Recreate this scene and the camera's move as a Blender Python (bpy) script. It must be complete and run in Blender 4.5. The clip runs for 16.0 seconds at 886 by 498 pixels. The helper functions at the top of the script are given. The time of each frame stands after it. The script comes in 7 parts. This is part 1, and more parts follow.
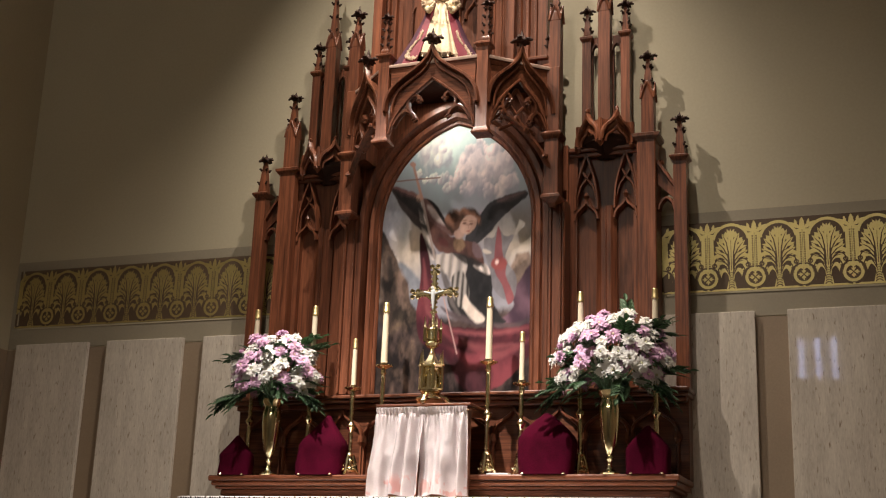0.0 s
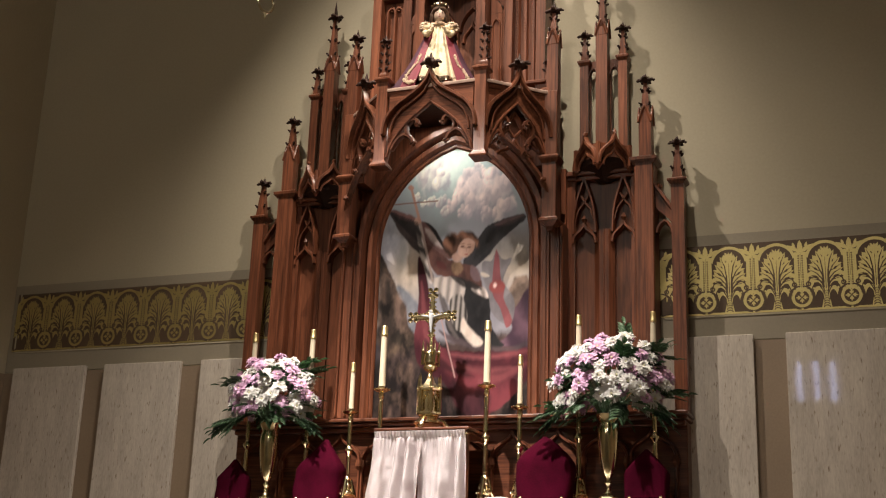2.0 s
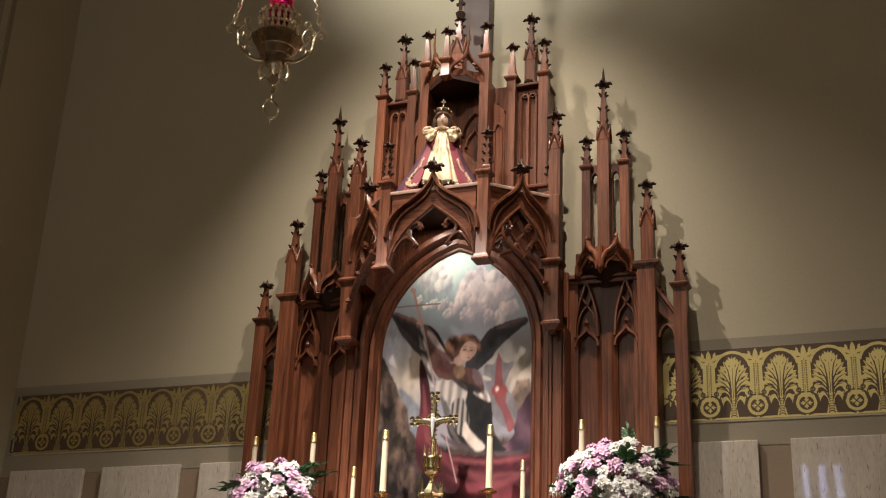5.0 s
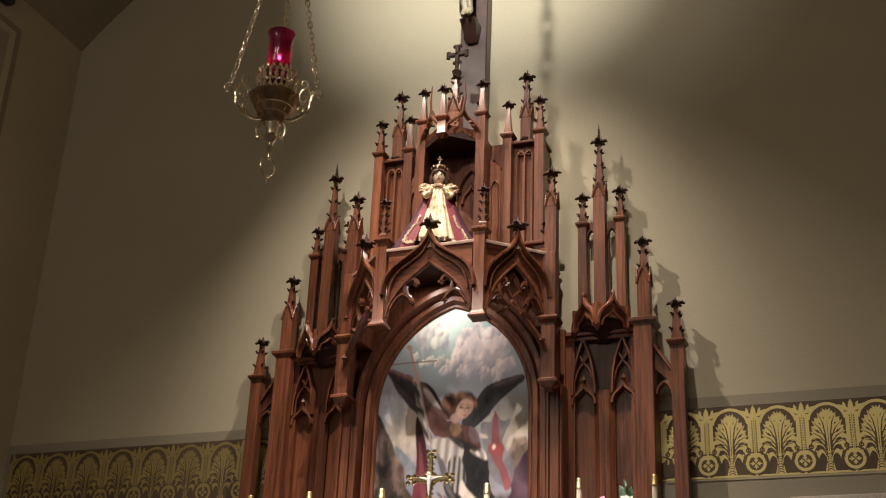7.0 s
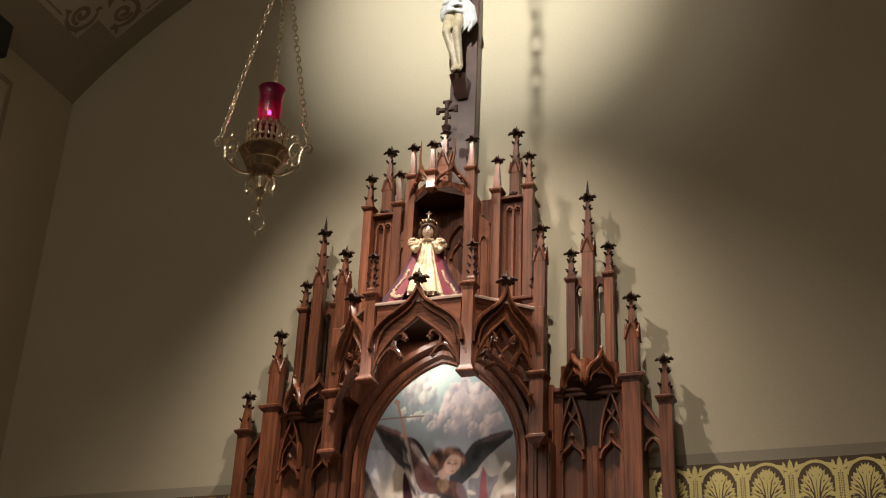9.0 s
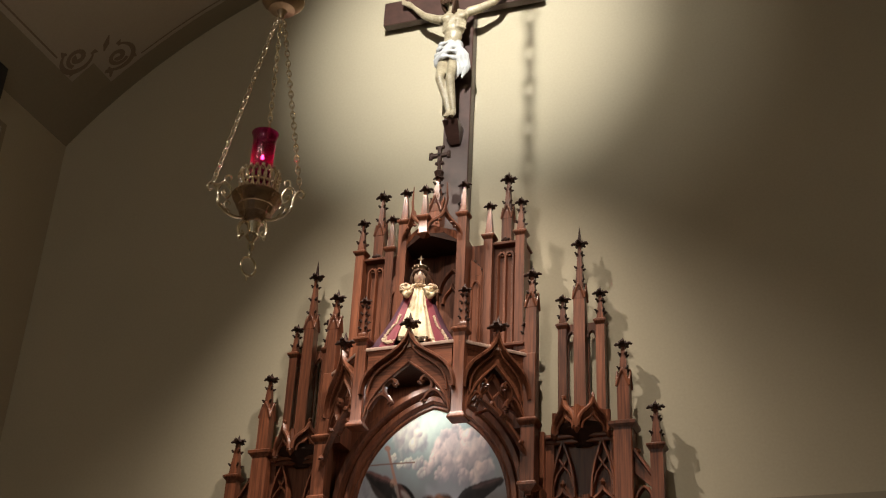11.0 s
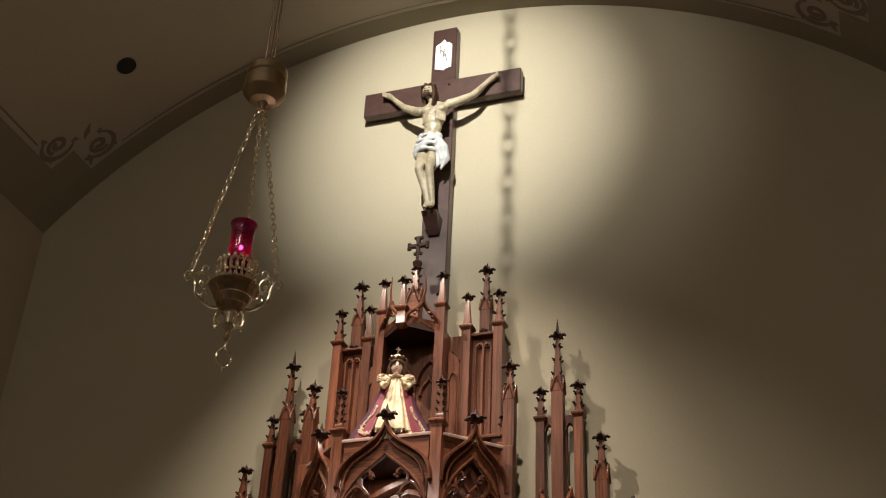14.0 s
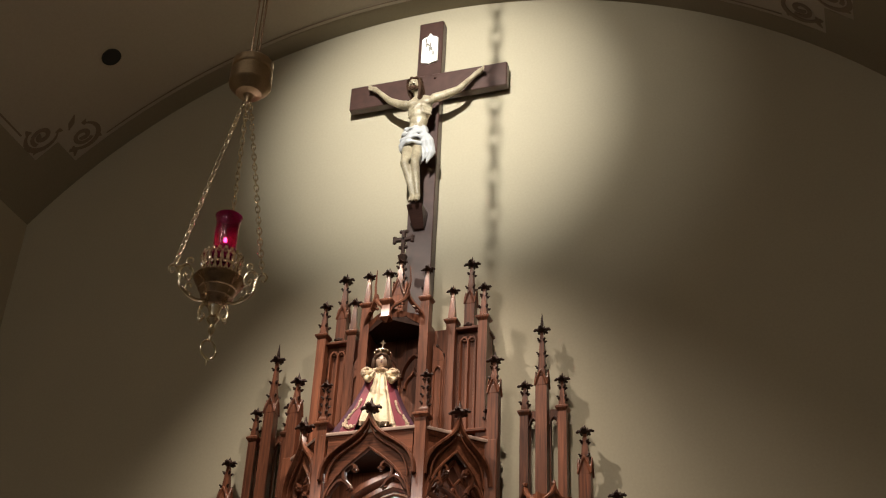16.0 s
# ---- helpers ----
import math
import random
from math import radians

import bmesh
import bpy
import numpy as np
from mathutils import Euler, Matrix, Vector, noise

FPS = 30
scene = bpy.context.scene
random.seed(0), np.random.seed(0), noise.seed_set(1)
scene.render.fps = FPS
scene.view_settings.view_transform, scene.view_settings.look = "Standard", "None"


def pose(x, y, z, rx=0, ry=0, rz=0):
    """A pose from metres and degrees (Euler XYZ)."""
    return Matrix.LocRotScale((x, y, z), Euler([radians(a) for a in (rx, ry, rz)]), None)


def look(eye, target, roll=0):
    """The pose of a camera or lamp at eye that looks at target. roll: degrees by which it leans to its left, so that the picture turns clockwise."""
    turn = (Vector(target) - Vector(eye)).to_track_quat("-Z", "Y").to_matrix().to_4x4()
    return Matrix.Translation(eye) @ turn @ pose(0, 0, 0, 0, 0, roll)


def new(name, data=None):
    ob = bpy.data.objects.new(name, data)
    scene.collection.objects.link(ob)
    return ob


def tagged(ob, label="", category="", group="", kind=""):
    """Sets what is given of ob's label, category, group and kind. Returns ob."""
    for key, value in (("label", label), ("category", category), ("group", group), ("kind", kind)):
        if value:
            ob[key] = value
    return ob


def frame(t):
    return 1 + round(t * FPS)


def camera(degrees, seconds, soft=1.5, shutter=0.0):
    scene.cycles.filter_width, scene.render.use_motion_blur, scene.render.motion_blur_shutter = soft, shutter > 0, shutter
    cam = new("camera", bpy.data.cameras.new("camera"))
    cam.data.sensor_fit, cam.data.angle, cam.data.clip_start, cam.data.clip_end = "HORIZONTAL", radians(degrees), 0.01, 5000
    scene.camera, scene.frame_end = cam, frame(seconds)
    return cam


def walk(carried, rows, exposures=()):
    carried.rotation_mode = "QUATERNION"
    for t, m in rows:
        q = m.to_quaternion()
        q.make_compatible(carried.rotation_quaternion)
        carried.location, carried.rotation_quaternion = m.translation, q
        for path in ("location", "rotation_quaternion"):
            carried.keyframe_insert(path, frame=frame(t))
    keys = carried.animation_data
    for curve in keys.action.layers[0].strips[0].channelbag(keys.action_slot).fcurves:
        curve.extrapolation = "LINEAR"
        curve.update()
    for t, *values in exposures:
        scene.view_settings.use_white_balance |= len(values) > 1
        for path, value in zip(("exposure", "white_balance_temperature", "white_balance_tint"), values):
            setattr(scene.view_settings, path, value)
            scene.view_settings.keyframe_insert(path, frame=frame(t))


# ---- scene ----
FOV = 38.99
PATH = [
    (0, 2.585, -7.000, 1.5576, 105.865, -2.014, 20.664),
    (0.5, 2.585, -7.000, 1.5583, 106.063, -1.989, 20.569),
    (1, 2.585, -7.000, 1.5592, 106.304, -1.935, 20.457),
    (1.5, 2.585, -7.000, 1.5602, 106.609, -1.916, 20.339),
    (2, 2.585, -7.000, 1.5613, 106.907, -1.980, 20.580),
    (2.5, 2.585, -7.000, 1.5625, 107.247, -1.984, 20.696),
    (3, 2.585, -7.000, 1.5639, 107.669, -2.007, 20.722),
    (3.5, 2.585, -7.000, 1.5669, 108.503, -2.033, 20.706),
    (4, 2.585, -7.000, 1.5714, 109.801, -2.102, 20.655),
    (6.5, 2.585, -7.000, 1.5831, 113.172, -2.221, 20.543),
    (7, 2.585, -7.000, 1.5862, 114.047, -2.157, 20.456),
    (7.5, 2.585, -7.000, 1.5887, 114.775, -2.124, 20.297),
    (8, 2.585, -7.000, 1.5905, 115.281, -2.116, 20.143),
    (8.5, 2.585, -7.000, 1.5925, 115.865, -2.196, 20.007),
    (9, 2.585, -7.000, 1.5947, 116.506, -2.238, 19.846),
    (11.5, 2.585, -7.000, 1.6041, 119.197, -2.475, 19.178),
    (12, 2.585, -7.000, 1.6068, 119.980, -2.484, 19.054),
    (12.5, 2.585, -7.000, 1.6100, 120.922, -2.589, 18.995),
    (13, 2.585, -7.000, 1.6136, 121.958, -2.583, 18.850),
    (13.5, 2.585, -7.000, 1.6155, 122.503, -2.483, 18.586),
    (14, 2.585, -7.000, 1.6161, 122.667, -2.376, 18.204),
    (14.5, 2.585, -7.000, 1.6164, 122.765, -2.301, 17.796),
    (15, 2.585, -7.000, 1.6160, 122.636, -2.366, 17.643),
    (15.5, 2.585, -7.000, 1.6155, 122.511, -2.330, 17.599),
    (16, 2.585, -7.000, 1.6152, 122.420, -2.277, 17.459),
]
cam = camera(FOV, 16.0, soft=1.15)
walk(cam, [(t, pose(*p)) for t, *p in PATH], [(0, 0.08), (9, 0.06), (12, -0.04), (14, -0.12), (16, -0.14)])

# ---- light ----
world = bpy.data.worlds.new("world")
world.use_nodes = True
world.node_tree.nodes["Background"].inputs[0].default_value = (0.02, 0.018, 0.015, 1)
scene.world = world


def spot(name, eye, target, watts, cone, blend, colour, size):
    data = bpy.data.lights.new(name, "SPOT")
    data.energy, data.spot_size, data.spot_blend, data.color, data.shadow_soft_size = watts, radians(cone), blend, colour, size
    ob = new(name, data)
    ob.matrix_basis = look(eye, target)
    return ob


def glow(name, eye, target, watts, width, height, colour):
    data = bpy.data.lights.new(name, "AREA")
    data.energy, data.shape, data.size, data.size_y, data.color = watts, "RECTANGLE", width, height, colour
    ob = new(name, data)
    ob.matrix_basis = look(eye, target)
    return ob


WARM = (1.0, 0.89, 0.76)
# the narrow beam on the large crucifix with its soft spill, two recessed lamps over the retable, and the beam on the
# altar
spot("crucifix_spot", (0.521, -4.30, 8.40), (0.10, 0, 7.50), 1560, 41, 1.0, (0.96, 0.95, 0.88), 0.009)
spot("crucifix_spill", (0.521, -4.30, 8.40), (0.50, 0, 7.50), 270, 52, 1.0, (0.97, 0.94, 0.84), 0.011)
spot("retable_spot_left", (-1.08, -2.07, 8.43), (1.08, -0.3, 0.4), 1180, 65, 1.0, WARM, 0.012)
spot("retable_spot_right", (1.08, -2.07, 8.43), (-0.92, -0.3, 0.3), 1110, 61, 1.0, WARM, 0.012)
spot("altar_spot", (-0.95, -4.5, 8.36), (0.05, -0.55, 2.22), 4700, 25.5, 1.0, (1.0, 0.92, 0.86), 0.11)
# unseen fill added from the nave side to brighten statue, canopy and niche
spot("niche_fill_spot", (0.55, -7.9, 7.75), (0.16, -0.30, 5.12), 1050, 14.5, 1.0, WARM, 0.25)
# two added area fills without fixtures, lifting the room's dark corners
for sx in (-1, 1):
    glow("nave_fill", (sx * 1.7, -10.6, 6.6), (0, 0, 3.0), 43, 0.9, 0.9, (1.0, 0.90, 0.76))
# hidden picture lamps behind the canopy
for sx in (-1, 1):
    glow("picture_lamp", (sx * 0.13, -0.375, 4.57), (sx * 0.05, -0.15, 3.3), 1.35, 0.10, 0.05, (1.0, 0.95, 0.88))


# ---- materials ----
def shader(name, base, rough=0.5, metal=0.0, spread=0.25, scale=(6, 6, 6), fine=40, bump=0.15, coat=0.0, second=None, depth=0.01, spec=None):
    """A surface of two scales of noise: broad tone changes and fine grain, with relief."""
    m = bpy.data.materials.new(name)
    m.use_nodes = True
    n, l = m.node_tree.nodes, m.node_tree.links
    b = n["Principled BSDF"]
    co = n.new("ShaderNodeTexCoord")
    mp = n.new("ShaderNodeMapping")
    mp.inputs["Scale"].default_value = scale
    l.new(co.outputs["Object"], mp.inputs["Vector"])
    big = n.new("ShaderNodeTexNoise")
    big.inputs["Scale"].default_value, big.inputs["Detail"].default_value = 1.0, 4
    l.new(mp.outputs[0], big.inputs["Vector"])
    small = n.new("ShaderNodeTexNoise")
    small.inputs["Scale"].default_value, small.inputs["Detail"].default_value = fine / 6, 3
    l.new(mp.outputs[0], small.inputs["Vector"])
    mixer = n.new("ShaderNodeMix")
    mixer.data_type, mixer.inputs["Factor"].default_value = "FLOAT", 0.45
    l.new(big.outputs["Fac"], mixer.inputs[2])
    l.new(small.outputs["Fac"], mixer.inputs[3])
    ramp = n.new("ShaderNodeValToRGB")
    lo = [c * (1 - spread) for c in base]
    hi = [min(1, c * (1 + spread)) for c in (second or base)]
    ramp.color_ramp.elements[0].position, ramp.color_ramp.elements[0].color = 0.32, (*lo, 1)
    ramp.color_ramp.elements[1].position, ramp.color_ramp.elements[1].color = 0.68, (*hi, 1)
    l.new(mixer.outputs[0], ramp.inputs[0])
    l.new(ramp.outputs[0], b.inputs["Base Color"])
    rr = n.new("ShaderNodeMapRange")
    rr.inputs["To Min"].default_value, rr.inputs["To Max"].default_value = rough * 0.8, min(1, rough * 1.2)
    l.new(big.outputs["Fac"], rr.inputs["Value"])
    l.new(rr.outputs[0], b.inputs["Roughness"])
    b.inputs["Metallic"].default_value, b.inputs["Coat Weight"].default_value = metal, coat
    if spec is not None:
        b.inputs["Specular IOR Level"].default_value = spec
    bm_ = n.new("ShaderNodeBump")
    bm_.inputs["Strength"].default_value, bm_.inputs["Distance"].default_value = bump, depth
    l.new(mixer.outputs[0], bm_.inputs["Height"])
    l.new(bm_.outputs[0], b.inputs["Normal"])
    return m


def oak(name, along):
    """Varnished red-brown oak: broad plank tones, long figure, fine dark pores."""
    m = shader(name, (0.088, 0.0285, 0.0142), 0.35, 0, 0.32, along, 30, 0.16, 0.0, (0.172, 0.0580, 0.0282), 0.004, 0.31)
    n, l = m.node_tree.nodes, m.node_tree.links
    b, ramp_ = n["Principled BSDF"], n["Color Ramp"]
    mp2, pore, cut, tone, info = (n.new("ShaderNode" + k) for k in ("Mapping", "TexNoise", "ValToRGB", "Mix", "ObjectInfo"))
    mp2.inputs["Scale"].default_value = [c * (5.5 if c > 5 else 1.4) for c in along]
    l.new(n["Texture Coordinate"].outputs["Object"], mp2.inputs["Vector"])
    l.new(mp2.outputs[0], pore.inputs["Vector"])
    pore.inputs["Scale"].default_value, pore.inputs["Detail"].default_value = 1.0, 3
    cut.color_ramp.elements[0].position, cut.color_ramp.elements[0].color = 0.34, (0.60, 0.58, 0.58, 1)
    cut.color_ramp.elements[1].position, cut.color_ramp.elements[1].color = 0.54, (1, 1, 1, 1)
    l.new(pore.outputs["Fac"], cut.inputs[0])
    tone.data_type, tone.blend_type, tone.inputs["Factor"].default_value = "RGBA", "MULTIPLY", 1.0
    l.new(ramp_.outputs[0], tone.inputs["A"])
    l.new(cut.outputs[0], tone.inputs["B"])
    hue = n.new("ShaderNodeHueSaturation")
    rng = n.new("ShaderNodeMapRange")
    rng.inputs["To Min"].default_value, rng.inputs["To Max"].default_value = 0.78, 1.22
    l.new(info.outputs["Random"], rng.inputs["Value"])
    l.new(rng.outputs[0], hue.inputs["Value"])
    l.new(tone.outputs["Result"], hue.inputs["Color"])
    l.new(hue.outputs[0], b.inputs["Base Color"])
    return m


OAK = oak("stained_oak", (15, 15, 1.3))
OAK_GLOSS = oak("varnished_oak_spire", (24, 24, 1.6))
for node in OAK_GLOSS.node_tree.nodes:
    if node.type == "BSDF_PRINCIPLED":
        node.inputs["Coat Weight"].default_value, node.inputs["Coat Roughness"].default_value = 1.0, 0.22
OAK_H = oak("stained_oak_level", (1.6, 24, 24))
# dark carved finials; also puts shade into the colour of soffits and corbels
OAK_DARK = shader("dark_oak_carving_and_shade", (0.034, 0.015, 0.010), 0.55, 0, 0.4, (30, 30, 30), 30, 0.3, 0.0, spec=0.18)
CROSSWOOD = shader("walnut_cross", (0.058, 0.027, 0.021), 0.4, 0, 0.35, (3, 30, 3), 30, 0.2, 0.1)
PLASTER = shader("tan_wall_paint", (0.405, 0.350, 0.247), 0.75, 0, 0.06, (1.2, 1.2, 1.2), 300, 0.05)
TAUPE = shader("taupe_border_paint", (0.27, 0.23, 0.168), 0.7, 0, 0.07, (1.5, 1.5, 1.5), 300, 0.05)
BROWN = shader("brown_stencil_paint", (0.088, 0.052, 0.027), 0.6, 0, 0.12, (3, 3, 3), 200, 0.05)
GOLD = shader("gold_stencil_paint", (0.60, 0.49, 0.21), 0.46, 0.95, 0.12, (4, 4, 4), 200, 0.05)
STRIP = shader("brown_wall_strip", (0.255, 0.185, 0.125), 0.6, 0, 0.10, (3, 3, 3), 200, 0.05)
VAULT = shader("ceiling_paint", (0.40, 0.34, 0.26), 0.8, 0, 0.06, (1, 1, 1), 300, 0.05)
VAULT_EDGE = shader("ceiling_border_paint", (0.24, 0.20, 0.135), 0.8, 0, 0.06, (1, 1, 1), 300, 0.05)
TRAVERTINE = shader("travertine", (0.49, 0.425, 0.365), 0.04, 0, 0.11, (15, 15, 3.0), 60, 0.008, 0.2, (0.58, 0.52, 0.45), 0.003)
tn, tl = TRAVERTINE.node_tree.nodes, TRAVERTINE.node_tree.links
tb, tramp = tn["Principled BSDF"], tn["Color Ramp"]
fleck, fmap, fco, fr, fm = tn.new("ShaderNodeTexNoise"), tn.new("ShaderNodeMapping"), tn["Texture Coordinate"], tn.new("ShaderNodeValToRGB"), tn.new("ShaderNodeMix")
fmap.inputs["Scale"].default_value = (70, 70, 17)
tl.new(fco.outputs["Object"], fmap.inputs["Vector"])
tl.new(fmap.outputs[0], fleck.inputs["Vector"])
fleck.inputs["Scale"].default_value, fleck.inputs["Detail"].default_value = 1.0, 5
fr.color_ramp.elements[0].position, fr.color_ramp.elements[1].position = 0.60, 0.72
tl.new(fleck.outputs["Fac"], fr.inputs[0])
fm.data_type = "RGBA"
tl.new(fr.outputs[0], fm.inputs["Factor"])
tl.new(tramp.outputs[0], fm.inputs["A"])
fm.inputs["B"].default_value = (0.27, 0.21, 0.16, 1)
tl.new(fm.outputs["Result"], tb.inputs["Base Color"])
BRASS = shader("polished_brass", (0.84, 0.72, 0.44), 0.17, 1.0, 0.12, (20, 20, 20), 60, 0.05)
BRASS_CAP = shader("satin_brass", (0.70, 0.55, 0.27), 0.40, 1.0, 0.12, (20, 20, 20), 60, 0.05)
BRASS_WEIGHT = shader("brushed_brass", (0.52, 0.40, 0.27), 0.30, 1.0, 0.15, (15, 15, 15), 60, 0.08)
BRASS_BOWL = shader("dark_brass", (0.46, 0.33, 0.23), 0.24, 1.0, 0.2, (15, 15, 15), 60, 0.08)
BRASS_LAMP = shader("aged_brass", (0.86, 0.76, 0.58), 0.22, 1.0, 0.18, (15, 15, 15), 60, 0.08)
WAX = shader("candle_wax", (0.66, 0.56, 0.41), 0.45, 0, 0.05)
VELVET = shader("burgundy_velvet", (0.042, 0.0015, 0.0085), 0.95, 0, 0.35, (9, 9, 9), 120, 0.3, spec=0.03)
SATIN = shader("white_satin", (0.80, 0.725, 0.725), 0.24, 0, 0.06, (8, 8, 8), 90, 0.1)
sn, sl = SATIN.node_tree.nodes, SATIN.node_tree.links
blot, bmap, edge_, bmul, bmix, bsep = (sn.new("ShaderNode" + k) for k in ("TexNoise", "MapRange", "MapRange", "Math", "Mix", "SeparateXYZ"))
blot.inputs["Scale"].default_value, blot.inputs["Detail"].default_value = 13.0, 2
sl.new(sn["Texture Coordinate"].outputs["Object"], blot.inputs["Vector"])
sl.new(sn["Texture Coordinate"].outputs["Object"], bsep.inputs[0])
bmap.inputs["From Min"].default_value, bmap.inputs["From Max"].default_value = 0.53, 0.57
sl.new(blot.outputs["Fac"], bmap.inputs["Value"])
edge_.inputs["From Min"].default_value, edge_.inputs["From Max"].default_value = 0.15, 0.09
sl.new(bsep.outputs["Z"], edge_.inputs["Value"])
bmul.operation = "MULTIPLY"
sl.new(bmap.outputs[0], bmul.inputs[0])
sl.new(edge_.outputs[0], bmul.inputs[1])
bmix.data_type = "RGBA"
sl.new(bmul.outputs[0], bmix.inputs["Factor"])
sl.new(sn["Color Ramp"].outputs[0], bmix.inputs["A"])
bmix.inputs["B"].default_value = (0.80, 0.52, 0.49, 1)
sl.new(bmix.outputs["Result"], sn["Principled BSDF"].inputs["Base Color"])
LINEN = shader("white_altar_linen", (0.72, 0.70, 0.68), 0.85, 0, 0.15, (30, 30, 30), 60, 0.2)
PETAL_W = shader("white_petals", (0.81, 0.78, 0.74), 0.6, 0, 0.06)
PETAL_P = shader("lilac_petals", (0.62, 0.36, 0.52), 0.6, 0, 0.22, (20, 20, 20), 60, 0.1, 0, (0.72, 0.45, 0.64))
PETAL_C = shader("flower_centre", (0.70, 0.66, 0.42), 0.7, 0, 0.2)
LEAF = shader("glossy_leaf", (0.040, 0.080, 0.040), 0.38, 0, 0.35, (14, 14, 14), 50, 0.2, 0.1, (0.105, 0.185, 0.090))
OAK_WORN = shader("worn_oak_edge", (0.22, 0.13, 0.095), 0.5, 0, 0.3, (4, 20, 20), 30, 0.2, 0.0, (0.34, 0.23, 0.18), 0.004, 0.4)
FLESH = shader("painted_plaster_flesh", (0.27, 0.215, 0.135), 0.38, 0, 0.28, (14, 14, 14), 60, 0.25, 0.1, (0.40, 0.34, 0.235))
FACE = shader("painted_face", (0.44, 0.31, 0.235), 0.45, 0, 0.12, (20, 20, 20), 60, 0.1, 0.1)
HAIR = shader("painted_hair", (0.055, 0.028, 0.016), 0.6, 0, 0.3, (40, 40, 40), 30, 0.4, spec=0.12)
CLOTH_W = shader("painted_white_cloth", (0.46, 0.46, 0.46), 0.35, 0, 0.08, (14, 14, 14), 60, 0.15, 0.2)
GOWN = shader("cream_brocade", (0.56, 0.43, 0.265), 0.55, 0, 0.25, (25, 25, 25), 60, 0.4, 0, (0.68, 0.56, 0.37))
LACE = shader("cream_lace", (0.54, 0.40, 0.28), 0.8, 0, 0.3, (60, 60, 60), 30, 0.6)
CAPE = shader("burgundy_satin_cape", (0.185, 0.020, 0.036), 0.65, 0, 0.25, (12, 12, 12), 60, 0.15)
CAPE_D = shader("plum_velvet_cape", (0.050, 0.007, 0.022), 0.8, 0, 0.25, (12, 12, 12), 60, 0.15)
BLACK = shader("black_fitting", (0.012, 0.011, 0.010), 0.5, 0, 0.2)
PLAQUE = shader("white_plaque", (0.80, 0.78, 0.72), 0.4, 0, 0.04)
STENCIL = shader("ceiling_stencil_paint", (0.20, 0.145, 0.10), 0.8, 0, 0.1)
FLOORING = shader("floor_tile", (0.25, 0.21, 0.17), 0.35, 0, 0.15)


# ---- modelling kit ----
ORIGIN = {}


def thing(name, at_, label, category, group="", kind=""):
    ob = new(name)
    ob.empty_display_size = 0.05
    ob.location = at_
    ORIGIN[ob] = Vector(at_)
    return tagged(ob, label, category, group, kind)


def part(name, bm, material, parent=None, label="", smooth=30):
    me = bpy.data.meshes.new(name)
    here = ORIGIN.get(parent, Vector())
    bm.transform(Matrix.Translation(-here))
    bmesh.ops.recalc_face_normals(bm, faces=bm.faces)
    bm.to_mesh(me)
    bm.free()
    for m in material if isinstance(material, (list, tuple)) else (material,):
        me.materials.append(m)
    if smooth:
        for p in me.polygons:
            p.use_smooth = True
        me.set_sharp_from_angle(angle=radians(smooth))
    ob = new(name, me)
    ORIGIN[ob] = here.copy()
    if parent:
        ob.parent = parent
    return tagged(ob, label)


def quads(bm, rings, closed=True, caps=True, mi=0):
    """Skin a list of rings of points."""
    vs = [[bm.verts.new(p) for p in r] for r in rings]
    n = len(vs[0])
    for a, b in zip(vs, vs[1:]):
        for i in range(n if closed else n - 1):
            f = bm.faces.new((a[i], a[(i + 1) % n], b[(i + 1) % n], b[i]))
            f.material_index = mi
    if caps and closed:
        for r in (vs[0][::-1], vs[-1]):
            bm.faces.new(r).material_index = mi
    return vs


def box(bm, x0, x1, y0, y1, z0, z1, bevel=0.0, mi=0, m=None):
    b = min(bevel, (x1 - x0) / 3, (y1 - y0) / 3, (z1 - z0) / 3)

    def ring(o, z):
        return [(x0 + o, y0 + o, z), (x1 - o, y0 + o, z), (x1 - o, y1 - o, z), (x0 + o, y1 - o, z)]
    if b > 0:
        def ring8(o, z):
            return [(x0 + o + b, y0 + o, z), (x1 - o - b, y0 + o, z), (x1 - o, y0 + o + b, z), (x1 - o, y1 - o - b, z),
                    (x1 - o - b, y1 - o, z), (x0 + o + b, y1 - o, z), (x0 + o, y1 - o - b, z), (x0 + o, y0 + o + b, z)]
        rings = [ring8(b * 0.7, z0), ring8(0, z0 + b), ring8(0, z1 - b), ring8(b * 0.7, z1)]
    else:
        rings = [ring(0, z0), ring(0, z1)]
    if m:
        rings = [[m @ Vector(p) for p in r] for r in rings]
    quads(bm, rings, mi=mi)


def taper(bm, x, y, levels, sides=4, mi=0, turn=None, m=None):
    """A post through (half width, z) levels, square by default."""
    a0 = math.pi / sides if turn is None else turn
    k = 1 / math.cos(math.pi / sides)
    rings = [[Vector((x + w * k * math.cos(a0 + i * math.tau / sides), y + w * k * math.sin(a0 + i * math.tau / sides), z)) for i in range(sides)] for w, z in levels]
    if m:
        rings = [[m @ p for p in r] for r in rings]
    quads(bm, rings, mi=mi)


def lathe(bm, profile, x=0, y=0, z=0, sides=20, mi=0):
    rings = [[(x + r * math.cos(i * math.tau / sides), y + r * math.sin(i * math.tau / sides), z + h) for i in range(sides)] for r, h in profile]
    quads(bm, rings, mi=mi)


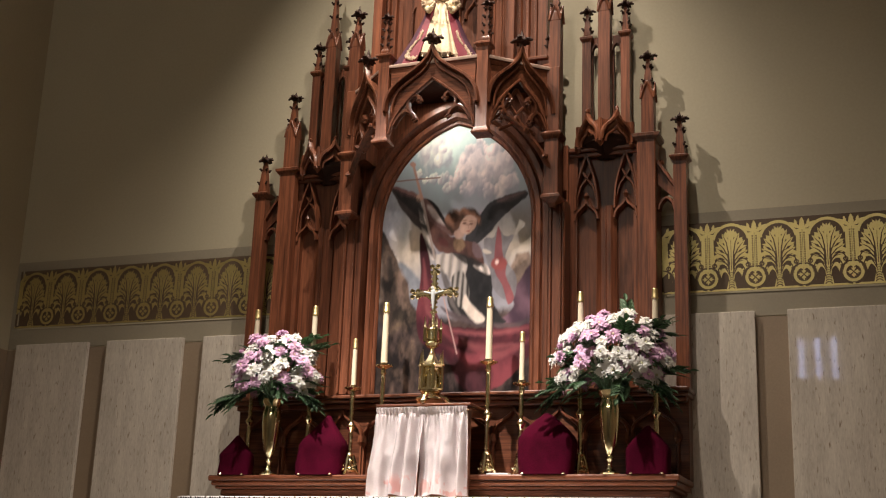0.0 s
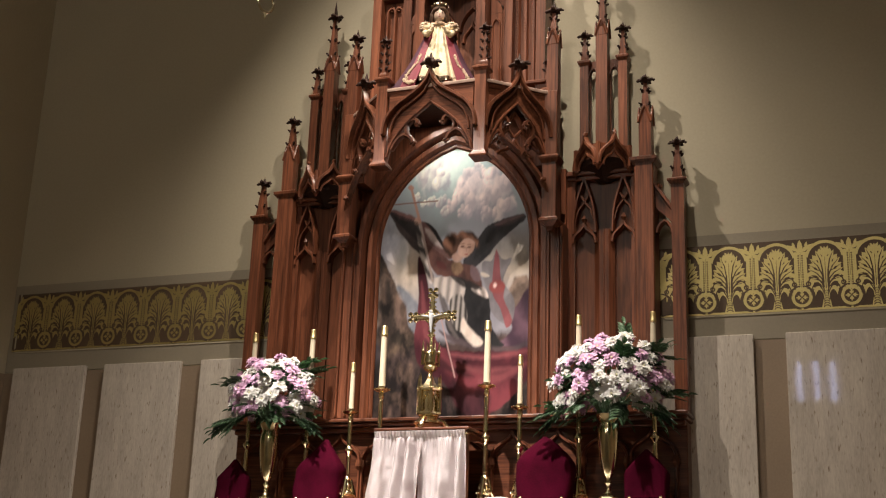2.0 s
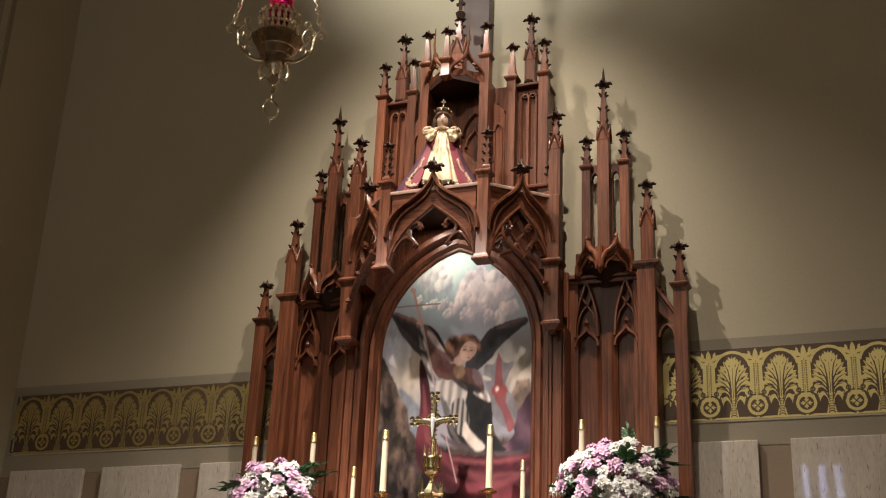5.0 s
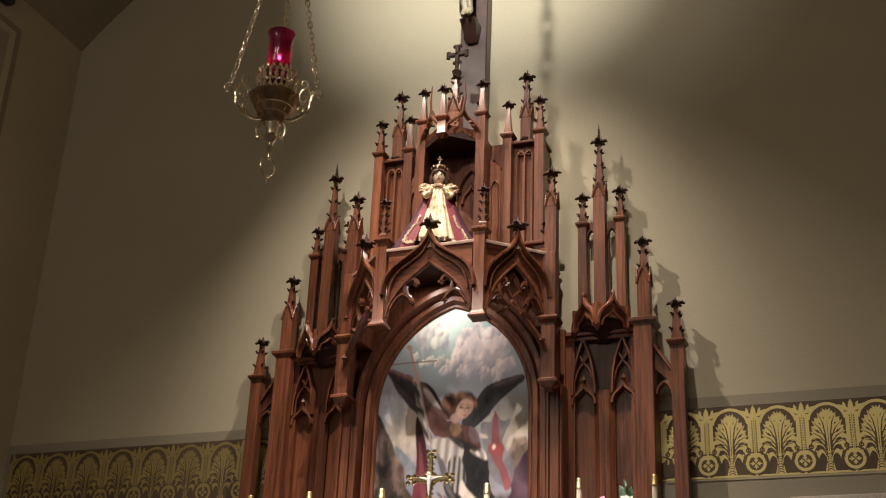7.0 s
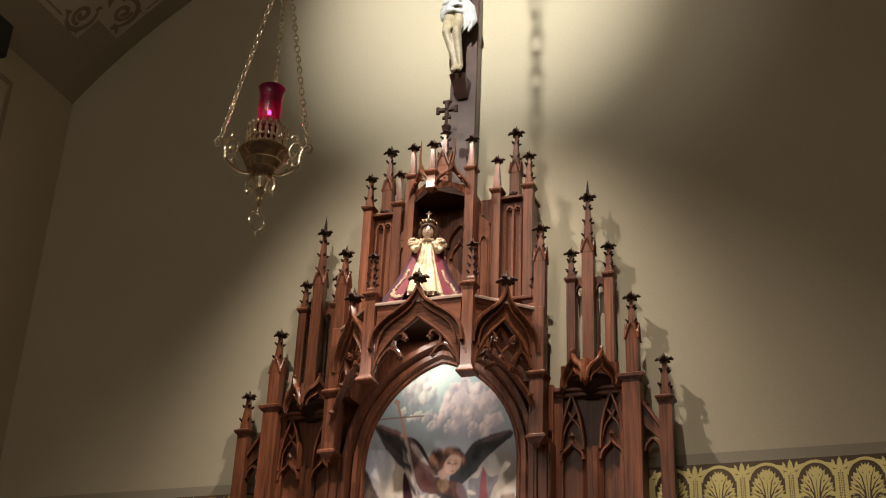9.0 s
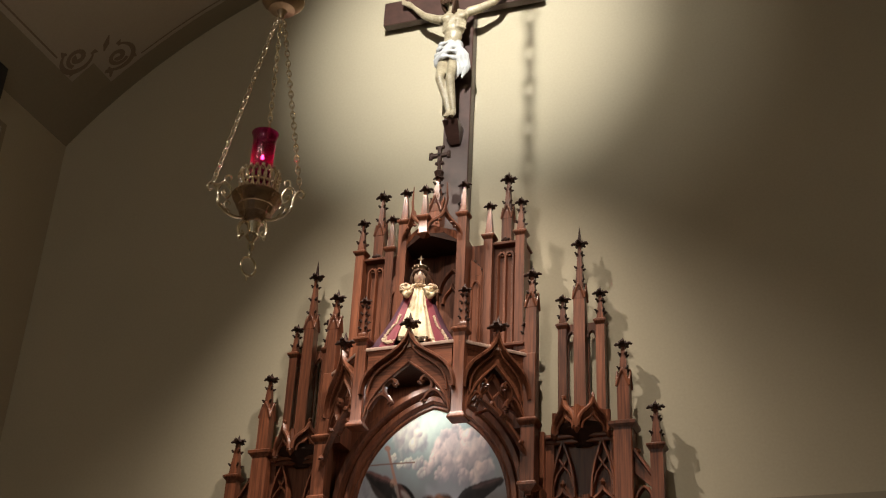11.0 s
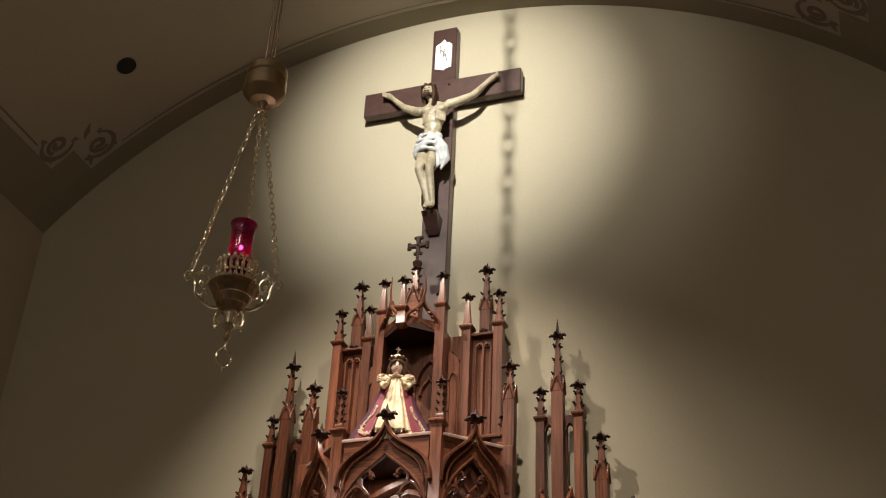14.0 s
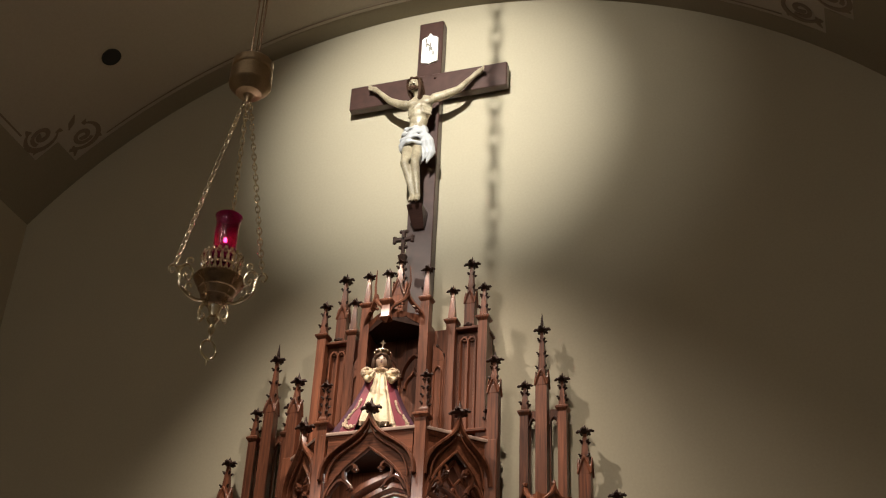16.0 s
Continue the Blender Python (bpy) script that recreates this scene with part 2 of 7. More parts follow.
def sweep(bm, path, out, width, depth, mi=0, closed=False, rounded=True):
    """A moulding along a path on a face: out is the face's normal; half width to each side, depth in front."""
    path = [Vector(p) for p in path]
    out = Vector(out).normalized()
    rings = []
    for i, p in enumerate(path):
        a = path[i - 1] if i or closed else p
        b = path[(i + 1) % len(path)] if i + 1 < len(path) or closed else p
        t = (b - a).normalized()
        s = out.cross(t).normalized() * width
        o = out * depth
        if rounded:
            rings.append([p - s, p - s + o * 0.45, p - s * 0.45 + o, p + s * 0.45 + o, p + s + o * 0.45, p + s])
        else:
            rings.append([p - s, p - s + o, p + s + o, p + s])
    if closed:
        rings.append(rings[0])
    quads(bm, rings, caps=not closed, mi=mi)


def blob(bm, at_, size, mi=0, rough=0.0, sub=1):
    r = bmesh.ops.create_icosphere(bm, subdivisions=sub, radius=1.0)
    for v in r["verts"]:
        c = v.co * (1 + random.uniform(-rough, rough))
        v.co = Vector(at_) + Vector((c.x * size[0], c.y * size[1], c.z * size[2]))
        for f in v.link_faces:
            f.material_index = mi


def tube(bm, pts, radii, sides=8, mi=0, closed=False):
    pts = [Vector(p) for p in pts]
    if not isinstance(radii, (list, tuple)):
        radii = [radii] * len(pts)
    rings, last = [], None
    for i, p in enumerate(pts):
        a = pts[i - 1] if i or closed else p
        b = pts[(i + 1) % len(pts)] if i + 1 < len(pts) or closed else p
        t = (b - a).normalized()
        u = (last - t * last.dot(t)) if last else t.orthogonal()
        u.normalize()
        last = u
        v = t.cross(u)
        rings.append([p + (u * math.cos(k * math.tau / sides) + v * math.sin(k * math.tau / sides)) * radii[i] for k in range(sides)])
    if closed:
        rings.append(rings[0])
    quads(bm, rings, caps=not closed, mi=mi)


def curve(p0, p1, p2, p3, n=12):
    p0, p1, p2, p3 = (Vector(p) for p in (p0, p1, p2, p3))
    return [p0 * (1 - s) ** 3 + p1 * 3 * s * (1 - s) ** 2 + p2 * 3 * s * s * (1 - s) + p3 * s ** 3 for s in (i / n for i in range(n + 1))]


def ogee(a, z0, z1, n=14):
    """An ogee arch from (-a, z0) over (0, z1) to (a, z0), in face coordinates (u, v)."""
    h = z1 - z0
    left = curve((-a, z0, 0), (-a, z0 + 0.62 * h, 0), (-0.10 * a, z0 + 0.50 * h, 0), (0, z1, 0), n)
    return [(p.x, p.y) for p in left] + [(-p.x, p.y) for p in left[-2::-1]]


def pointed(a, zs, rise, n=12):
    """A pointed arch of half width a from (-a, zs)."""
    c = max(0.0, (rise * rise - a * a) / (2 * a))
    r = c + a
    end = math.asin(min(1, rise / r))
    left = [(c - r * math.cos(end * i / n), zs + r * math.sin(end * i / n)) for i in range(n + 1)]
    left[-1] = (0, left[-1][1])
    return left + [(-u, v) for u, v in left[-2::-1]]


def face(o, u):
    """Maps (u, v, n) of an upright face through o, along u, to the world; n is in front."""
    u = Vector((u[0], u[1], 0)).normalized()
    nrm = u.cross(Vector((0, 0, 1)))
    o = Vector((o[0], o[1], 0))
    return (lambda p: o + u * p[0] + Vector((0, 0, p[1])) + nrm * (p[2] if len(p) > 2 else 0)), nrm


def plate(bm, put, curve2, ztop, thick, mi=0):
    """A plate between an arch below and a level edge above."""
    rings = [[put((u, v, 0)), put((u, v, thick)), put((u, ztop, thick)), put((u, ztop, 0))] for u, v in curve2]
    quads(bm, rings, mi=mi)


# ---- the room ----
def wall_face(name, x0, x1, y0, y1, z0, z1, material):
    bm = bmesh.new()
    box(bm, x0, x1, y0, y1, z0, z1)
    return tagged(part(name, bm, material, smooth=0), kind="structure")


HALF, CROWN, RAD = 3.385, 8.59, 4.57
wall_n = wall_face("wall_north", -HALF - 0.3, HALF + 0.3, 0, 0.3, 0, 9.2, PLASTER)
wall_face("wall_west", -HALF - 0.3, -HALF, -14, 0, 0, 8.6, PLASTER)
wall_face("wall_east", HALF, HALF + 0.3, -14, 0, 0, 8.6, PLASTER)
wall_face("wall_south", -HALF - 0.3, HALF + 0.3, -14.3, -14, 0, 9.2, PLASTER)
wall_face("floor", -HALF - 0.3, HALF + 0.3, -14.3, 0.3, -0.2, 0, FLOORING)
wall_face("sanctuary_floor", -HALF, HALF, -3.9, 0, 0, 1.0, FLOORING)


def vault_z(x):
    return CROWN - RAD + math.sqrt(RAD * RAD - x * x)


def vault_strip(bm, xs, y0, y1, drop, thick, mi=0):
    quads(bm, [[(x, y0, vault_z(x) - drop), (x, y1, vault_z(x) - drop), (x, y1, vault_z(x) - drop + thick), (x, y0, vault_z(x) - drop + thick)] for x in xs], mi=mi)


def span(a, b, n):
    return [a + (b - a) * i / n for i in range(n + 1)]


bm = bmesh.new()
vault_strip(bm, span(-HALF, HALF, 48), -14, 0, 0, 0.25)
tagged(part("ceiling", bm, VAULT, smooth=30), kind="structure")
# painted border along the wall and along the springing
bm = bmesh.new()
vault_strip(bm, span(-HALF, HALF, 48), -0.175, -0.001, 0.004, 0.003)
for s in (-1, 1):
    xs = span(s * HALF, s * 3.10, 4)
    vault_strip(bm, xs, -13.9, -0.1755, 0.004, 0.003)
tagged(part("ceiling_border", bm, VAULT_EDGE, smooth=30), kind="structure")

# ---- wall panelling and stencilled frieze ----
PANEL_Z = 3.195
bm = bmesh.new()
box(bm, -HALF + 0.002, HALF - 0.002, -0.006, -0.001, 1.0, 3.165)
part("wall_strip", bm, STRIP, wall_n, "brown strips between the stone panels", smooth=0)
bm = bmesh.new()
box(bm, -HALF + 0.002, HALF - 0.002, -0.005, -0.001, 3.172, 3.80)
part("taupe_border", bm, TAUPE, wall_n, "taupe painted border", smooth=0)


def marble_panel():
    bm = bmesh.new()
    box(bm, -0.299, 0.299, -0.030, 0.0, 0, PANEL_Z - 1.0, bevel=0.003)
    return bm


first = None
for s in (-1, 1):
    for k in range(3):
        x = (-1.486 - 0.752 * k) if s < 0 else (1.458 + 0.773 * k)
        if first is None:
            first = part("marble_panel", marble_panel(), TRAVERTINE, wall_n, "pale vein-cut travertine panel")
            ob = first
        else:
            ob = first.copy()
            scene.collection.objects.link(ob)
        ob.location = (x, -0.007, 1.0)
ob = first.copy()
scene.collection.objects.link(ob)
ob.location = (0.0, -0.007, 1.0)

FRZ0, FRZ1 = 3.322, 3.735
bm = bmesh.new()
box(bm, -HALF + 0.035, HALF - 0.035, -0.008, -0.006, FRZ0, FRZ1)
part("frieze_ground", bm, BROWN, wall_n, "brown ground of the stencilled frieze", smooth=0)


def flat(bm, pts, y=0.0, t=0.002, mi=0):
    """A thin painted shape on the wall: (x, z) outline."""
    a = [bm.verts.new((x, y, z)) for x, z in pts]
    b = [bm.verts.new((x, y - t, z)) for x, z in pts]
    n = len(pts)
    f = bm.faces.new(b)
    f.material_index = mi
    for i in range(n):
        bm.faces.new((a[i], a[(i + 1) % n], b[(i + 1) % n], b[i])).material_index = mi
    return f


def ribbon(bm, pts, w, y=0.0, t=0.002, closed=False):
    pts = [Vector((p[0], y, p[1])) for p in pts]
    w = w if isinstance(w, list) else [w] * len(pts)
    rings = []
    for i, p in enumerate(pts):
        a = pts[i - 1] if i or closed else p
        b = pts[(i + 1) % len(pts)] if i + 1 < len(pts) or closed else p
        d = (b - a).normalized()
        s = Vector((d.z, 0, -d.x)) * w[i]
        o = Vector((0, -t, 0))
        rings.append([p - s, p - s + o, p + s + o, p + s])
    if closed:
        rings.append(rings[0])
    quads(bm, rings, caps=not closed)


def arc(cx, cz, r, a0, a1, n=14, rz=None):
    return [(cx + r * math.cos(radians(a0 + (a1 - a0) * i / n)), cz + (rz or r) * math.sin(radians(a0 + (a1 - a0) * i / n))) for i in range(n + 1)]


def leaf(bm, x, z, ang, ln, wd, y=0.0):
    c, s = math.cos(radians(ang)), math.sin(radians(ang))
    shape = [(0, -0.25), (0.35, -0.95), (0.7, -0.7), (1, 0), (0.7, 0.7), (0.35, 0.95), (0, 0.25)]
    flat(bm, [(x + u * ln * c - v * wd * s, z + u * ln * s + v * wd * c) for u, v in shape], y)


def frieze_motif():
    """One repeat: acanthus palmette under a round arch, with a dashed column on a roundel. Origin at the palmette's foot."""
    bm = bmesh.new()
    per, h = 0.264, FRZ1 - FRZ0
    c = per / 2
    flat(bm, [(-c, 0.0), (c, 0.0), (c, 0.012), (-c, 0.012)], -0.0040)
    ribbon(bm, arc(0, 0.292, 0.0995, 8, 172, 20), 0.0085, -0.0008)
    LOBES = ((0.255, 0, 0.112, 0.019), (0.236, 25, 0.118, 0.021), (0.212, 44, 0.118, 0.021), (0.186, 62, 0.108, 0.020), (0.165, 80, 0.088, 0.016))
    for s in (-1, 1):
        for k, (z, a, ln, wd) in enumerate(LOBES):
            if k or s > 0:
                leaf(bm, 0, z, 90 - s * a, ln, wd * 0.86, -0.0012 - 0.0003 * k)
            for q, turn_, m in ((0.42, 30, 0.50), (0.60, -26, 0.44)):
                leaf(bm, s * q * ln * math.sin(radians(a)), z + q * ln * math.cos(radians(a)), 90 - s * (a + turn_), ln * m, wd * 0.50, -0.0010 - 0.0003 * k - 0.0001 * (s > 0))
        # drooping fronds beside the stem
        for k, (z, x1, z1, x2, z2) in enumerate(((0.165, 0.060, 0.228, 0.112, 0.150), (0.130, 0.050, 0.190, 0.094, 0.092), (0.090, 0.038, 0.142, 0.070, 0.040))):
            ribbon(bm, curve2d((s * 0.008, z), (s * x1 * 0.7, z1), (s * x2 * 0.95, z1), (s * x2, z2)), [0.008, 0.009, 0.0105, 0.011, 0.0115, 0.011, 0.009, 0.007, 0.003], -0.0028 - 0.0004 * k)
            leaf(bm, s * x2 * 0.86, z1 - 0.020, 90 - s * 75, 0.034, 0.009, -0.0030 - 0.0004 * k)
        # links to the column and curls under them
        ribbon(bm, [(s * 0.060, 0.212), (s * (c - 0.030), 0.204)], 0.007, -0.0042)
        ribbon(bm, arc(s * 0.094, 0.150, 0.022, 20 if s > 0 else 160, 230 if s > 0 else -50, 12), [0.003 + 0.0055 * math.sin(math.pi * (i + 1) / 14) for i in range(13)], -0.0044)
        leaf(bm, s * 0.104, 0.168, 90 - s * 60, 0.040, 0.010, -0.0046)
        # half capital above the column
        leaf(bm, s * (c - 0.004), h - 0.072, 90 + s * 58, 0.080, 0.0125, -0.0048)
        leaf(bm, s * (c - 0.030), h - 0.050, 90 + s * 14, 0.036, 0.009, -0.0050)
        # brown crescents round the roundel stay open; gold shoulders beside it
        flat(bm, [(s * (c - 0.001), 0.100), (s * (c - 0.036), 0.128), (s * (c - 0.034), h - 0.075), (s * (c - 0.001), h - 0.070)], -0.0022)
    leaf(bm, c, h - 0.075, 90, 0.072, 0.016, -0.0052)
    ribbon(bm, arc(c, 0.074, 0.048, 0, 360, 28)[:-1], 0.0085, -0.0034, closed=True)
    flat(bm, [(-0.030, 0.0), (0.030, 0.0), (0.017, 0.060), (0.010, 0.26), (-0.010, 0.26), (-0.017, 0.060)], -0.0036)
    for a in range(4):
        leaf(bm, c + 0.004 * math.cos(a * 1.5708), 0.074 + 0.004 * math.sin(a * 1.5708), a * 90, 0.031, 0.0062, -0.0030 - 0.0001 * a)
        leaf(bm, c + 0.010 * math.cos(a * 1.5708), 0.074 + 0.010 * math.sin(a * 1.5708), a * 90 + 40, 0.018, 0.005, -0.0034 - 0.0001 * a)
        leaf(bm, c + 0.010 * math.cos(a * 1.5708), 0.074 + 0.010 * math.sin(a * 1.5708), a * 90 - 40, 0.018, 0.005, -0.0038 - 0.0001 * a)
    n0 = len(bm.faces)
    for s in (-1, 1):
        for k in range(14):
            ribbon(bm, [(c + s * 0.0105, 0.132 + 0.0138 * k), (c + s * 0.0105, 0.140 + 0.0138 * k)], 0.0040, -0.0064)
        for k, (z, a, ln, wd) in enumerate(LOBES[1:]):
            t = radians(a)
            ribbon(bm, [(s * 0.009, z - 0.085), (s * (0.010 + 0.10 * ln * math.sin(t)), z - 0.01), (s * ln * 0.50 * math.sin(t), z + ln * 0.46 * math.cos(t)), (s * ln * 0.86 * math.sin(t), z + ln * 0.86 * math.cos(t))], [0.0020, 0.0036, 0.0030, 0.0010], -0.0064)
        for k, (z, x1, z1, x2, z2) in enumerate(((0.150, 0.058, 0.206, 0.098, 0.140), (0.112, 0.048, 0.168, 0.080, 0.085), (0.070, 0.036, 0.118, 0.056, 0.036))):
            ribbon(bm, curve2d((s * 0.013, z - 0.02), (s * x1 * 0.7, z1), (s * x2 * 0.95, z1), (s * x2, z2)), [0.0016, 0.003, 0.004, 0.0045, 0.0045, 0.004, 0.0035, 0.003, 0.001], -0.0066)
        ribbon(bm, arc(s * 0.094, 0.150, 0.011, 0, 360, 10)[:-1], 0.004, -0.0066, closed=True)
        ribbon(bm, arc(s * c, 0.074, 0.0665, 95 if s > 0 else 85, 265 if s > 0 else -85, 16), [0.002 + 0.0055 * math.sin(math.pi * (i + 1) / 18) for i in range(17)], -0.0068)
    for k in range(7):
        ribbon(bm, arc(0, 0.004 + 0.016 * k, 0.020 - 0.002 * k, 25, 155, 6), 0.0030 - 0.0002 * k, -0.0066)
    ribbon(bm, [(0, 0.12), (0, 0.30)], [0.0022, 0.0012], -0.0066)
    bm.faces.ensure_lookup_table()
    for f in bm.faces[n0:]:
        f.material_index = 1
    return bm


def curve2d(p0, p1, p2, p3, n=8):
    return [(p.x, p.y) for p in curve((*p0, 0), (*p1, 0), (*p2, 0), (*p3, 0), n)]


first = None
for s in (-1, 1):
    for k in range(8):
        if first is None:
            bm = frieze_motif()
            bm.transform(Matrix.Diagonal((1, 0.22, 1, 1)))
            first = part("stencil_motif", bm, [GOLD, BROWN], wall_n, "gold palmette stencil", smooth=0)
            ob = first
        else:
            ob = first.copy()
            scene.collection.objects.link(ob)
        ob.location = (s * (1.632 + 0.264 * (k - 1)), -0.0082, FRZ0)
bm = bmesh.new()
for s in (-1, 1):
    box(bm, s * 2.29 - 1.03, s * 2.29 + 1.03, -0.0085, -0.006, FRZ0 - 0.012, FRZ0 - 0.002)
    box(bm, s * 3.325 - 0.006, s * 3.325 + 0.006, -0.0085, -0.006, FRZ0 - 0.001, FRZ1)
part("frieze_line", bm, PLASTER, wall_n, "pale line under the frieze", smooth=0)

# ---- the oak retable ----
def fused(bm, voxel, rounds=2):
    """Welds overlapping solids of a bmesh into one skin."""
    me = bpy.data.meshes.new("tmp")
    bm.to_mesh(me)
    bm.free()
    ob = new("tmp", me)
    m = ob.modifiers.new("weld", "REMESH")
    m.mode, m.voxel_size = "VOXEL", voxel
    sm = ob.modifiers.new("soft", "SMOOTH")
    sm.factor, sm.iterations = 0.5, rounds
    out = bmesh.new()
    ev = ob.evaluated_get(bpy.context.evaluated_depsgraph_get())
    out.from_mesh(ev.to_mesh())
    bpy.data.objects.remove(ob)
    return out


retable = thing("retable", (0, -0.2, 2.25), "tall carved dark oak Gothic retable with pinnacles above an altar", "retable")


def finial_mesh(bm, x, y, z, r, spike):
    """A leafy finial: four long curling leaves with ragged tips, four short ones between, a knop and a point."""
    for k in range(8):
        a = k * math.pi / 4
        long_ = 1.0 if k % 2 == 0 else 0.72
        for q, h, w in ((0.40, 0.02, 0.31), (0.70, 0.12, 0.30), (0.96, 0.00, 0.235)):
            blob(bm, (x + r * q * long_ * math.cos(a), y + r * q * long_ * math.sin(a), z + r * (h - 0.14 * (k % 2))), (r * w, r * w, r * w * 0.72), rough=0.28)
        c, s = math.cos(a), math.sin(a)
        tube(bm, [(x + r * 0.72 * long_ * c, y + r * 0.72 * long_ * s, z + r * 0.10), (x + r * 0.92 * long_ * c, y + r * 0.92 * long_ * s, z + r * 0.40)], [r * 0.13, r * 0.04], 5)
    blob(bm, (x, y, z + r * 0.14), (r * 0.40, r * 0.40, r * 0.46))
    blob(bm, (x, y, z - r * 0.30), (r * 0.30, r * 0.30, r * 0.22))
    taper(bm, x, y, [(r * 0.16, z), (r * 0.18, z + spike * 0.35), (0.0015, z + spike)])


def pinnacle(x, y, z0, zcap, ztip, w, parent=None, gablet=False, rows=2, capw=1.45, fin=1.0, spike=None, light=False):
    """A square shaft with a cap or gablets, a tapered crocketed spire and a leafy finial. w: half width."""
    parent = parent or retable
    bm = bmesh.new()
    taper(bm, x, y, [(w, z0), (w, zcap - 0.03)])
    post = part("pinnacle_shaft", bm, OAK, parent)
    bm = bmesh.new()
    if gablet:
        rise = w * 2.3
        taper(bm, x, y, [(w, zcap - 0.03), (w * 0.98, zcap), (w * 0.70, zcap + rise * 0.55)])
        for k in range(4):
            m = Matrix.Translation((x, y, 0)) @ Matrix.Rotation(k * math.pi / 2, 4, "Z")
            for s in (-1, 1):
                sweep(bm, [m @ Vector((s * w * 1.12, -w, zcap - 0.03)), m @ Vector((s * w * 0.55, -w, zcap + rise * 0.42)), m @ Vector((0, -w, zcap + rise))],
                      m.to_3x3() @ Vector((0, -1, 0)), w * 0.18, w * 0.25)
            vs = [bm.verts.new(m @ Vector(p)) for p in ((-w, -w * 1.0, zcap - 0.03), (w, -w * 1.0, zcap - 0.03), (0, -w * 1.0, zcap + rise * 0.9), (0, -w * 0.2, zcap + rise * 0.9))]
            for f in ((0, 1, 2), (1, 3, 2), (0, 2, 3)):
                bm.faces.new([vs[i] for i in f])
        part("gablet", fused(bm, 0.0035, 1), OAK, post)
        base_w, zs = w * 0.72, zcap + rise * 0.25
    else:
        c = w * capw
        taper(bm, x, y, [(w * 1.02, zcap - 0.034), (c, zcap - 0.016), (c * 1.04, zcap - 0.012), (c * 1.04, zcap - 0.002), (w * 0.95, zcap + 0.010)])
        part("moulded_cap", bm, OAK, post)
        base_w, zs = w * 0.80, zcap
    zf = ztip - (spike or 0.05)
    bm = bmesh.new()
    taper(bm, x, y, [(base_w, zs), (base_w, zs + 0.012), (base_w * 0.34, zf), (base_w * 0.30, zf + 0.004)])
    spire = part("spire", bm, OAK_GLOSS if light else OAK, post)
    if rows:
        for i in range(rows):
            s = (i + 0.75) / (rows + 0.5)
            zz, ww = zs + (zf - zs) * s, base_w * (1 - 0.66 * s)
            for k in range(4):
                a = math.pi / 4 + k * math.pi / 2
                q = ww * 1.414 + 0.004
                bm = bmesh.new()
                blob(bm, (x + q * math.cos(a), y + q * math.sin(a), zz), (0.0095, 0.0095, 0.011), rough=0.25)
                blob(bm, (x + (q + 0.009) * math.cos(a), y + (q + 0.009) * math.sin(a), zz + 0.007), (0.008, 0.008, 0.007), rough=0.25)
                part("crocket", bm, OAK_DARK, spire)
    bm = bmesh.new()
    finial_mesh(bm, x, y, zf, 0.046 * fin, spike or 0.05)
    bm = fused(bm, 0.0040, 1)
    part("finial", bm, OAK_DARK, spire, "dark leafy carved finial")
    return post


# base zone with a blind arcade, and its ledge
bm = bmesh.new()
box(bm, -1.40, 1.40, -0.15, -0.03, 2.25, 2.69, 0.004)
part("base_panel", bm, OAK_H, retable)
for (d, a, b, name) in ((0.20, 2.67, 2.70, "lower_ledge_moulding"), (0.235, 2.70, 2.722, "ledge_moulding"), (0.25, 2.722, 2.745, "ledge")):
    bm = bmesh.new()
    box(bm, -1.30 - d * 0.48, 1.30 + d * 0.48, -d, -0.031, a, b - 0.0005, 0.006)
    part(name, bm, OAK_H, retable)
for k in range(10):
    x = -1.215 + 0.27 * k
    bm = bmesh.new()
    for arch_ in (ogee(0.125, 2.50, 2.665),):
        sweep(bm, [(x + u, -0.15, v) for u, v in arch_], (0, -1, 0), 0.012, 0.03)
    for s in (-1, 1):
        sweep(bm, [(x + s * 0.125, -0.15, 2.25), (x + s * 0.125, -0.15, 2.50)], (0, -1, 0), 0.010, 0.025)
        taper(bm, x + s * 0.125, -0.165, [(0.006, 2.44), (0.02, 2.47), (0.016, 2.51)], 6)
    part("blind_arch", bm, OAK, retable)

# centre body, painting opening and its mouldings
bm = bmesh.new()
box(bm, -0.70, 0.70, -0.13, -0.02, 2.745, 4.25, 0.003)
box(bm, -0.625, 0.625, -0.129, -0.021, 4.2495, 4.66, 0.003)
part("centre_panel", bm, OAK, retable)
PIC_A, PIC_Z0, PIC_ZS, PIC_R = 0.487, 2.752, 3.80, 0.645


def arch_path(off, d):
    c = (PIC_R ** 2 - PIC_A ** 2) / (2 * PIC_A)
    r = c + PIC_A + off
    end = math.acos(c / r)
    left = [(c - r * math.cos(end * i / 16), PIC_ZS + r * math.sin(end * i / 16)) for i in range(17)]
    left[-1] = (0, left[-1][1])
    pts = [(-PIC_A - off, 2.748)] + left + [(-u, v) for u, v in left[-2::-1]] + [(PIC_A + off, 2.748)]
    return [(u, -d, v) for u, v in pts]


for off, d, w, h in ((0.012, 0.150, 0.014, 0.018), (0.052, 0.150, 0.030, 0.046), (0.110, 0.150, 0.034, 0.086)):
    bm = bmesh.new()
    sweep(bm, arch_path(off, d), (0, -1, 0), w, h)
    part("frame_moulding", bm, OAK, retable)

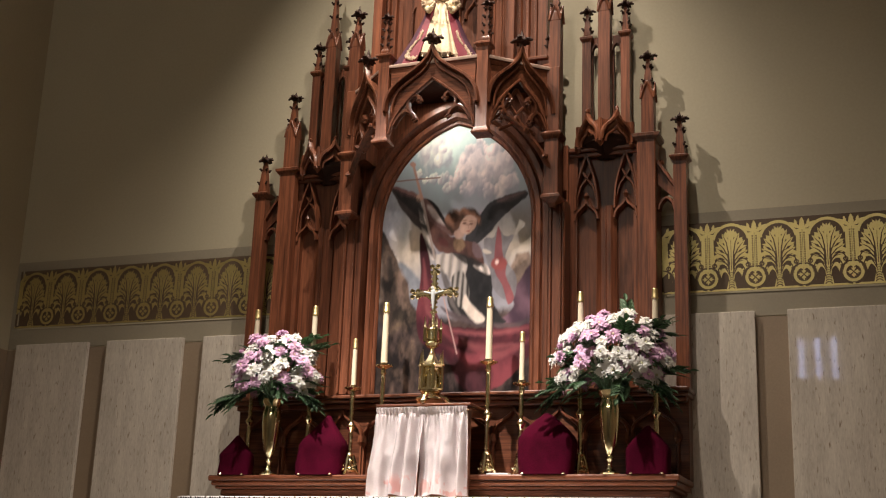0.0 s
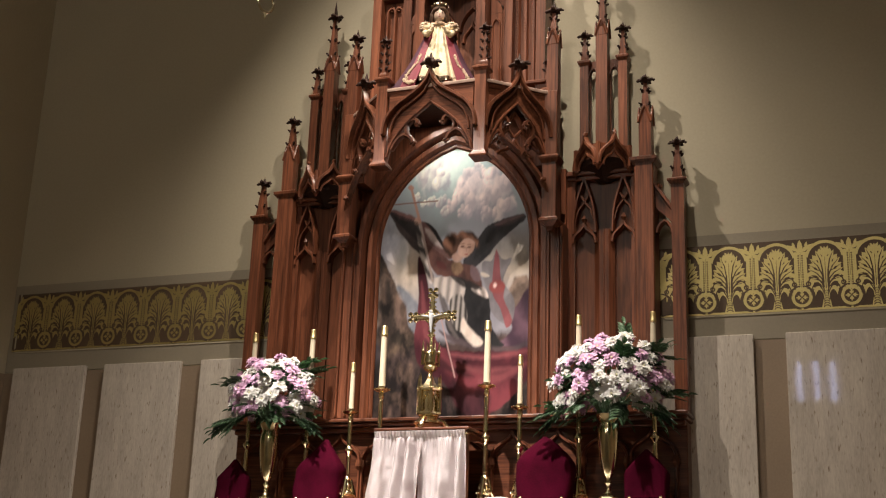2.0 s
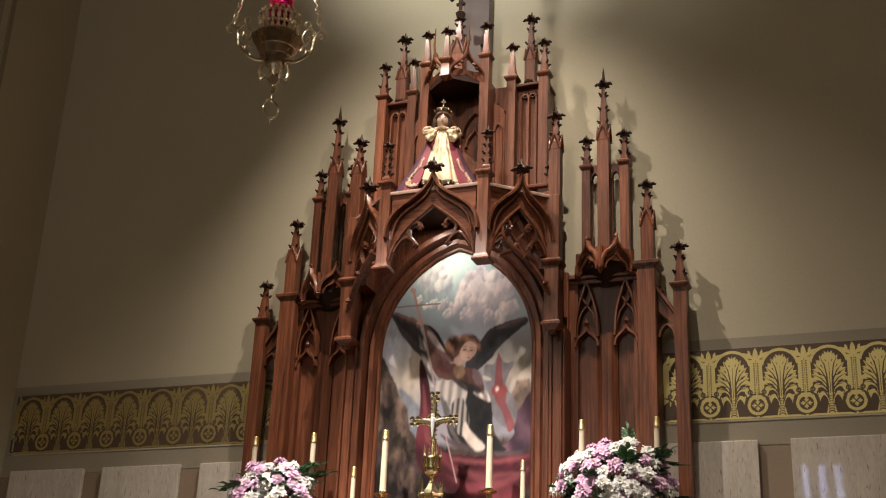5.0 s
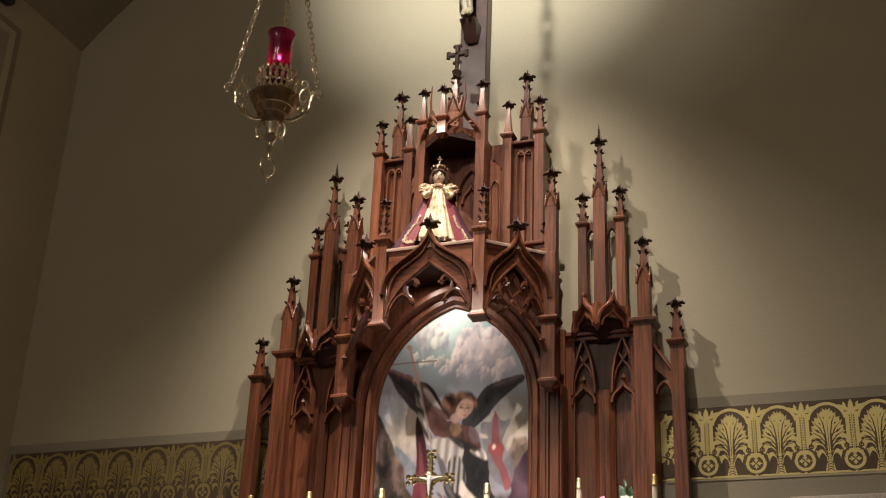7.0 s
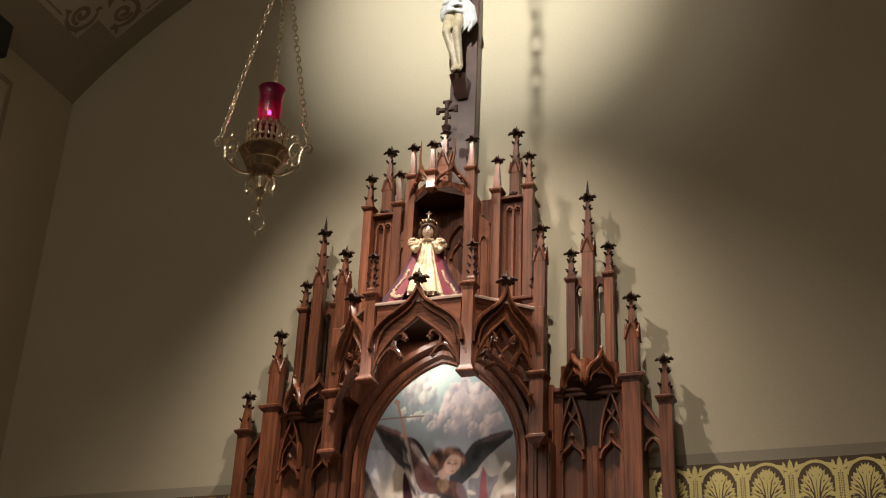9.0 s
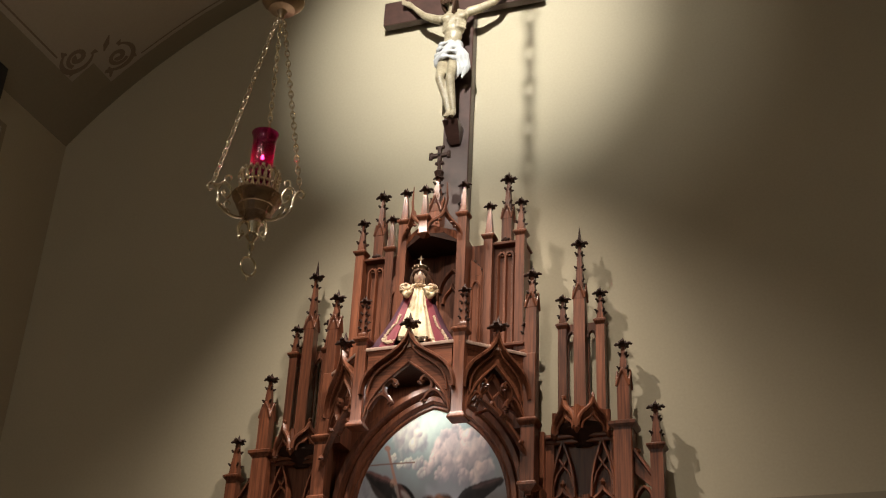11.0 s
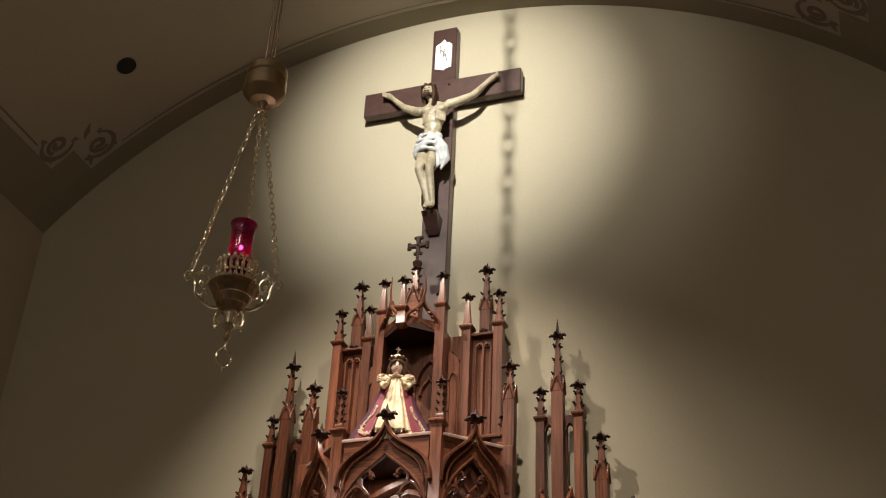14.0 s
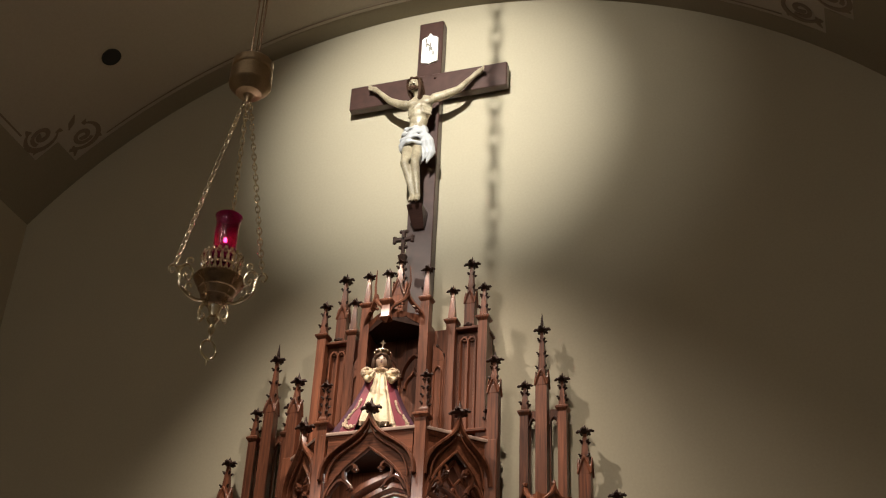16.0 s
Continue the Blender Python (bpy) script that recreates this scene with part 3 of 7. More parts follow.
# piers beside the painting, standing on the ledge, corbelled out above
for s in (-1, 1):
    x = s * 0.66
    bm = bmesh.new()
    box(bm, x - 0.052, x + 0.052, -0.235, -0.10, 2.745, 3.88, 0.008)
    pier = part("pier", bm, OAK, retable)
    bm = bmesh.new()
    for dx in (-0.03, 0.03):
        sweep(bm, [(x + dx, -0.234, 2.76), (x + dx, -0.234, 3.84)], (0, -1, 0), 0.008, 0.016)
    part("shaft_moulding", bm, OAK, pier)
    bm = bmesh.new()
    taper(bm, x, -0.315, [(0.016, 3.80), (0.020, 3.822), (0.058, 3.850), (0.058, 3.864), (0.044, 3.876)])
    part("corbel", bm, OAK, pier)
    bm = bmesh.new()
    box(bm, x - 0.044, x + 0.044, -0.36, -0.255, 3.872, 4.225, 0.004)
    box(bm, x - 0.030, x + 0.012 - 0.024 * (s > 0), -0.256, -0.10, 3.875, 4.22)
    taper(bm, x, -0.315, [(0.046, 4.21), (0.060, 4.232), (0.062, 4.246), (0.046, 4.262)])
    box(bm, x - 0.040, x + 0.040, -0.335, -0.255, 4.258, 4.68, 0.004)
    box(bm, s * 0.60 - 0.04, s * 0.60 + 0.04, -0.30, -0.10, 4.22, 4.62)
    part("upper_pier", bm, OAK, pier)
    pinnacle(x * 1.008, -0.29, 4.676, 5.02, 5.30, 0.034, gablet=True, rows=2, fin=1.12, spike=0.07)
    pinnacle(s * 0.60, -0.22, 4.45, 4.74, 4.97, 0.020, rows=2, fin=0.72)

# side bays with two-light blind tracery
for s in (-1, 1):
    bm = bmesh.new()
    box(bm, min(s * 0.70, s * 1.14), max(s * 0.70, s * 1.14), -0.055, -0.015, 2.745, 4.21, 0.002)
    bay = part("side_bay", bm, OAK, retable)
    bm = bmesh.new()
    for u in (0.725, 0.925, 1.115):
        sweep(bm, [(s * u, -0.055, 2.745), (s * u, -0.055, 3.86 if u == 0.925 else 4.20)], (0, -1, 0), 0.026 if u != 0.925 else 0.062, 0.040, rounded=u == 0.925)
    sweep(bm, [(s * 0.925, -0.093, 2.745), (s * 0.925, -0.093, 3.86)], (0, -1, 0), 0.004, 0.006)
    part("mullions", bm, OAK, bay)
    for c, a in ((0.806, 0.068), (1.044, 0.068)):
        bm = bmesh.new()
        sweep(bm, [(s * c + u, -0.06, v) for u, v in ogee(a, 3.78, 3.905)], (0, -1, 0), 0.013, 0.045)
        taper(bm, s * c, -0.098, [(0.006, 3.90), (0.016, 3.925), (0.004, 3.95)], 6)
        for q in (-1, 1):
            sweep(bm, [(s * c + q * u, -0.058, v) for u, v in ((a, 3.88), (a * 0.55, 3.99), (0.0, 4.04), (-a * 0.5, 4.10))], (0, -1, 0), 0.009, 0.034)
            sweep(bm, curve((s * c + q * a, -0.058, 3.84), (s * c + q * a, -0.058, 4.02), (s * c + q * 0.03, -0.058, 4.09), (s * c, -0.058, 4.19), 8), (0, -1, 0), 0.012, 0.050)
        part("tracery", bm, OAK, bay)
    for d, a, b in ((0.105, 4.175, 4.20), (0.125, 4.20, 4.222), (0.11, 4.222, 4.235)):
        bm = bmesh.new()
        box(bm, min(s * 0.70, s * 1.145), max(s * 0.70, s * 1.145), -d, -0.014, a, b - 0.0005, 0.005)
        part("cornice", bm, OAK_H, bay)

    # buttress with pinnacle, flying strut and outer pinnacle
    bm = bmesh.new()
    box(bm, s * 1.18 - 0.056, s * 1.18 + 0.056, -0.165, -0.01, 2.745, 4.235, 0.006)
    part("buttress", bm, OAK, retable)
    bm = bmesh.new()
    taper(bm, s * 1.18, -0.10, [(0.060, 4.222), (0.080, 4.245), (0.082, 4.262), (0.05, 4.278)])
    part("buttress_cap", bm, OAK, retable)
    pinnacle(s * 1.187, -0.11, 4.27, 4.52, 4.825, 0.037, gablet=True, rows=2, fin=1.1)
    pinnacle(s * 1.372, -0.115, 2.745, 4.115, 4.40, 0.037, rows=2, fin=1.08)
    bm = bmesh.new()
    sweep(bm, [(s * 1.235, -0.075, 4.10), (s * 1.345, -0.075, 3.93)], (0, -1, 0), 0.014, 0.06)
    sweep(bm, [(s * 1.288 + u, -0.085, v) for u, v in pointed(0.045, 3.80, 0.075, 6)], (0, -1, 0), 0.012, 0.04)
    quads(bm, [[(s * 1.236, -0.09, 3.96), (s * 1.236, -0.11, 3.96), (s * 1.236, -0.11, 4.09), (s * 1.236, -0.09, 4.09)],
               [(s * 1.34, -0.09, 3.86), (s * 1.34, -0.11, 3.86), (s * 1.34, -0.11, 3.93), (s * 1.34, -0.09, 3.93)]])
    blob(bm, (s * 1.262, -0.105, 4.09), (0.018, 0.018, 0.018), rough=0.3)
    blob(bm, (s * 1.245, -0.105, 4.10), (0.012, 0.012, 0.014), rough=0.3)
    part("flying_strut", bm, OAK, retable)

    # corbelled canopy over the bay with three turrets
    cx, tip = s * 0.925, -0.235
    bm = bmesh.new()
    plan = [(cx - 0.165, -0.05), (cx - 0.165, -0.12), (cx, tip), (cx + 0.165, -0.12), (cx + 0.165, -0.05)]
    for k, zz in ((1.0, 4.275), ):
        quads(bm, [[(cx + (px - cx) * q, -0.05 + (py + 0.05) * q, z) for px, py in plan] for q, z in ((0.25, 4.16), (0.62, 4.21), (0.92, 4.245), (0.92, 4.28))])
    # the darker oak paints in the shade under the turrets
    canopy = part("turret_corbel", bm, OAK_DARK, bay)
    for q in (-1, 1):
        a, b = Vector((cx + q * 0.165, -0.12, 0)), Vector((cx, tip, 0))
        if q < 0:
            put, nrm = face((a + b) / 2, b - a)
        else:
            put, nrm = face((a + b) / 2, a - b)
        half = (b - a).length / 2
        bm = bmesh.new()
        plate(bm, lambda p, put=put: put((p[0], p[1], p[2] - 0.02)), ogee(half * 0.86, 4.235, 4.325), 4.36, 0.015)
        sweep(bm, [put(p) for p in ogee(half * 0.97, 4.225, 4.42)], nrm, 0.014, 0.026)
        sweep(bm, [put(p) for p in ogee(half * 0.70, 4.22, 4.33)], nrm, 0.008, 0.012)
        blob(bm, put((0, 4.43, 0.012)), (0.015, 0.015, 0.018), rough=0.3)
        part("ogee_hood", bm, OAK, bay)
    for px, py in ((cx, tip), (cx - 0.165, -0.12), (cx + 0.165, -0.12)):
        bm = bmesh.new()
        taper(bm, px, py, [(0.004, 4.185), (0.020, 4.215), (0.013, 4.24), (0.013, 4.36)], 6)
        part("pendant", bm, OAK, bay)
    bm = bmesh.new()
    box(bm, cx - 0.125, cx + 0.125, -0.075, -0.02, 4.27, 4.42, 0.002)
    for q in (-1, 1):
        for e in (0.038, 0.092):
            box(bm, cx + q * e - 0.006 , cx + q * e + 0.006, -0.07, -0.04, 4.42, 4.90, 0.002)
        sweep(bm, [(cx + q * 0.065 + u, -0.07, v) for u, v in pointed(0.026, 4.86, 0.05, 6)], (0, -1, 0), 0.008, 0.02)
        box(bm, cx + q * 0.065 - 0.03, cx + q * 0.065 + 0.03, -0.07, -0.045, 4.905, 4.965, 0.002)
    part("turret_screen", bm, OAK, bay)
    pinnacle(cx, -0.115, 4.30, 5.13, 5.640, 0.036, bay, gablet=True, rows=3, fin=1.12, spike=0.135)
    pinnacle(cx + 0.122, -0.085, 4.26, 4.965, 5.205, 0.027, bay, rows=2)
    pinnacle(cx - 0.118, -0.085, 4.26, 4.955, 5.185, 0.027, bay, rows=2)

# ---- the projecting canopy over the painting ----
PX, PY = 0.315, -0.60
SHELF = 4.668
for s in (-1, 1):
    bm = bmesh.new()
    taper(bm, s * PX, PY, [(0.052, 4.180), (0.054, 4.190), (0.040, 4.212), (0.034, 4.225), (0.034, 4.735)])
    taper(bm, s * PX, PY, [(0.036, 4.725), (0.050, 4.742), (0.050, 4.752), (0.03, 4.765)])
    part("canopy_post", bm, OAK, retable)
    pinnacle(s * 0.325, PY + 0.01, 4.76, 4.79, 5.07, 0.022, rows=4, fin=0.85, capw=1.1)


def gable(put, nrm, half, name, rich):
    """An ogee gable with a cusped opening, on an upright face."""
    bm = bmesh.new()
    side = ((0.96, 4.235), (0.91, 4.29), (0.83, 4.34), (0.70, 4.39), (0.565, 4.437), (0.42, 4.475), (0.28, 4.508), (0.13, 4.54))
    arch = [(-u * half, v) for u, v in side] + [(0.0, 4.567)] + [(u * half, v) for u, v in side[::-1]]
    plate(bm, lambda p: put((p[0], p[1], p[2] - 0.03)), arch, SHELF - 0.012, 0.03)
    body = part(name, bm, OAK_H, retable)
    bm = bmesh.new()
    sweep(bm, [put(p) for p in ogee(half + 0.012, 4.375, 4.775, 18)], nrm, 0.014, 0.042)
    sweep(bm, [put((u, v, 0.012)) for u, v in ogee(half - 0.030, 4.36, 4.725, 18)], nrm, 0.006, 0.012)
    part("ogee_moulding", bm, OAK, body)
    bm = bmesh.new()
    sweep(bm, [put(p) for p in arch], nrm, 0.008, 0.014)
    part("arch_moulding", bm, OAK, body)
    for s in (-1, 1):
        bm = bmesh.new()
        low = ((0.88, 4.285), (0.80, 4.325), (0.70, 4.360), (0.60, 4.376), (0.50, 4.366), (0.42, 4.345), (0.37, 4.318))
        high = ((0.50, 4.366), (0.545, 4.395), (0.54, 4.430), (0.46, 4.455), (0.36, 4.468), (0.30, 4.455), (0.29, 4.437))
        for path in (low, high):
            pts = [put((s * u * half, v, -0.022)) for u, v in path]
            sweep(bm, pts, nrm, 0.0145, 0.030)
            for dx, dz in ((-0.012, -0.004), (0.012, -0.004), (0.0, -0.016)):
                blob(bm, pts[-1] + nrm * 0.016 + Vector((dx, 0, dz)), (0.013, 0.012, 0.012), rough=0.3)
            blob(bm, pts[0] + nrm * 0.012, (0.009, 0.009, 0.010), rough=0.3)
        if rich:
            sweep(bm, [put((s * u * half, v, -0.055)) for u, v in ((0.86, 4.30), (0.60, 4.33), (0.36, 4.40), (0.16, 4.47), (0.0, 4.52))], nrm, 0.012, 0.028)
            sweep(bm, [put((s * u * half, v, -0.055)) for u, v in ((0.50, 4.30), (0.42, 4.36), (0.20, 4.41), (0.0, 4.36))], nrm, 0.011, 0.028)
            sweep(bm, [put((s * u * half, v, -0.045)) for u, v in ((0.50, 4.255), (0.30, 4.275), (0.10, 4.305), (0.0, 4.345))], nrm, 0.011, 0.030)
            blob(bm, put((s * 0.52 * half, 4.25, -0.03)), (0.016, 0.014, 0.016), rough=0.25)
        part("cusped_tracery", bm, OAK, body)
    bm = bmesh.new()
    taper(bm, 0, 0, [(0.012, 4.755), (0.010, 4.80)], 6)
    for v in bm.verts:
        v.co = put((v.co.x, v.co.z, 0.022 + v.co.y))
    o = put((0, 0, 0.022))
    finial_mesh(bm, o.x, o.y, 4.81, 0.062, 0.080)
    bm = fused(bm, 0.0040, 1)
    part("gable_finial", bm, OAK_DARK, body, "dark leafy carved finial")


put, nrm = face((0, PY - 0.02), (1, 0))
gable(put, nrm, PX - 0.035, "front_gable", False)
for s in (-1, 1):
    a, b = Vector((s * PX, PY, 0)), Vector((s * 0.66, -0.30, 0))
    mid = (a + b) / 2
    put, nrm = face(mid, (b - a) if s > 0 else (a - b))
    gable(put, nrm, (b - a).length / 2 - 0.03, "side_gable", True)
    # inner crocketed rib under the side gable
    bm = bmesh.new()
    rib = curve((s * 0.640, -0.33, 4.02), (s * 0.60, -0.37, 4.15), (s * 0.50, -0.46, 4.28), (s * 0.40, -0.52, 4.33), 10)
    sweep(bm, rib, nrm, 0.014, 0.035)
    for p in rib[2::4]:
        blob(bm, p + nrm * 0.035, (0.02, 0.02, 0.018), rough=0.3)
    part("crocketed_rib", bm, OAK, retable)

bm = bmesh.new()
rings = []
for q, z in ((1.0, SHELF - 0.034), (1.035, SHELF - 0.018), (1.035, SHELF - 0.014), (1.060, SHELF - 0.010), (1.060, SHELF - 0.004), (1.03, SHELF + 0.013)):
    ring = [(-0.625, -0.02), (-0.625, -0.322), (-PX, PY - 0.012), (PX, PY - 0.012), (0.625, -0.322), (0.625, -0.02)]
    rings.append([(x * (1 + (q - 1) * 0.4), y * (1 + (q - 1) * 0.5) if y < -0.1 else y, z) for x, y in ring])
quads(bm, rings)
shelf_ = part("canopy_shelf", bm, OAK_H, retable, "oak shelf over the canopy")
bm = bmesh.new()
rings = []
for q, z in ((1.066, SHELF - 0.009), (1.072, SHELF - 0.002), (1.064, SHELF + 0.010), (1.036, SHELF + 0.0165)):
    ring = [(-0.628, -0.322), (-PX, PY - 0.012), (PX, PY - 0.012), (0.628, -0.322), (0.59, -0.30), (PX, PY + 0.05), (-PX, PY + 0.05), (-0.59, -0.30)]
    rings.append([(x * (1 + (q - 1) * 0.4), y * (1 + (q - 1) * 0.5), z) for x, y in ring])
quads(bm, rings)
part("shelf_edge", bm, OAK_WORN, shelf_, "pale worn front edge")
bm = bmesh.new()
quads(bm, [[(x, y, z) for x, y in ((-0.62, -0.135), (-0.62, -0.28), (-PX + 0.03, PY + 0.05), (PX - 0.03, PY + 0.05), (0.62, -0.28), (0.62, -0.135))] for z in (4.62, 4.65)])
# underside coloured dark for the shade beneath the canopy
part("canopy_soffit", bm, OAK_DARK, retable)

# ---- upper tier ----
TOP = SHELF + 0.013
for s in (-1, 1):
    bm = bmesh.new()
    box(bm, min(s * 0.33, s * 0.575), max(s * 0.33, s * 0.575), -0.165, -0.03, TOP, 5.53, 0.003)
    pan = part("upper_bay", bm, OAK, retable)
    bm = bmesh.new()
    for u in (0.40, 0.452, 0.504):
        sweep(bm, [(s * u, -0.165, TOP + 0.14), (s * u, -0.165, 5.45)], (0, -1, 0), 0.011, 0.03)
    for c in (0.426, 0.478):
        sweep(bm, [(s * c + u, -0.165, v) for u, v in pointed(0.026, 5.44, 0.035, 6)], (0, -1, 0), 0.010, 0.028)
        sweep(bm, [(s * c + 0.018 * math.cos(k * math.tau / 10), -0.165, 5.47 + 0.018 * math.sin(k * math.tau / 10)) for k in range(10)], (0, -1, 0), 0.005, 0.022, closed=True)
    part("tracery", bm, OAK, pan)
    bm = bmesh.new()
    box(bm, min(s * 0.33, s * 0.59), max(s * 0.33, s * 0.59), -0.215, -0.03, 5.525, 5.545, 0.004)
    part("cornice", bm, OAK_H, pan)
    bm = bmesh.new()
    box(bm, min(s * 0.33, s * 0.60), max(s * 0.33, s * 0.60), -0.255, -0.03, TOP + 0.10, TOP + 0.122, 0.004)
    part("string_course", bm, OAK_H, pan)
    for u, w in ((0.561, 0.030), (0.345, 0.030)):
        pinnacle(s * u, -0.205, TOP, 5.60, 5.875, w, rows=0 if u < 0.4 else 2, fin=0.95, light=u < 0.4)
    pinnacle(s * 0.453, -0.15, 5.535, 5.76, 6.115, 0.034, gablet=True, rows=2, fin=1.15, spike=0.065)
    bm = bmesh.new()
    blob(bm, (s * 0.453, -0.20, 5.565), (0.02, 0.015, 0.02), rough=0.3)
    for q in (-1, 1):
        blob(bm, (s * 0.453 + q * 0.02, -0.20, 5.562), (0.012, 0.012, 0.012), rough=0.3)
    part("crest", bm, OAK_DARK, pan)
    # niche posts
    bm = bmesh.new()
    taper(bm, s * 0.205, -0.33, [(0.030, TOP), (0.030, 5.70)])
    box(bm, s * 0.205 - 0.022, s * 0.205 + 0.022, -0.31, -0.191, TOP, 5.55, 0.003)
    part("niche_post", bm, OAK, retable)
    pinnacle(s * 0.205, -0.33, 5.69, 5.72, 5.99, 0.029, rows=0, fin=0.95, light=True)
bm = bmesh.new()
box(bm, -0.34, 0.34, -0.19, -0.02, TOP, 5.55, 0.002)
part("niche_back", bm, OAK, retable)
for s in (-1, 1):
    bm = bmesh.new()
    box(bm, min(s * 0.235, s * 0.315), max(s * 0.235, s * 0.315), -0.245, -0.191, TOP, 5.30, 0.003)
    quads(bm, [[(s * 0.236, y, 5.30), (s * 0.315, y, 5.30), (s * 0.30, y, 5.36), (s * 0.236, y, 5.42)] for y in (-0.192, -0.245)])
    sweep(bm, [(s * 0.275 + u, -0.246, v) for u, v in pointed(0.024, 5.21, 0.045, 6)], (0, -1, 0), 0.008, 0.014)
    for e in (0.251, 0.299):
        sweep(bm, [(s * e, -0.246, TOP + 0.13), (s * e, -0.246, 5.21)], (0, -1, 0), 0.006, 0.012)
    wing = part("niche_wing", bm, OAK, retable)
    for k in range(3):
        bm = bmesh.new()
        blob(bm, (s * (0.305 - 0.025 * k), -0.225, 5.345 + 0.035 * k), (0.014, 0.014, 0.015), rough=0.3)
        part("crocket", bm, OAK_DARK, wing)
bm = bmesh.new()
for c in (-0.10, 0.10):
    sweep(bm, [(c + u, -0.19, v) for u, v in pointed(0.085, 5.22, 0.16, 8)], (0, -1, 0), 0.013, 0.03)
    sweep(bm, [(c + u, -0.19, v) for u, v in ogee(0.06, 5.14, 5.28, 8)], (0, -1, 0), 0.011, 0.025)
for u in (-0.17, 0.0, 0.17):
    sweep(bm, [(u, -0.19, TOP), (u, -0.19, 5.24)], (0, -1, 0), 0.010, 0.02)
part("niche_tracery", bm, OAK, retable)
# pointed little canopy with two ogee faces
NT = -0.50
bm = bmesh.new()
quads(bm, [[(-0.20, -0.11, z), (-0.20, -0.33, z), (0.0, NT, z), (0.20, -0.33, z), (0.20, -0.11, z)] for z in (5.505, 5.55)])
# shade over the statue's crown, given by a darker colour than the oak around
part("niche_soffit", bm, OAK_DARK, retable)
for s in (-1, 1):
    a, b = Vector((s * 0.205, -0.33, 0)), Vector((0, NT, 0))
    put, nrm = face((a + b) / 2, (b - a) if s < 0 else (a - b))
    half = (b - a).length / 2
    bm = bmesh.new()
    plate(bm, lambda p: put((p[0], p[1], p[2] - 0.02)), ogee(half * 0.85, 5.50, 5.56), 5.585, 0.02)
    sweep(bm, [put(p) for p in ogee(half * 0.95, 5.50, 5.73)], nrm, 0.013, 0.028)
    for q in (-1, 1):
        for k in (0.35, 0.6):
            blob(bm, put((q * half * 0.7 * (1 - k), 5.56 + 0.10 * k, 0.03)), (0.012, 0.012, 0.012), rough=0.3)
    part("niche_gable", bm, OAK, retable)
    bm = bmesh.new()
    tube(bm, [put(p) for p in ((s * -0.01, 5.70, 0.02), (s * 0.008, 5.80, 0.02), (0.0, 5.92, 0.02))], [0.010, 0.008, 0.003], 6)
    part("gable_spike", bm, OAK, retable)
bm = bmesh.new()
taper(bm, 0, NT, [(0.004, 5.475), (0.036, 5.50), (0.028, 5.515), (0.028, 5.62)])
part("pendant_post", bm, OAK, retable)
pinnacle(0, NT, 5.61, 5.63, 5.885, 0.029, rows=0, fin=0.95, light=True)
# spire with a small cross behind the little canopy
pinnacle(0.0, -0.29, 5.55, 5.80, 6.10, 0.042, gablet=True, rows=3, fin=0.8)
bm = bmesh.new()
for dx, dz, a, b in ((0, 0, 0.014, 0.062), (0, 0, 0.062, 0.014)):
    box(bm, -a, a, -0.303, -0.277, 6.235 - b, 6.235 + b, 0.004)
for dx, dz in ((0.064, 0), (-0.064, 0), (0, 0.064), (0, -0.064)):
    for ex, ez in ((0.0, 0.0), (dz * 0.28, dx * 0.28), (-dz * 0.28, -dx * 0.28)):
        blob(bm, (dx + ex, -0.29, 6.235 + dz + ez), (0.017, 0.014, 0.017))
taper(bm, 0, -0.29, [(0.016, 6.04), (0.03, 6.10), (0.012, 6.12), (0.010, 6.19)], 6)
part("cross_finial", bm, OAK_DARK, retable, "small trefoil cross finial")

# ---- ceiling stencils and fittings ----
def on_vault(x, y, drop=0.006):
    return Vector((x, y, vault_z(x) - drop))


def vault_ribbon(bm, pts, w):
    """A painted line on the vault through (x, y) points."""
    w = w if isinstance(w, list) else [w] * len(pts)
    rings = []
    for i, (x, y) in enumerate(pts):
        a, b = pts[max(i - 1, 0)], pts[min(i + 1, len(pts) - 1)]
        d = Vector((b[0] - a[0], b[1] - a[1])).normalized() * w[i]
        p, q = (x - d.y, y + d.x), (x + d.y, y - d.x)
        rings.append([on_vault(*p, 0.006), on_vault(*p, 0.009), on_vault(*q, 0.009), on_vault(*q, 0.006)])
    quads(bm, rings)


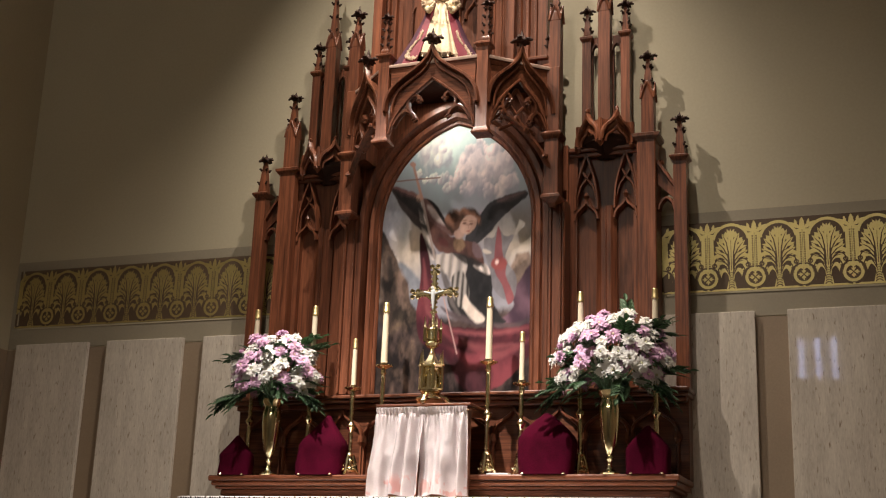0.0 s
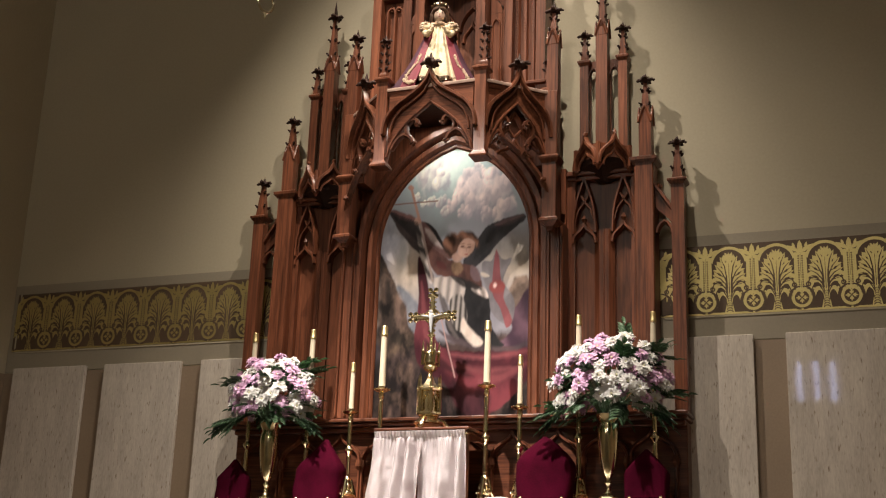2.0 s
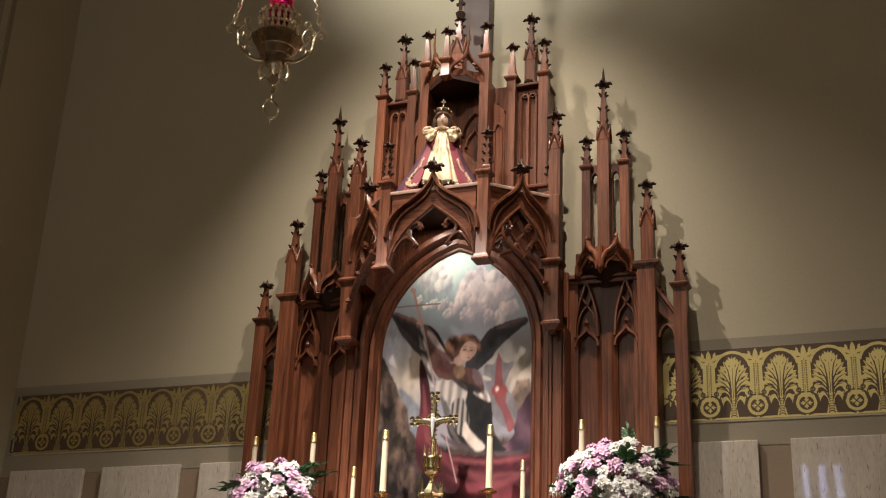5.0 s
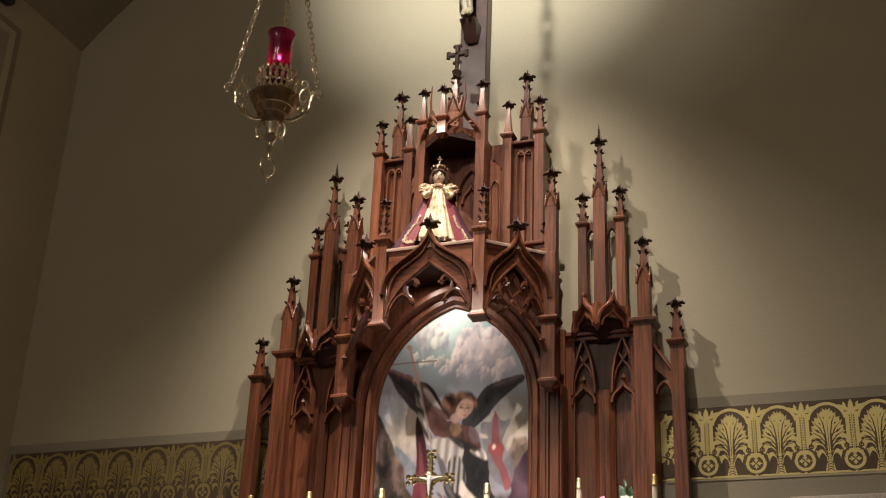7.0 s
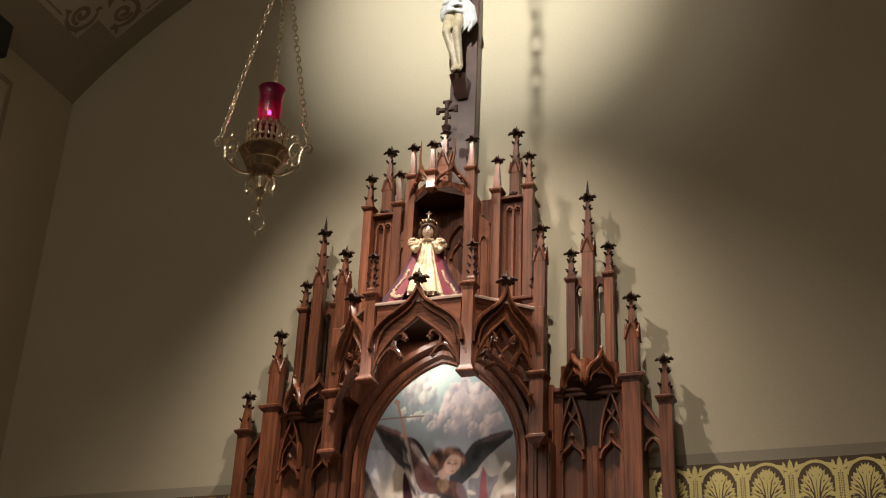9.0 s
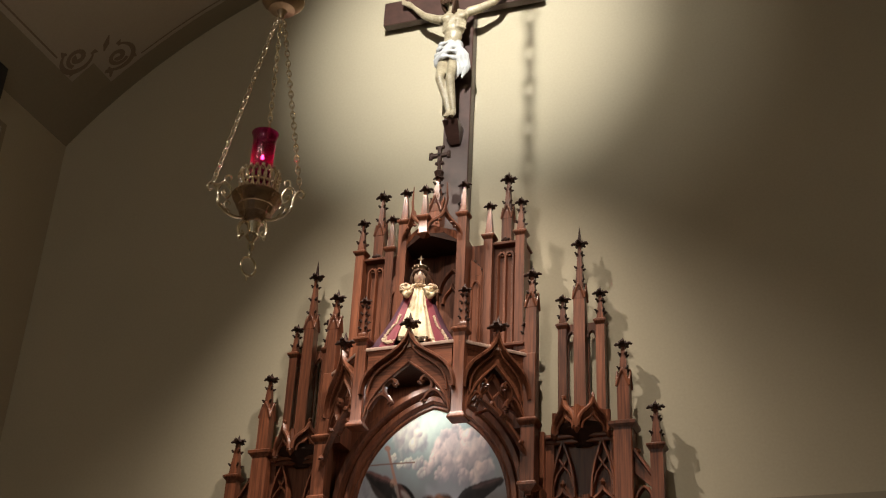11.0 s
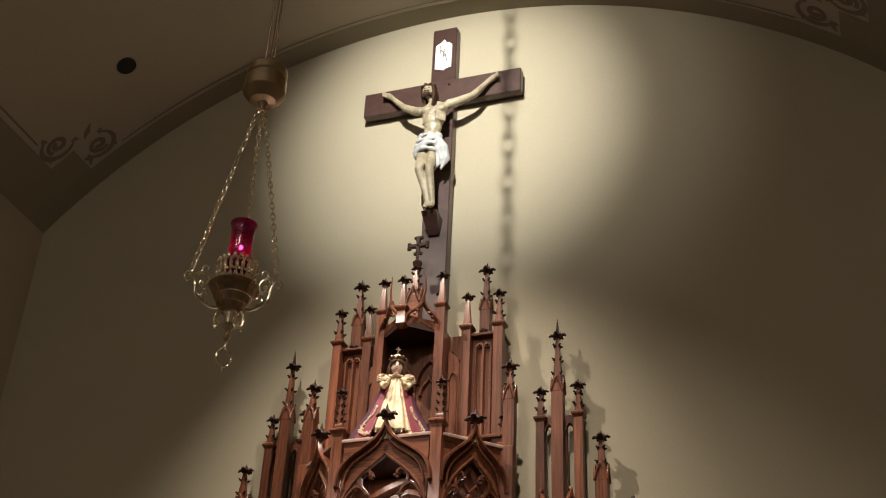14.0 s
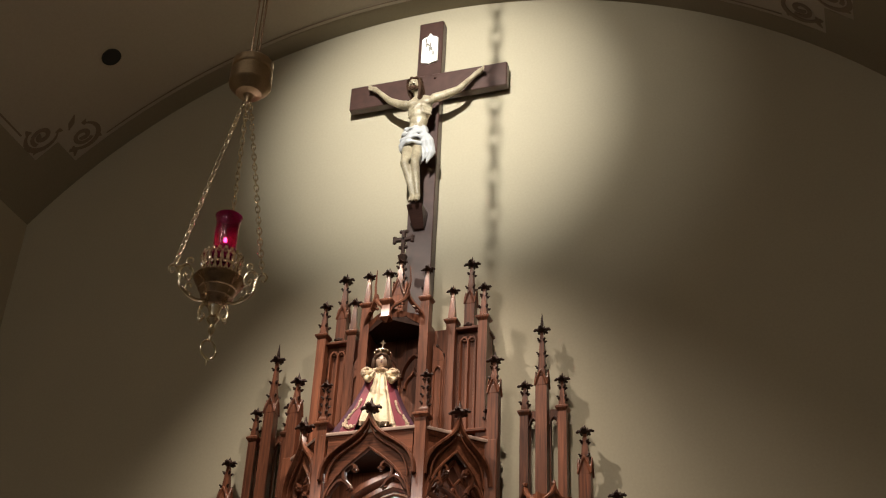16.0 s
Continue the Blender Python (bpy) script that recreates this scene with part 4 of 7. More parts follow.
for s in (-1, 1):
    bm = bmesh.new()
    vault_strip(bm, span(s * 3.10, s * 2.93, 3), -0.43, -0.1755, 0.004, 0.003)
    tagged(part("ceiling_corner_border", bm, VAULT_EDGE), kind="structure")
    bm = bmesh.new()
    for turn in (0, 1):
        cx, cy, a0 = (s * 2.975, -0.575, 0) if turn else (s * 2.785, -0.335, 0)

        def put_(r, th):
            u, v = r * math.cos(th), r * math.sin(th)
            return (cx + s * (v if turn else u), cy + (-u if turn else -v) * (-1 if not turn else 1))
        vault_ribbon(bm, [put_(0.014 + 0.056 * i / 23, i / 23 * 1.35 * math.tau) for i in range(24)], [0.019 - 0.006 * i / 23 for i in range(24)])
        vault_ribbon(bm, [put_(0.108, math.radians(20 + 215 * i / 17)) for i in range(18)], [0.006 + 0.012 * math.sin(math.pi * i / 17) for i in range(18)])
        for th in (20, 128, 235):
            vault_ribbon(bm, [put_(q, math.radians(th + e)) for q, e in ((0.092, 0), (0.118, 6), (0.142, 0))], [0.006, 0.017, 0.003])
    vault_ribbon(bm, [(s * 2.83, -0.46), (s * 2.79, -0.50), (s * 2.74, -0.55)], [0.004, 0.022, 0.004])
    vault_ribbon(bm, [(s * 2.91, -0.30), (s * 2.88, -0.26), (s * 2.91, -0.22)], [0.01, 0.02, 0.006])
    vault_ribbon(bm, [(s * 3.02, -0.47), (s * 3.06, -0.50), (s * 3.07, -0.55)], [0.01, 0.02, 0.006])
    tagged(part("ceiling_stencil", bm, STENCIL, smooth=0), kind="structure")
bm = bmesh.new()
vault_ribbon(bm, [(x, -0.215) for x in span(-2.66, 2.66, 40)], 0.005)
for s in (-1, 1):
    vault_ribbon(bm, [(s * 3.06, y) for y in span(-0.70, -13.0, 30)], 0.005)
tagged(part("ceiling_line", bm, STENCIL, smooth=0), kind="structure")

# recessed lamps
for n, (x, y) in enumerate(((-2.319, -0.806), (2.319, -0.806), (-1.08, -2.07), (1.08, -2.07), (0.521, -4.33), (-0.95, -4.52))):
    can = thing("recessed_lamp", (x, y, vault_z(x)), "round black recessed lamp opening in the plaster ceiling", "ceiling lamp", "recessed ceiling lamps")
    tilt = Matrix.Translation((x, y, vault_z(x) - 0.004)) @ Matrix.Rotation(math.asin(x / RAD), 4, "Y")
    bm = bmesh.new()
    rings = [[tilt @ Vector((r * math.cos(k * math.tau / 28), r * math.sin(k * math.tau / 28), h)) for k in range(28)] for r, h in ((0.066, 0.003), (0.071, 0.0), (0.077, 0.0), (0.077, 0.003))]
    quads(bm, rings)
    part("trim_ring", bm, BLACK, can)
    bm = bmesh.new()
    quads(bm, [[tilt @ Vector((r * math.cos(k * math.tau / 28), r * math.sin(k * math.tau / 28), h)) for k in range(28)] for r, h in ((0.067, 0.0005), (0.067, 0.003))])
    part("dark_opening", bm, BLACK, can)

# west wall: dado, stencilled panel and a dark fitting
wall_face("dado_west", -HALF + 0.001, -HALF + 0.006, -3.6, -0.01, 1.0, 3.165, STRIP)
wall_face("dado_east", HALF - 0.006, HALF - 0.001, -3.6, -0.04, 1.0, 3.165, STRIP)
bm = bmesh.new()
for z0, z1, y0, y1 in ((6.79, 6.83, -2.4, -0.71), (4.60, 4.64, -2.4, -0.71), (4.64, 6.79, -0.75, -0.71), (4.64, 6.79, -2.4, -2.36)):
    box(bm, -HALF + 0.001, -HALF + 0.012, y0, y1, z0, z1)
tagged(part("painted_wall_frame", bm, VAULT_EDGE, smooth=0), kind="structure")
bm = bmesh.new()
box(bm, -HALF + 0.001, -HALF + 0.005, -2.30, -0.82, 4.70, 6.73)
tagged(part("painted_wall_field", bm, TAUPE, smooth=0), kind="structure")
fit_ = thing("wall_fitting", (-HALF + 0.01, -1.06, 7.04), "dark boxy fitting fixed high on the wall", "fixture")
bm = bmesh.new()
box(bm, -HALF + 0.012, -HALF + 0.10, -1.22, -0.92, 6.90, 7.19, 0.012)
part("body", bm, BLACK, fit_)
bm = bmesh.new()
box(bm, -HALF + 0.001, -HALF + 0.02, -1.10, -1.02, 7.0, 7.08, 0.004)
part("bracket", bm, BLACK, fit_)

# nave windows behind the camera
PANE = bpy.data.materials.new("window_daylight")
PANE.use_nodes = True
PANE.node_tree.nodes["Principled BSDF"].inputs["Emission Color"].default_value = (0.55, 0.65, 1.0, 1)
PANE.node_tree.nodes["Principled BSDF"].inputs["Emission Strength"].default_value = 13.0
for n, x in enumerate((0.82, 1.08, 1.34)):
    win = thing("window_%d" % (n + 1), (x, -14, 5.3), "narrow nave window with pale daylight", "window", kind="structure")
    bm = bmesh.new()
    for x0, x1, z0, z1 in ((-0.06, -0.024, 5.25, 6.0), (0.024, 0.06, 5.25, 6.0), (-0.024, 0.024, 5.25, 5.30), (-0.024, 0.024, 5.95, 6.0)):
        box(bm, x + x0, x + x1, -13.999, -13.95, z0, z1)
    part("window_frame", bm, OAK, win)
    bm = bmesh.new()
    box(bm, x - 0.024, x + 0.024, -13.998, -13.985, 5.30, 5.95)
    part("pane", bm, PANE, win, smooth=0)

# ---- the painting ----
def rounded(pts, n=5):
    """A closed smooth outline through points."""
    out = []
    k = len(pts)
    for i in range(k):
        p0, p1, p2, p3 = (Vector((*pts[(i + j - 1) % k], 0)) for j in range(4))
        for s in range(n):
            t = s / n
            q = 0.5 * (2 * p1 + (p2 - p0) * t + (2 * p0 - 5 * p1 + 4 * p2 - p3) * t * t + (3 * p1 - p0 - 3 * p2 + p3) * t ** 3)
            out.append((q.x, q.y))
    return out


NU, NV = 200, 340
GU, GV = np.meshgrid(np.linspace(-1, 1, NU + 1), np.linspace(0, 1, NV + 1))


def clouds(scale, seed, octaves=5, stretch=1.0):
    """Soft value noise over the canvas, 0 to 1."""
    rng = np.random.RandomState(seed)
    total, amp, norm = np.zeros_like(GU), 1.0, 0.0
    for o in range(octaves):
        f = scale * 2 ** o
        tab = rng.rand(128, 128)
        x, y = (GU + 1) * f * 0.5 / stretch, GV * f * 1.75 * 0.5
        xi, yi = np.floor(x).astype(int), np.floor(y).astype(int)
        fx, fy = x - xi, y - yi
        fx, fy = fx * fx * (3 - 2 * fx), fy * fy * (3 - 2 * fy)
        v = (tab[yi % 128, xi % 128] * (1 - fx) * (1 - fy) + tab[yi % 128, (xi + 1) % 128] * fx * (1 - fy)
             + tab[(yi + 1) % 128, xi % 128] * (1 - fx) * fy + tab[(yi + 1) % 128, (xi + 1) % 128] * fx * fy)
        total, norm, amp = total + v * amp, norm + amp, amp * 0.55
    return total / norm


def blend(colour, mask):
    for c in range(3):
        ART[..., c] = ART[..., c] * (1 - mask) + (colour[c] if not isinstance(colour[c], float) else colour[c]) * mask


N1, N2, N3 = clouds(5, 1), clouds(14, 2), clouds(40, 3, 3)
ART = np.zeros((NV + 1, NU + 1, 3))


def mix(a, b, k):
    return [a[c] * (1 - k) + b[c] * k for c in range(3)]


def step(lo, hi, x):
    t = np.clip((x - lo) / (hi - lo), 0, 1)
    return t * t * (3 - 2 * t)


def dab(dark, light, pts, soft=0.008, grain=1.0, smooth=True, alpha=1.0, fold=None):
    """A soft-edged mass of brushwork between two tones. fold: (angle, frequency) of drapery."""
    if smooth:
        pts = rounded(pts, 4)
    pts = np.array(pts)
    wob = (N2 - 0.5) * 0.020 * grain
    x, y = GU + wob, GV * 1.75 + (N3 - 0.5) * 0.020 * grain
    px, py = pts[:, 0], pts[:, 1] * 1.75
    lo, hi = (px.min() - 0.12, py.min() - 0.12), (px.max() + 0.12, py.max() + 0.12)
    sel = (x > lo[0]) & (x < hi[0]) & (y > lo[1]) & (y < hi[1])
    xs, ys = x[sel], y[sel]
    inside, dist = np.zeros(xs.shape, bool), np.full(xs.shape, 9.0)
    for i in range(len(px)):
        ax, ay, bx, by = px[i - 1], py[i - 1], px[i], py[i]
        if ay != by:
            inside ^= ((ay > ys) != (by > ys)) & (xs < (bx - ax) * (ys - ay) / (by - ay) + ax)
        dx, dy = bx - ax, by - ay
        t = np.clip(((xs - ax) * dx + (ys - ay) * dy) / (dx * dx + dy * dy + 1e-9), 0, 1)
        dist = np.minimum(dist, np.hypot(xs - ax - t * dx, ys - ay - t * dy))
    sd = np.where(inside, dist, -dist)
    mask = step(-soft * 0.6, soft * 0.6, sd) * alpha
    tone = np.clip((N1[sel] * 0.5 + N2[sel] * 0.9 + N3[sel] * 0.4 - 0.9) * 1.4 * grain + 0.5, 0, 1)
    if fold:
        an, fr = math.radians(fold[0]), fold[1]
        ph = (xs * math.cos(an) + ys * math.sin(an)) * fr + N1[sel] * 7
        tone = np.clip(0.5 + 0.5 * np.sin(ph) + (N2[sel] - 0.5) * 0.6, 0, 1)
    for c in range(3):
        ART[..., c][sel] = ART[..., c][sel] * (1 - mask) + (dark[c] * (1 - tone) + light[c] * tone) * mask


def oval(u, v, ru, rv, n=10):
    return [(u + ru * math.cos(i * math.tau / n), v + rv * math.sin(i * math.tau / n)) for i in range(n)]


# sky: teal-grey above, dull storm grey below, lit clouds
sky = mix((0.27, 0.27, 0.29), (0.36, 0.46, 0.46), step(0.55, 0.98, GV + (N1 - 0.5) * 0.25))
for c in range(3):
    ART[..., c] = sky[c]
glow_ = np.exp(-(((GU + 0.10) / 0.42) ** 2 + ((GV - 0.915) / 0.075) ** 2))
blend([0.70 + 0 * GU, 0.82 + 0 * GU, 0.72 + 0 * GU], np.clip(glow_ * (0.60 + 1.2 * (N2 - 0.35)), 0, 0.95))
puff = random.Random(4)


def billow(u, v, r, dark, light, alpha=1.0):
    """One rounded lobe of cloud, lit from the upper left, with a ragged edge."""
    x, y = (GU - u) / r + (N1 - 0.5) * 0.8 + (N2 - 0.5) * 0.9, (GV - v) * 1.75 / (r * 0.8) + (N2 - 0.5) * 0.7 + (N3 - 0.5) * 0.6
    d = np.hypot(x, y)
    z = np.sqrt(np.clip(1 - d * d, 0, 1))
    tone = np.clip(0.16 + 0.72 * (-0.45 * x + 0.80 * y) + 0.20 * z * z + (N2 - 0.5) * 0.9, 0, 1)
    blend(mix(dark, light, tone), step(1.0, 0.62, d) * alpha * step(-1.2, -0.2, y))


BANKS = [(0.289, 0.884, 0.111), (-0.344, 0.884, 0.163), (-0.165, 0.87, 0.118), (0.18, 0.843, 0.148), (0.466, 0.831, 0.163), (0.297, 0.808, 0.163), (0.632, 0.797, 0.148), (0.072, 0.794, 0.104), (0.457, 0.767, 0.148), (0.746, 0.747, 0.104), (-0.038, 0.767, 0.081), (0.265, 0.755, 0.133), (0.6, 0.729, 0.104), (-0.127, 0.747, 0.059), (0.116, 0.737, 0.081), (0.402, 0.717, 0.081), (-0.309, 0.795, 0.067), (-0.178, 0.787, 0.067), (-0.424, 0.789, 0.044), (-0.52, 0.814, 0.052)]
for u, v, r in sorted(BANKS, key=lambda q: -q[1]):
    warm = 0.88 + 0.12 * (v > 0.80)
    lt = (1.12 * warm, 1.00 * warm, 0.90 * warm) if u > -0.05 else (1.02, 1.06, 0.90)
    billow(u, v, r, (0.33, 0.325, 0.36), lt, 0.78)
    for k in range(6):
        a, q = math.radians(puff.uniform(0, 200)), puff.uniform(0.3, 0.7)
        billow(u + 0.75 * r * math.cos(a), v + 0.75 * r * 0.45 * math.sin(a), r * q, (0.42, 0.39, 0.41), lt, 0.62)
# breaks of light and dull cloud over the horizon
dab((0.42, 0.36, 0.27), (0.7, 0.62, 0.5), oval(-0.578, 0.538, 0.237, 0.094), 0.3, 1, alpha=0.9)
dab((0.4, 0.34, 0.26), (0.66, 0.58, 0.46), oval(0.782, 0.528, 0.252, 0.059), 0.25, 1, alpha=0.9)
dab((0.4, 0.36, 0.29), (0.62, 0.56, 0.46), oval(0.444, 0.576, 0.089, 0.029), 0.2, 1, alpha=0.8)
dab((0.22, 0.23, 0.25), (0.4, 0.41, 0.43), oval(-0.856, 0.677, 0.163, 0.071), 0.2, 1.2, alpha=0.85)
dab((0.14, 0.15, 0.145), (0.26, 0.26, 0.245), oval(-0.688, 0.6, 0.089, 0.055), 0.15, 1.2, alpha=0.8)
dab((0.17, 0.165, 0.15), (0.3, 0.29, 0.255), oval(0.682, 0.613, 0.296, 0.031), 0.2, 1.2, alpha=0.85)
dab((0.15, 0.15, 0.135), (0.26, 0.25, 0.22), oval(0.903, 0.554, 0.163, 0.025), 0.15, 1.2, alpha=0.8)
# far hill, cliff and boulders
dab((0.14, 0.155, 0.175), (0.27, 0.285, 0.3), [(-0.773, 0.467), (-0.667, 0.476), (-0.54, 0.444), (-0.427, 0.398), (-0.387, 0.283), (-0.727, 0.288)], 0.03, 1.0)
dab((0.022, 0.018, 0.016), (0.125, 0.092, 0.072), [(-1.136, 0.618), (-0.975, 0.599), (-0.864, 0.548), (-0.771, 0.499), (-0.708, 0.445), (-0.609, 0.401), (-0.552, 0.327), (-0.424, 0.28), (-0.347, 0.161), (-0.363, -0.029), (-1.124, -0.024)], 0.02, 1.6)
dab((0.12, 0.1, 0.085), (0.27, 0.215, 0.18), [(-1.11, 0.527), (-1.014, 0.514), (-0.945, 0.438), (-0.953, 0.354), (-1.018, 0.292), (-1.084, 0.314)], 0.05, 1.5, alpha=0.85)
dab((0.12, 0.09, 0.072), (0.25, 0.18, 0.14), [(-0.741, 0.456), (-0.66, 0.433), (-0.591, 0.38), (-0.611, 0.318), (-0.704, 0.329), (-0.753, 0.393)], 0.05, 1.4, alpha=0.85)
dab((0.018, 0.015, 0.013), (0.05, 0.04, 0.034), [(-0.891, 0.522), (-0.821, 0.478), (-0.772, 0.372), (-0.803, 0.289), (-0.864, 0.374)], 0.05, 1.4, alpha=0.9)
dab((0.05, 0.04, 0.03), (0.135, 0.1, 0.07), [(-0.765, 0.289), (-0.539, 0.296), (-0.45, 0.203), (-0.59, 0.143), (-0.785, 0.186)], 0.08, 1.8, alpha=0.8)
dab((0.055, 0.045, 0.048), (0.15, 0.125, 0.125), [(-1.107, 0.273), (-0.936, 0.26), (-0.857, 0.166), (-0.926, 0.045), (-1.08, 0.057)], 0.08, 1.6, alpha=0.8)
dab((0.11, 0.085, 0.068), (0.29, 0.225, 0.18), [(0.718, 0.42), (0.786, 0.474), (0.885, 0.493), (0.986, 0.474), (1.007, 0.344), (0.794, 0.352)], 0.025, 1.4)
dab((0.014, 0.011, 0.011), (0.085, 0.062, 0.054), [(-1.12, -0.05), (-1.10, 0.16), (-0.50, 0.26), (0.0, 0.27), (1.1, 0.27), (1.1, -0.05)], 0.06, 1.6)
for k in range(60):
    u, v = puff.uniform(-0.98, -0.46), puff.uniform(0.02, 0.44)
    if u > -0.50 - (v - 0.25) * 0.8 * (v > 0.25):
        continue
    ru, tone = puff.uniform(0.02, 0.055), puff.uniform(0.4, 1.3)
    dab((0.018, 0.014, 0.012), (0.16 * tone, 0.115 * tone, 0.088 * tone), oval(u, v, ru, ru * puff.uniform(0.3, 0.9), 7), 0.03, 1.6, alpha=0.6)
# wings
dab((0.03, 0.025, 0.024), (0.1, 0.08, 0.075), [(-0.905, 0.777), (-0.667, 0.756), (-0.491, 0.725), (-0.44, 0.642), (-0.378, 0.581), (-0.489, 0.609), (-0.618, 0.646), (-0.733, 0.688), (-0.818, 0.729)], 0.015, 0.8)
dab((0.16, 0.09, 0.085), (0.27, 0.165, 0.15), [(-0.89, 0.779), (-0.699, 0.763), (-0.532, 0.742), (-0.569, 0.727), (-0.758, 0.743)], 0.02, 0.6, alpha=0.9)
dab((0.09, 0.05, 0.045), (0.18, 0.11, 0.1), [(-0.468, 0.723), (-0.335, 0.709), (-0.208, 0.669), (-0.079, 0.608), (0, 0.573), (-0.166, 0.585), (-0.322, 0.614), (-0.421, 0.663)], 0.015, 0.8)
dab((0.3, 0.26, 0.24), (0.52, 0.46, 0.43), [(-0.395, 0.697), (-0.301, 0.682), (-0.205, 0.648), (-0.133, 0.614), (-0.217, 0.624), (-0.327, 0.652)], 0.025, 0.8, alpha=0.9)
dab((0.012, 0.011, 0.011), (0.03, 0.027, 0.026), [(-0.398, 0.719), (-0.304, 0.704), (-0.208, 0.669), (-0.095, 0.613), (-0.047, 0.595), (-0.124, 0.609), (-0.237, 0.659), (-0.318, 0.693)], 0.012, 0.5)
dab((0.018, 0.018, 0.02), (0.062, 0.058, 0.06), [(0.915, 0.719), (0.712, 0.711), (0.493, 0.691), (0.363, 0.662), (0.299, 0.63), (0.221, 0.596), (0.136, 0.562), (0.184, 0.527), (0.301, 0.537), (0.445, 0.57), (0.587, 0.619), (0.73, 0.658), (0.916, 0.696)], 0.015, 0.9)
dab((0.1, 0.07, 0.07), (0.18, 0.125, 0.12), [(0.901, 0.717), (0.683, 0.708), (0.538, 0.688), (0.714, 0.682), (0.873, 0.701)], 0.02, 0.6, alpha=0.85)
# red mantle
dab((0.05, 0.013, 0.019), (0.165, 0.047, 0.056), [(-0.463, 0.589), (-0.39, 0.555), (-0.327, 0.491), (-0.278, 0.406), (-0.202, 0.285), (-0.048, 0.242), (0.389, 0.229), (0.97, 0.237), (1.017, 0.146), (0.881, 0.089), (0.648, 0.029), (0.354, -0), (0.122, 0.033), (0.006, 0.093), (-0.108, 0.134), (-0.272, 0.156), (-0.428, 0.202), (-0.478, 0.285), (-0.453, 0.367), (-0.442, 0.451), (-0.47, 0.536)], 0.015, 0.8, fold=(60, 13))
dab((0.025, 0.011, 0.014), (0.075, 0.028, 0.034), [(0.038, 0.133), (0.258, 0.099), (0.516, 0.088), (0.467, 0.003), (0.212, 0.001), (0.046, 0.069)], 0.06, 1, alpha=0.85)
dab((0.17, 0.055, 0.062), (0.25, 0.095, 0.098), [(0.026, 0.229), (0.462, 0.214), (0.943, 0.228), (0.944, 0.214), (0.478, 0.198), (0.065, 0.213)], 0.03, 0.6, alpha=0.8)
dab((0.15, 0.048, 0.054), (0.22, 0.08, 0.084), [(0.398, 0.137), (0.681, 0.15), (0.959, 0.186), (0.946, 0.166), (0.683, 0.122), (0.415, 0.109)], 0.03, 0.6, alpha=0.75)
dab((0.17, 0.055, 0.06), (0.25, 0.095, 0.1), [(-0.418, 0.492), (-0.367, 0.449), (-0.314, 0.344), (-0.24, 0.241), (-0.299, 0.237), (-0.382, 0.345)], 0.03, 0.6, alpha=0.8)
dab((0.15, 0.05, 0.056), (0.21, 0.08, 0.082), [(0.074, 0.196), (0.395, 0.169), (0.785, 0.172), (0.786, 0.158), (0.397, 0.149), (0.076, 0.176)], 0.03, 0.6, alpha=0.7)
dab((0.03, 0.01, 0.013), (0.06, 0.02, 0.024), [(-0.335, 0.283), (-0.195, 0.236), (0.033, 0.177), (0.326, 0.138), (0.035, 0.157), (-0.227, 0.2)], 0.03, 0.6, alpha=0.8)
dab((0.055, 0.033, 0.048), (0.15, 0.092, 0.115), [(0.738, 0.344), (0.842, 0.387), (0.945, 0.436), (1.016, 0.435), (1.026, 0.252), (0.78, 0.24), (0.602, 0.25), (0.714, 0.276), (0.783, 0.307)], 0.02, 0.8, fold=(25, 22))
# dark gown, pale dress and leg
dab((0.01, 0.01, 0.011), (0.042, 0.04, 0.04), [(0.107, 0.482), (0.367, 0.457), (0.502, 0.413), (0.509, 0.332), (0.615, 0.27), (0.688, 0.245), (0.46, 0.234), (0.17, 0.252), (0.005, 0.286), (-0.076, 0.341), (0.01, 0.368)], 0.015, 0.8)
dab((0.05, 0.04, 0.045), (0.13, 0.1, 0.1), [(-0.161, 0.311), (0.022, 0.266), (0.389, 0.233), (0.781, 0.224), (0.984, 0.245), (0.983, 0.257), (0.745, 0.24), (0.387, 0.251), (0.064, 0.285)], 0.02, 0.6, alpha=0.9)
dab((0.24, 0.22, 0.20), (0.50, 0.46, 0.41), [(-0.261, 0.5), (-0.082, 0.511), (0.113, 0.495), (0.176, 0.46), (0.133, 0.389), (0.175, 0.337), (0.074, 0.326), (0.001, 0.381), (-0.086, 0.423), (-0.194, 0.45)], 0.015, 0.8, fold=(-12, 55))
dab((0.05, 0.046, 0.042), (0.33, 0.31, 0.28), [(-0.026, 0.418), (0.12, 0.437), (0.209, 0.357), (0.135, 0.301), (0.014, 0.335)], 0.02, 0.7, fold=(-4, 95))
dab((0.05, 0.045, 0.042), (0.2, 0.18, 0.165), [(-0.178, 0.446), (-0.07, 0.413), (0.014, 0.329), (0.109, 0.277), (0.019, 0.294), (-0.093, 0.361)], 0.025, 0.8, alpha=0.9)
dab((0.34, 0.29, 0.24), (0.74, 0.67, 0.58), [(0.159, 0.353), (0.243, 0.315), (0.399, 0.273), (0.408, 0.252), (0.315, 0.248), (0.211, 0.271), (0.126, 0.313)], 0.02, 0.7)
dab((0.28, 0.25, 0.22), (0.66, 0.6, 0.54), [(0.25, 0.459), (0.411, 0.462), (0.48, 0.418), (0.355, 0.432)], 0.02, 0.7, fold=(10, 60))
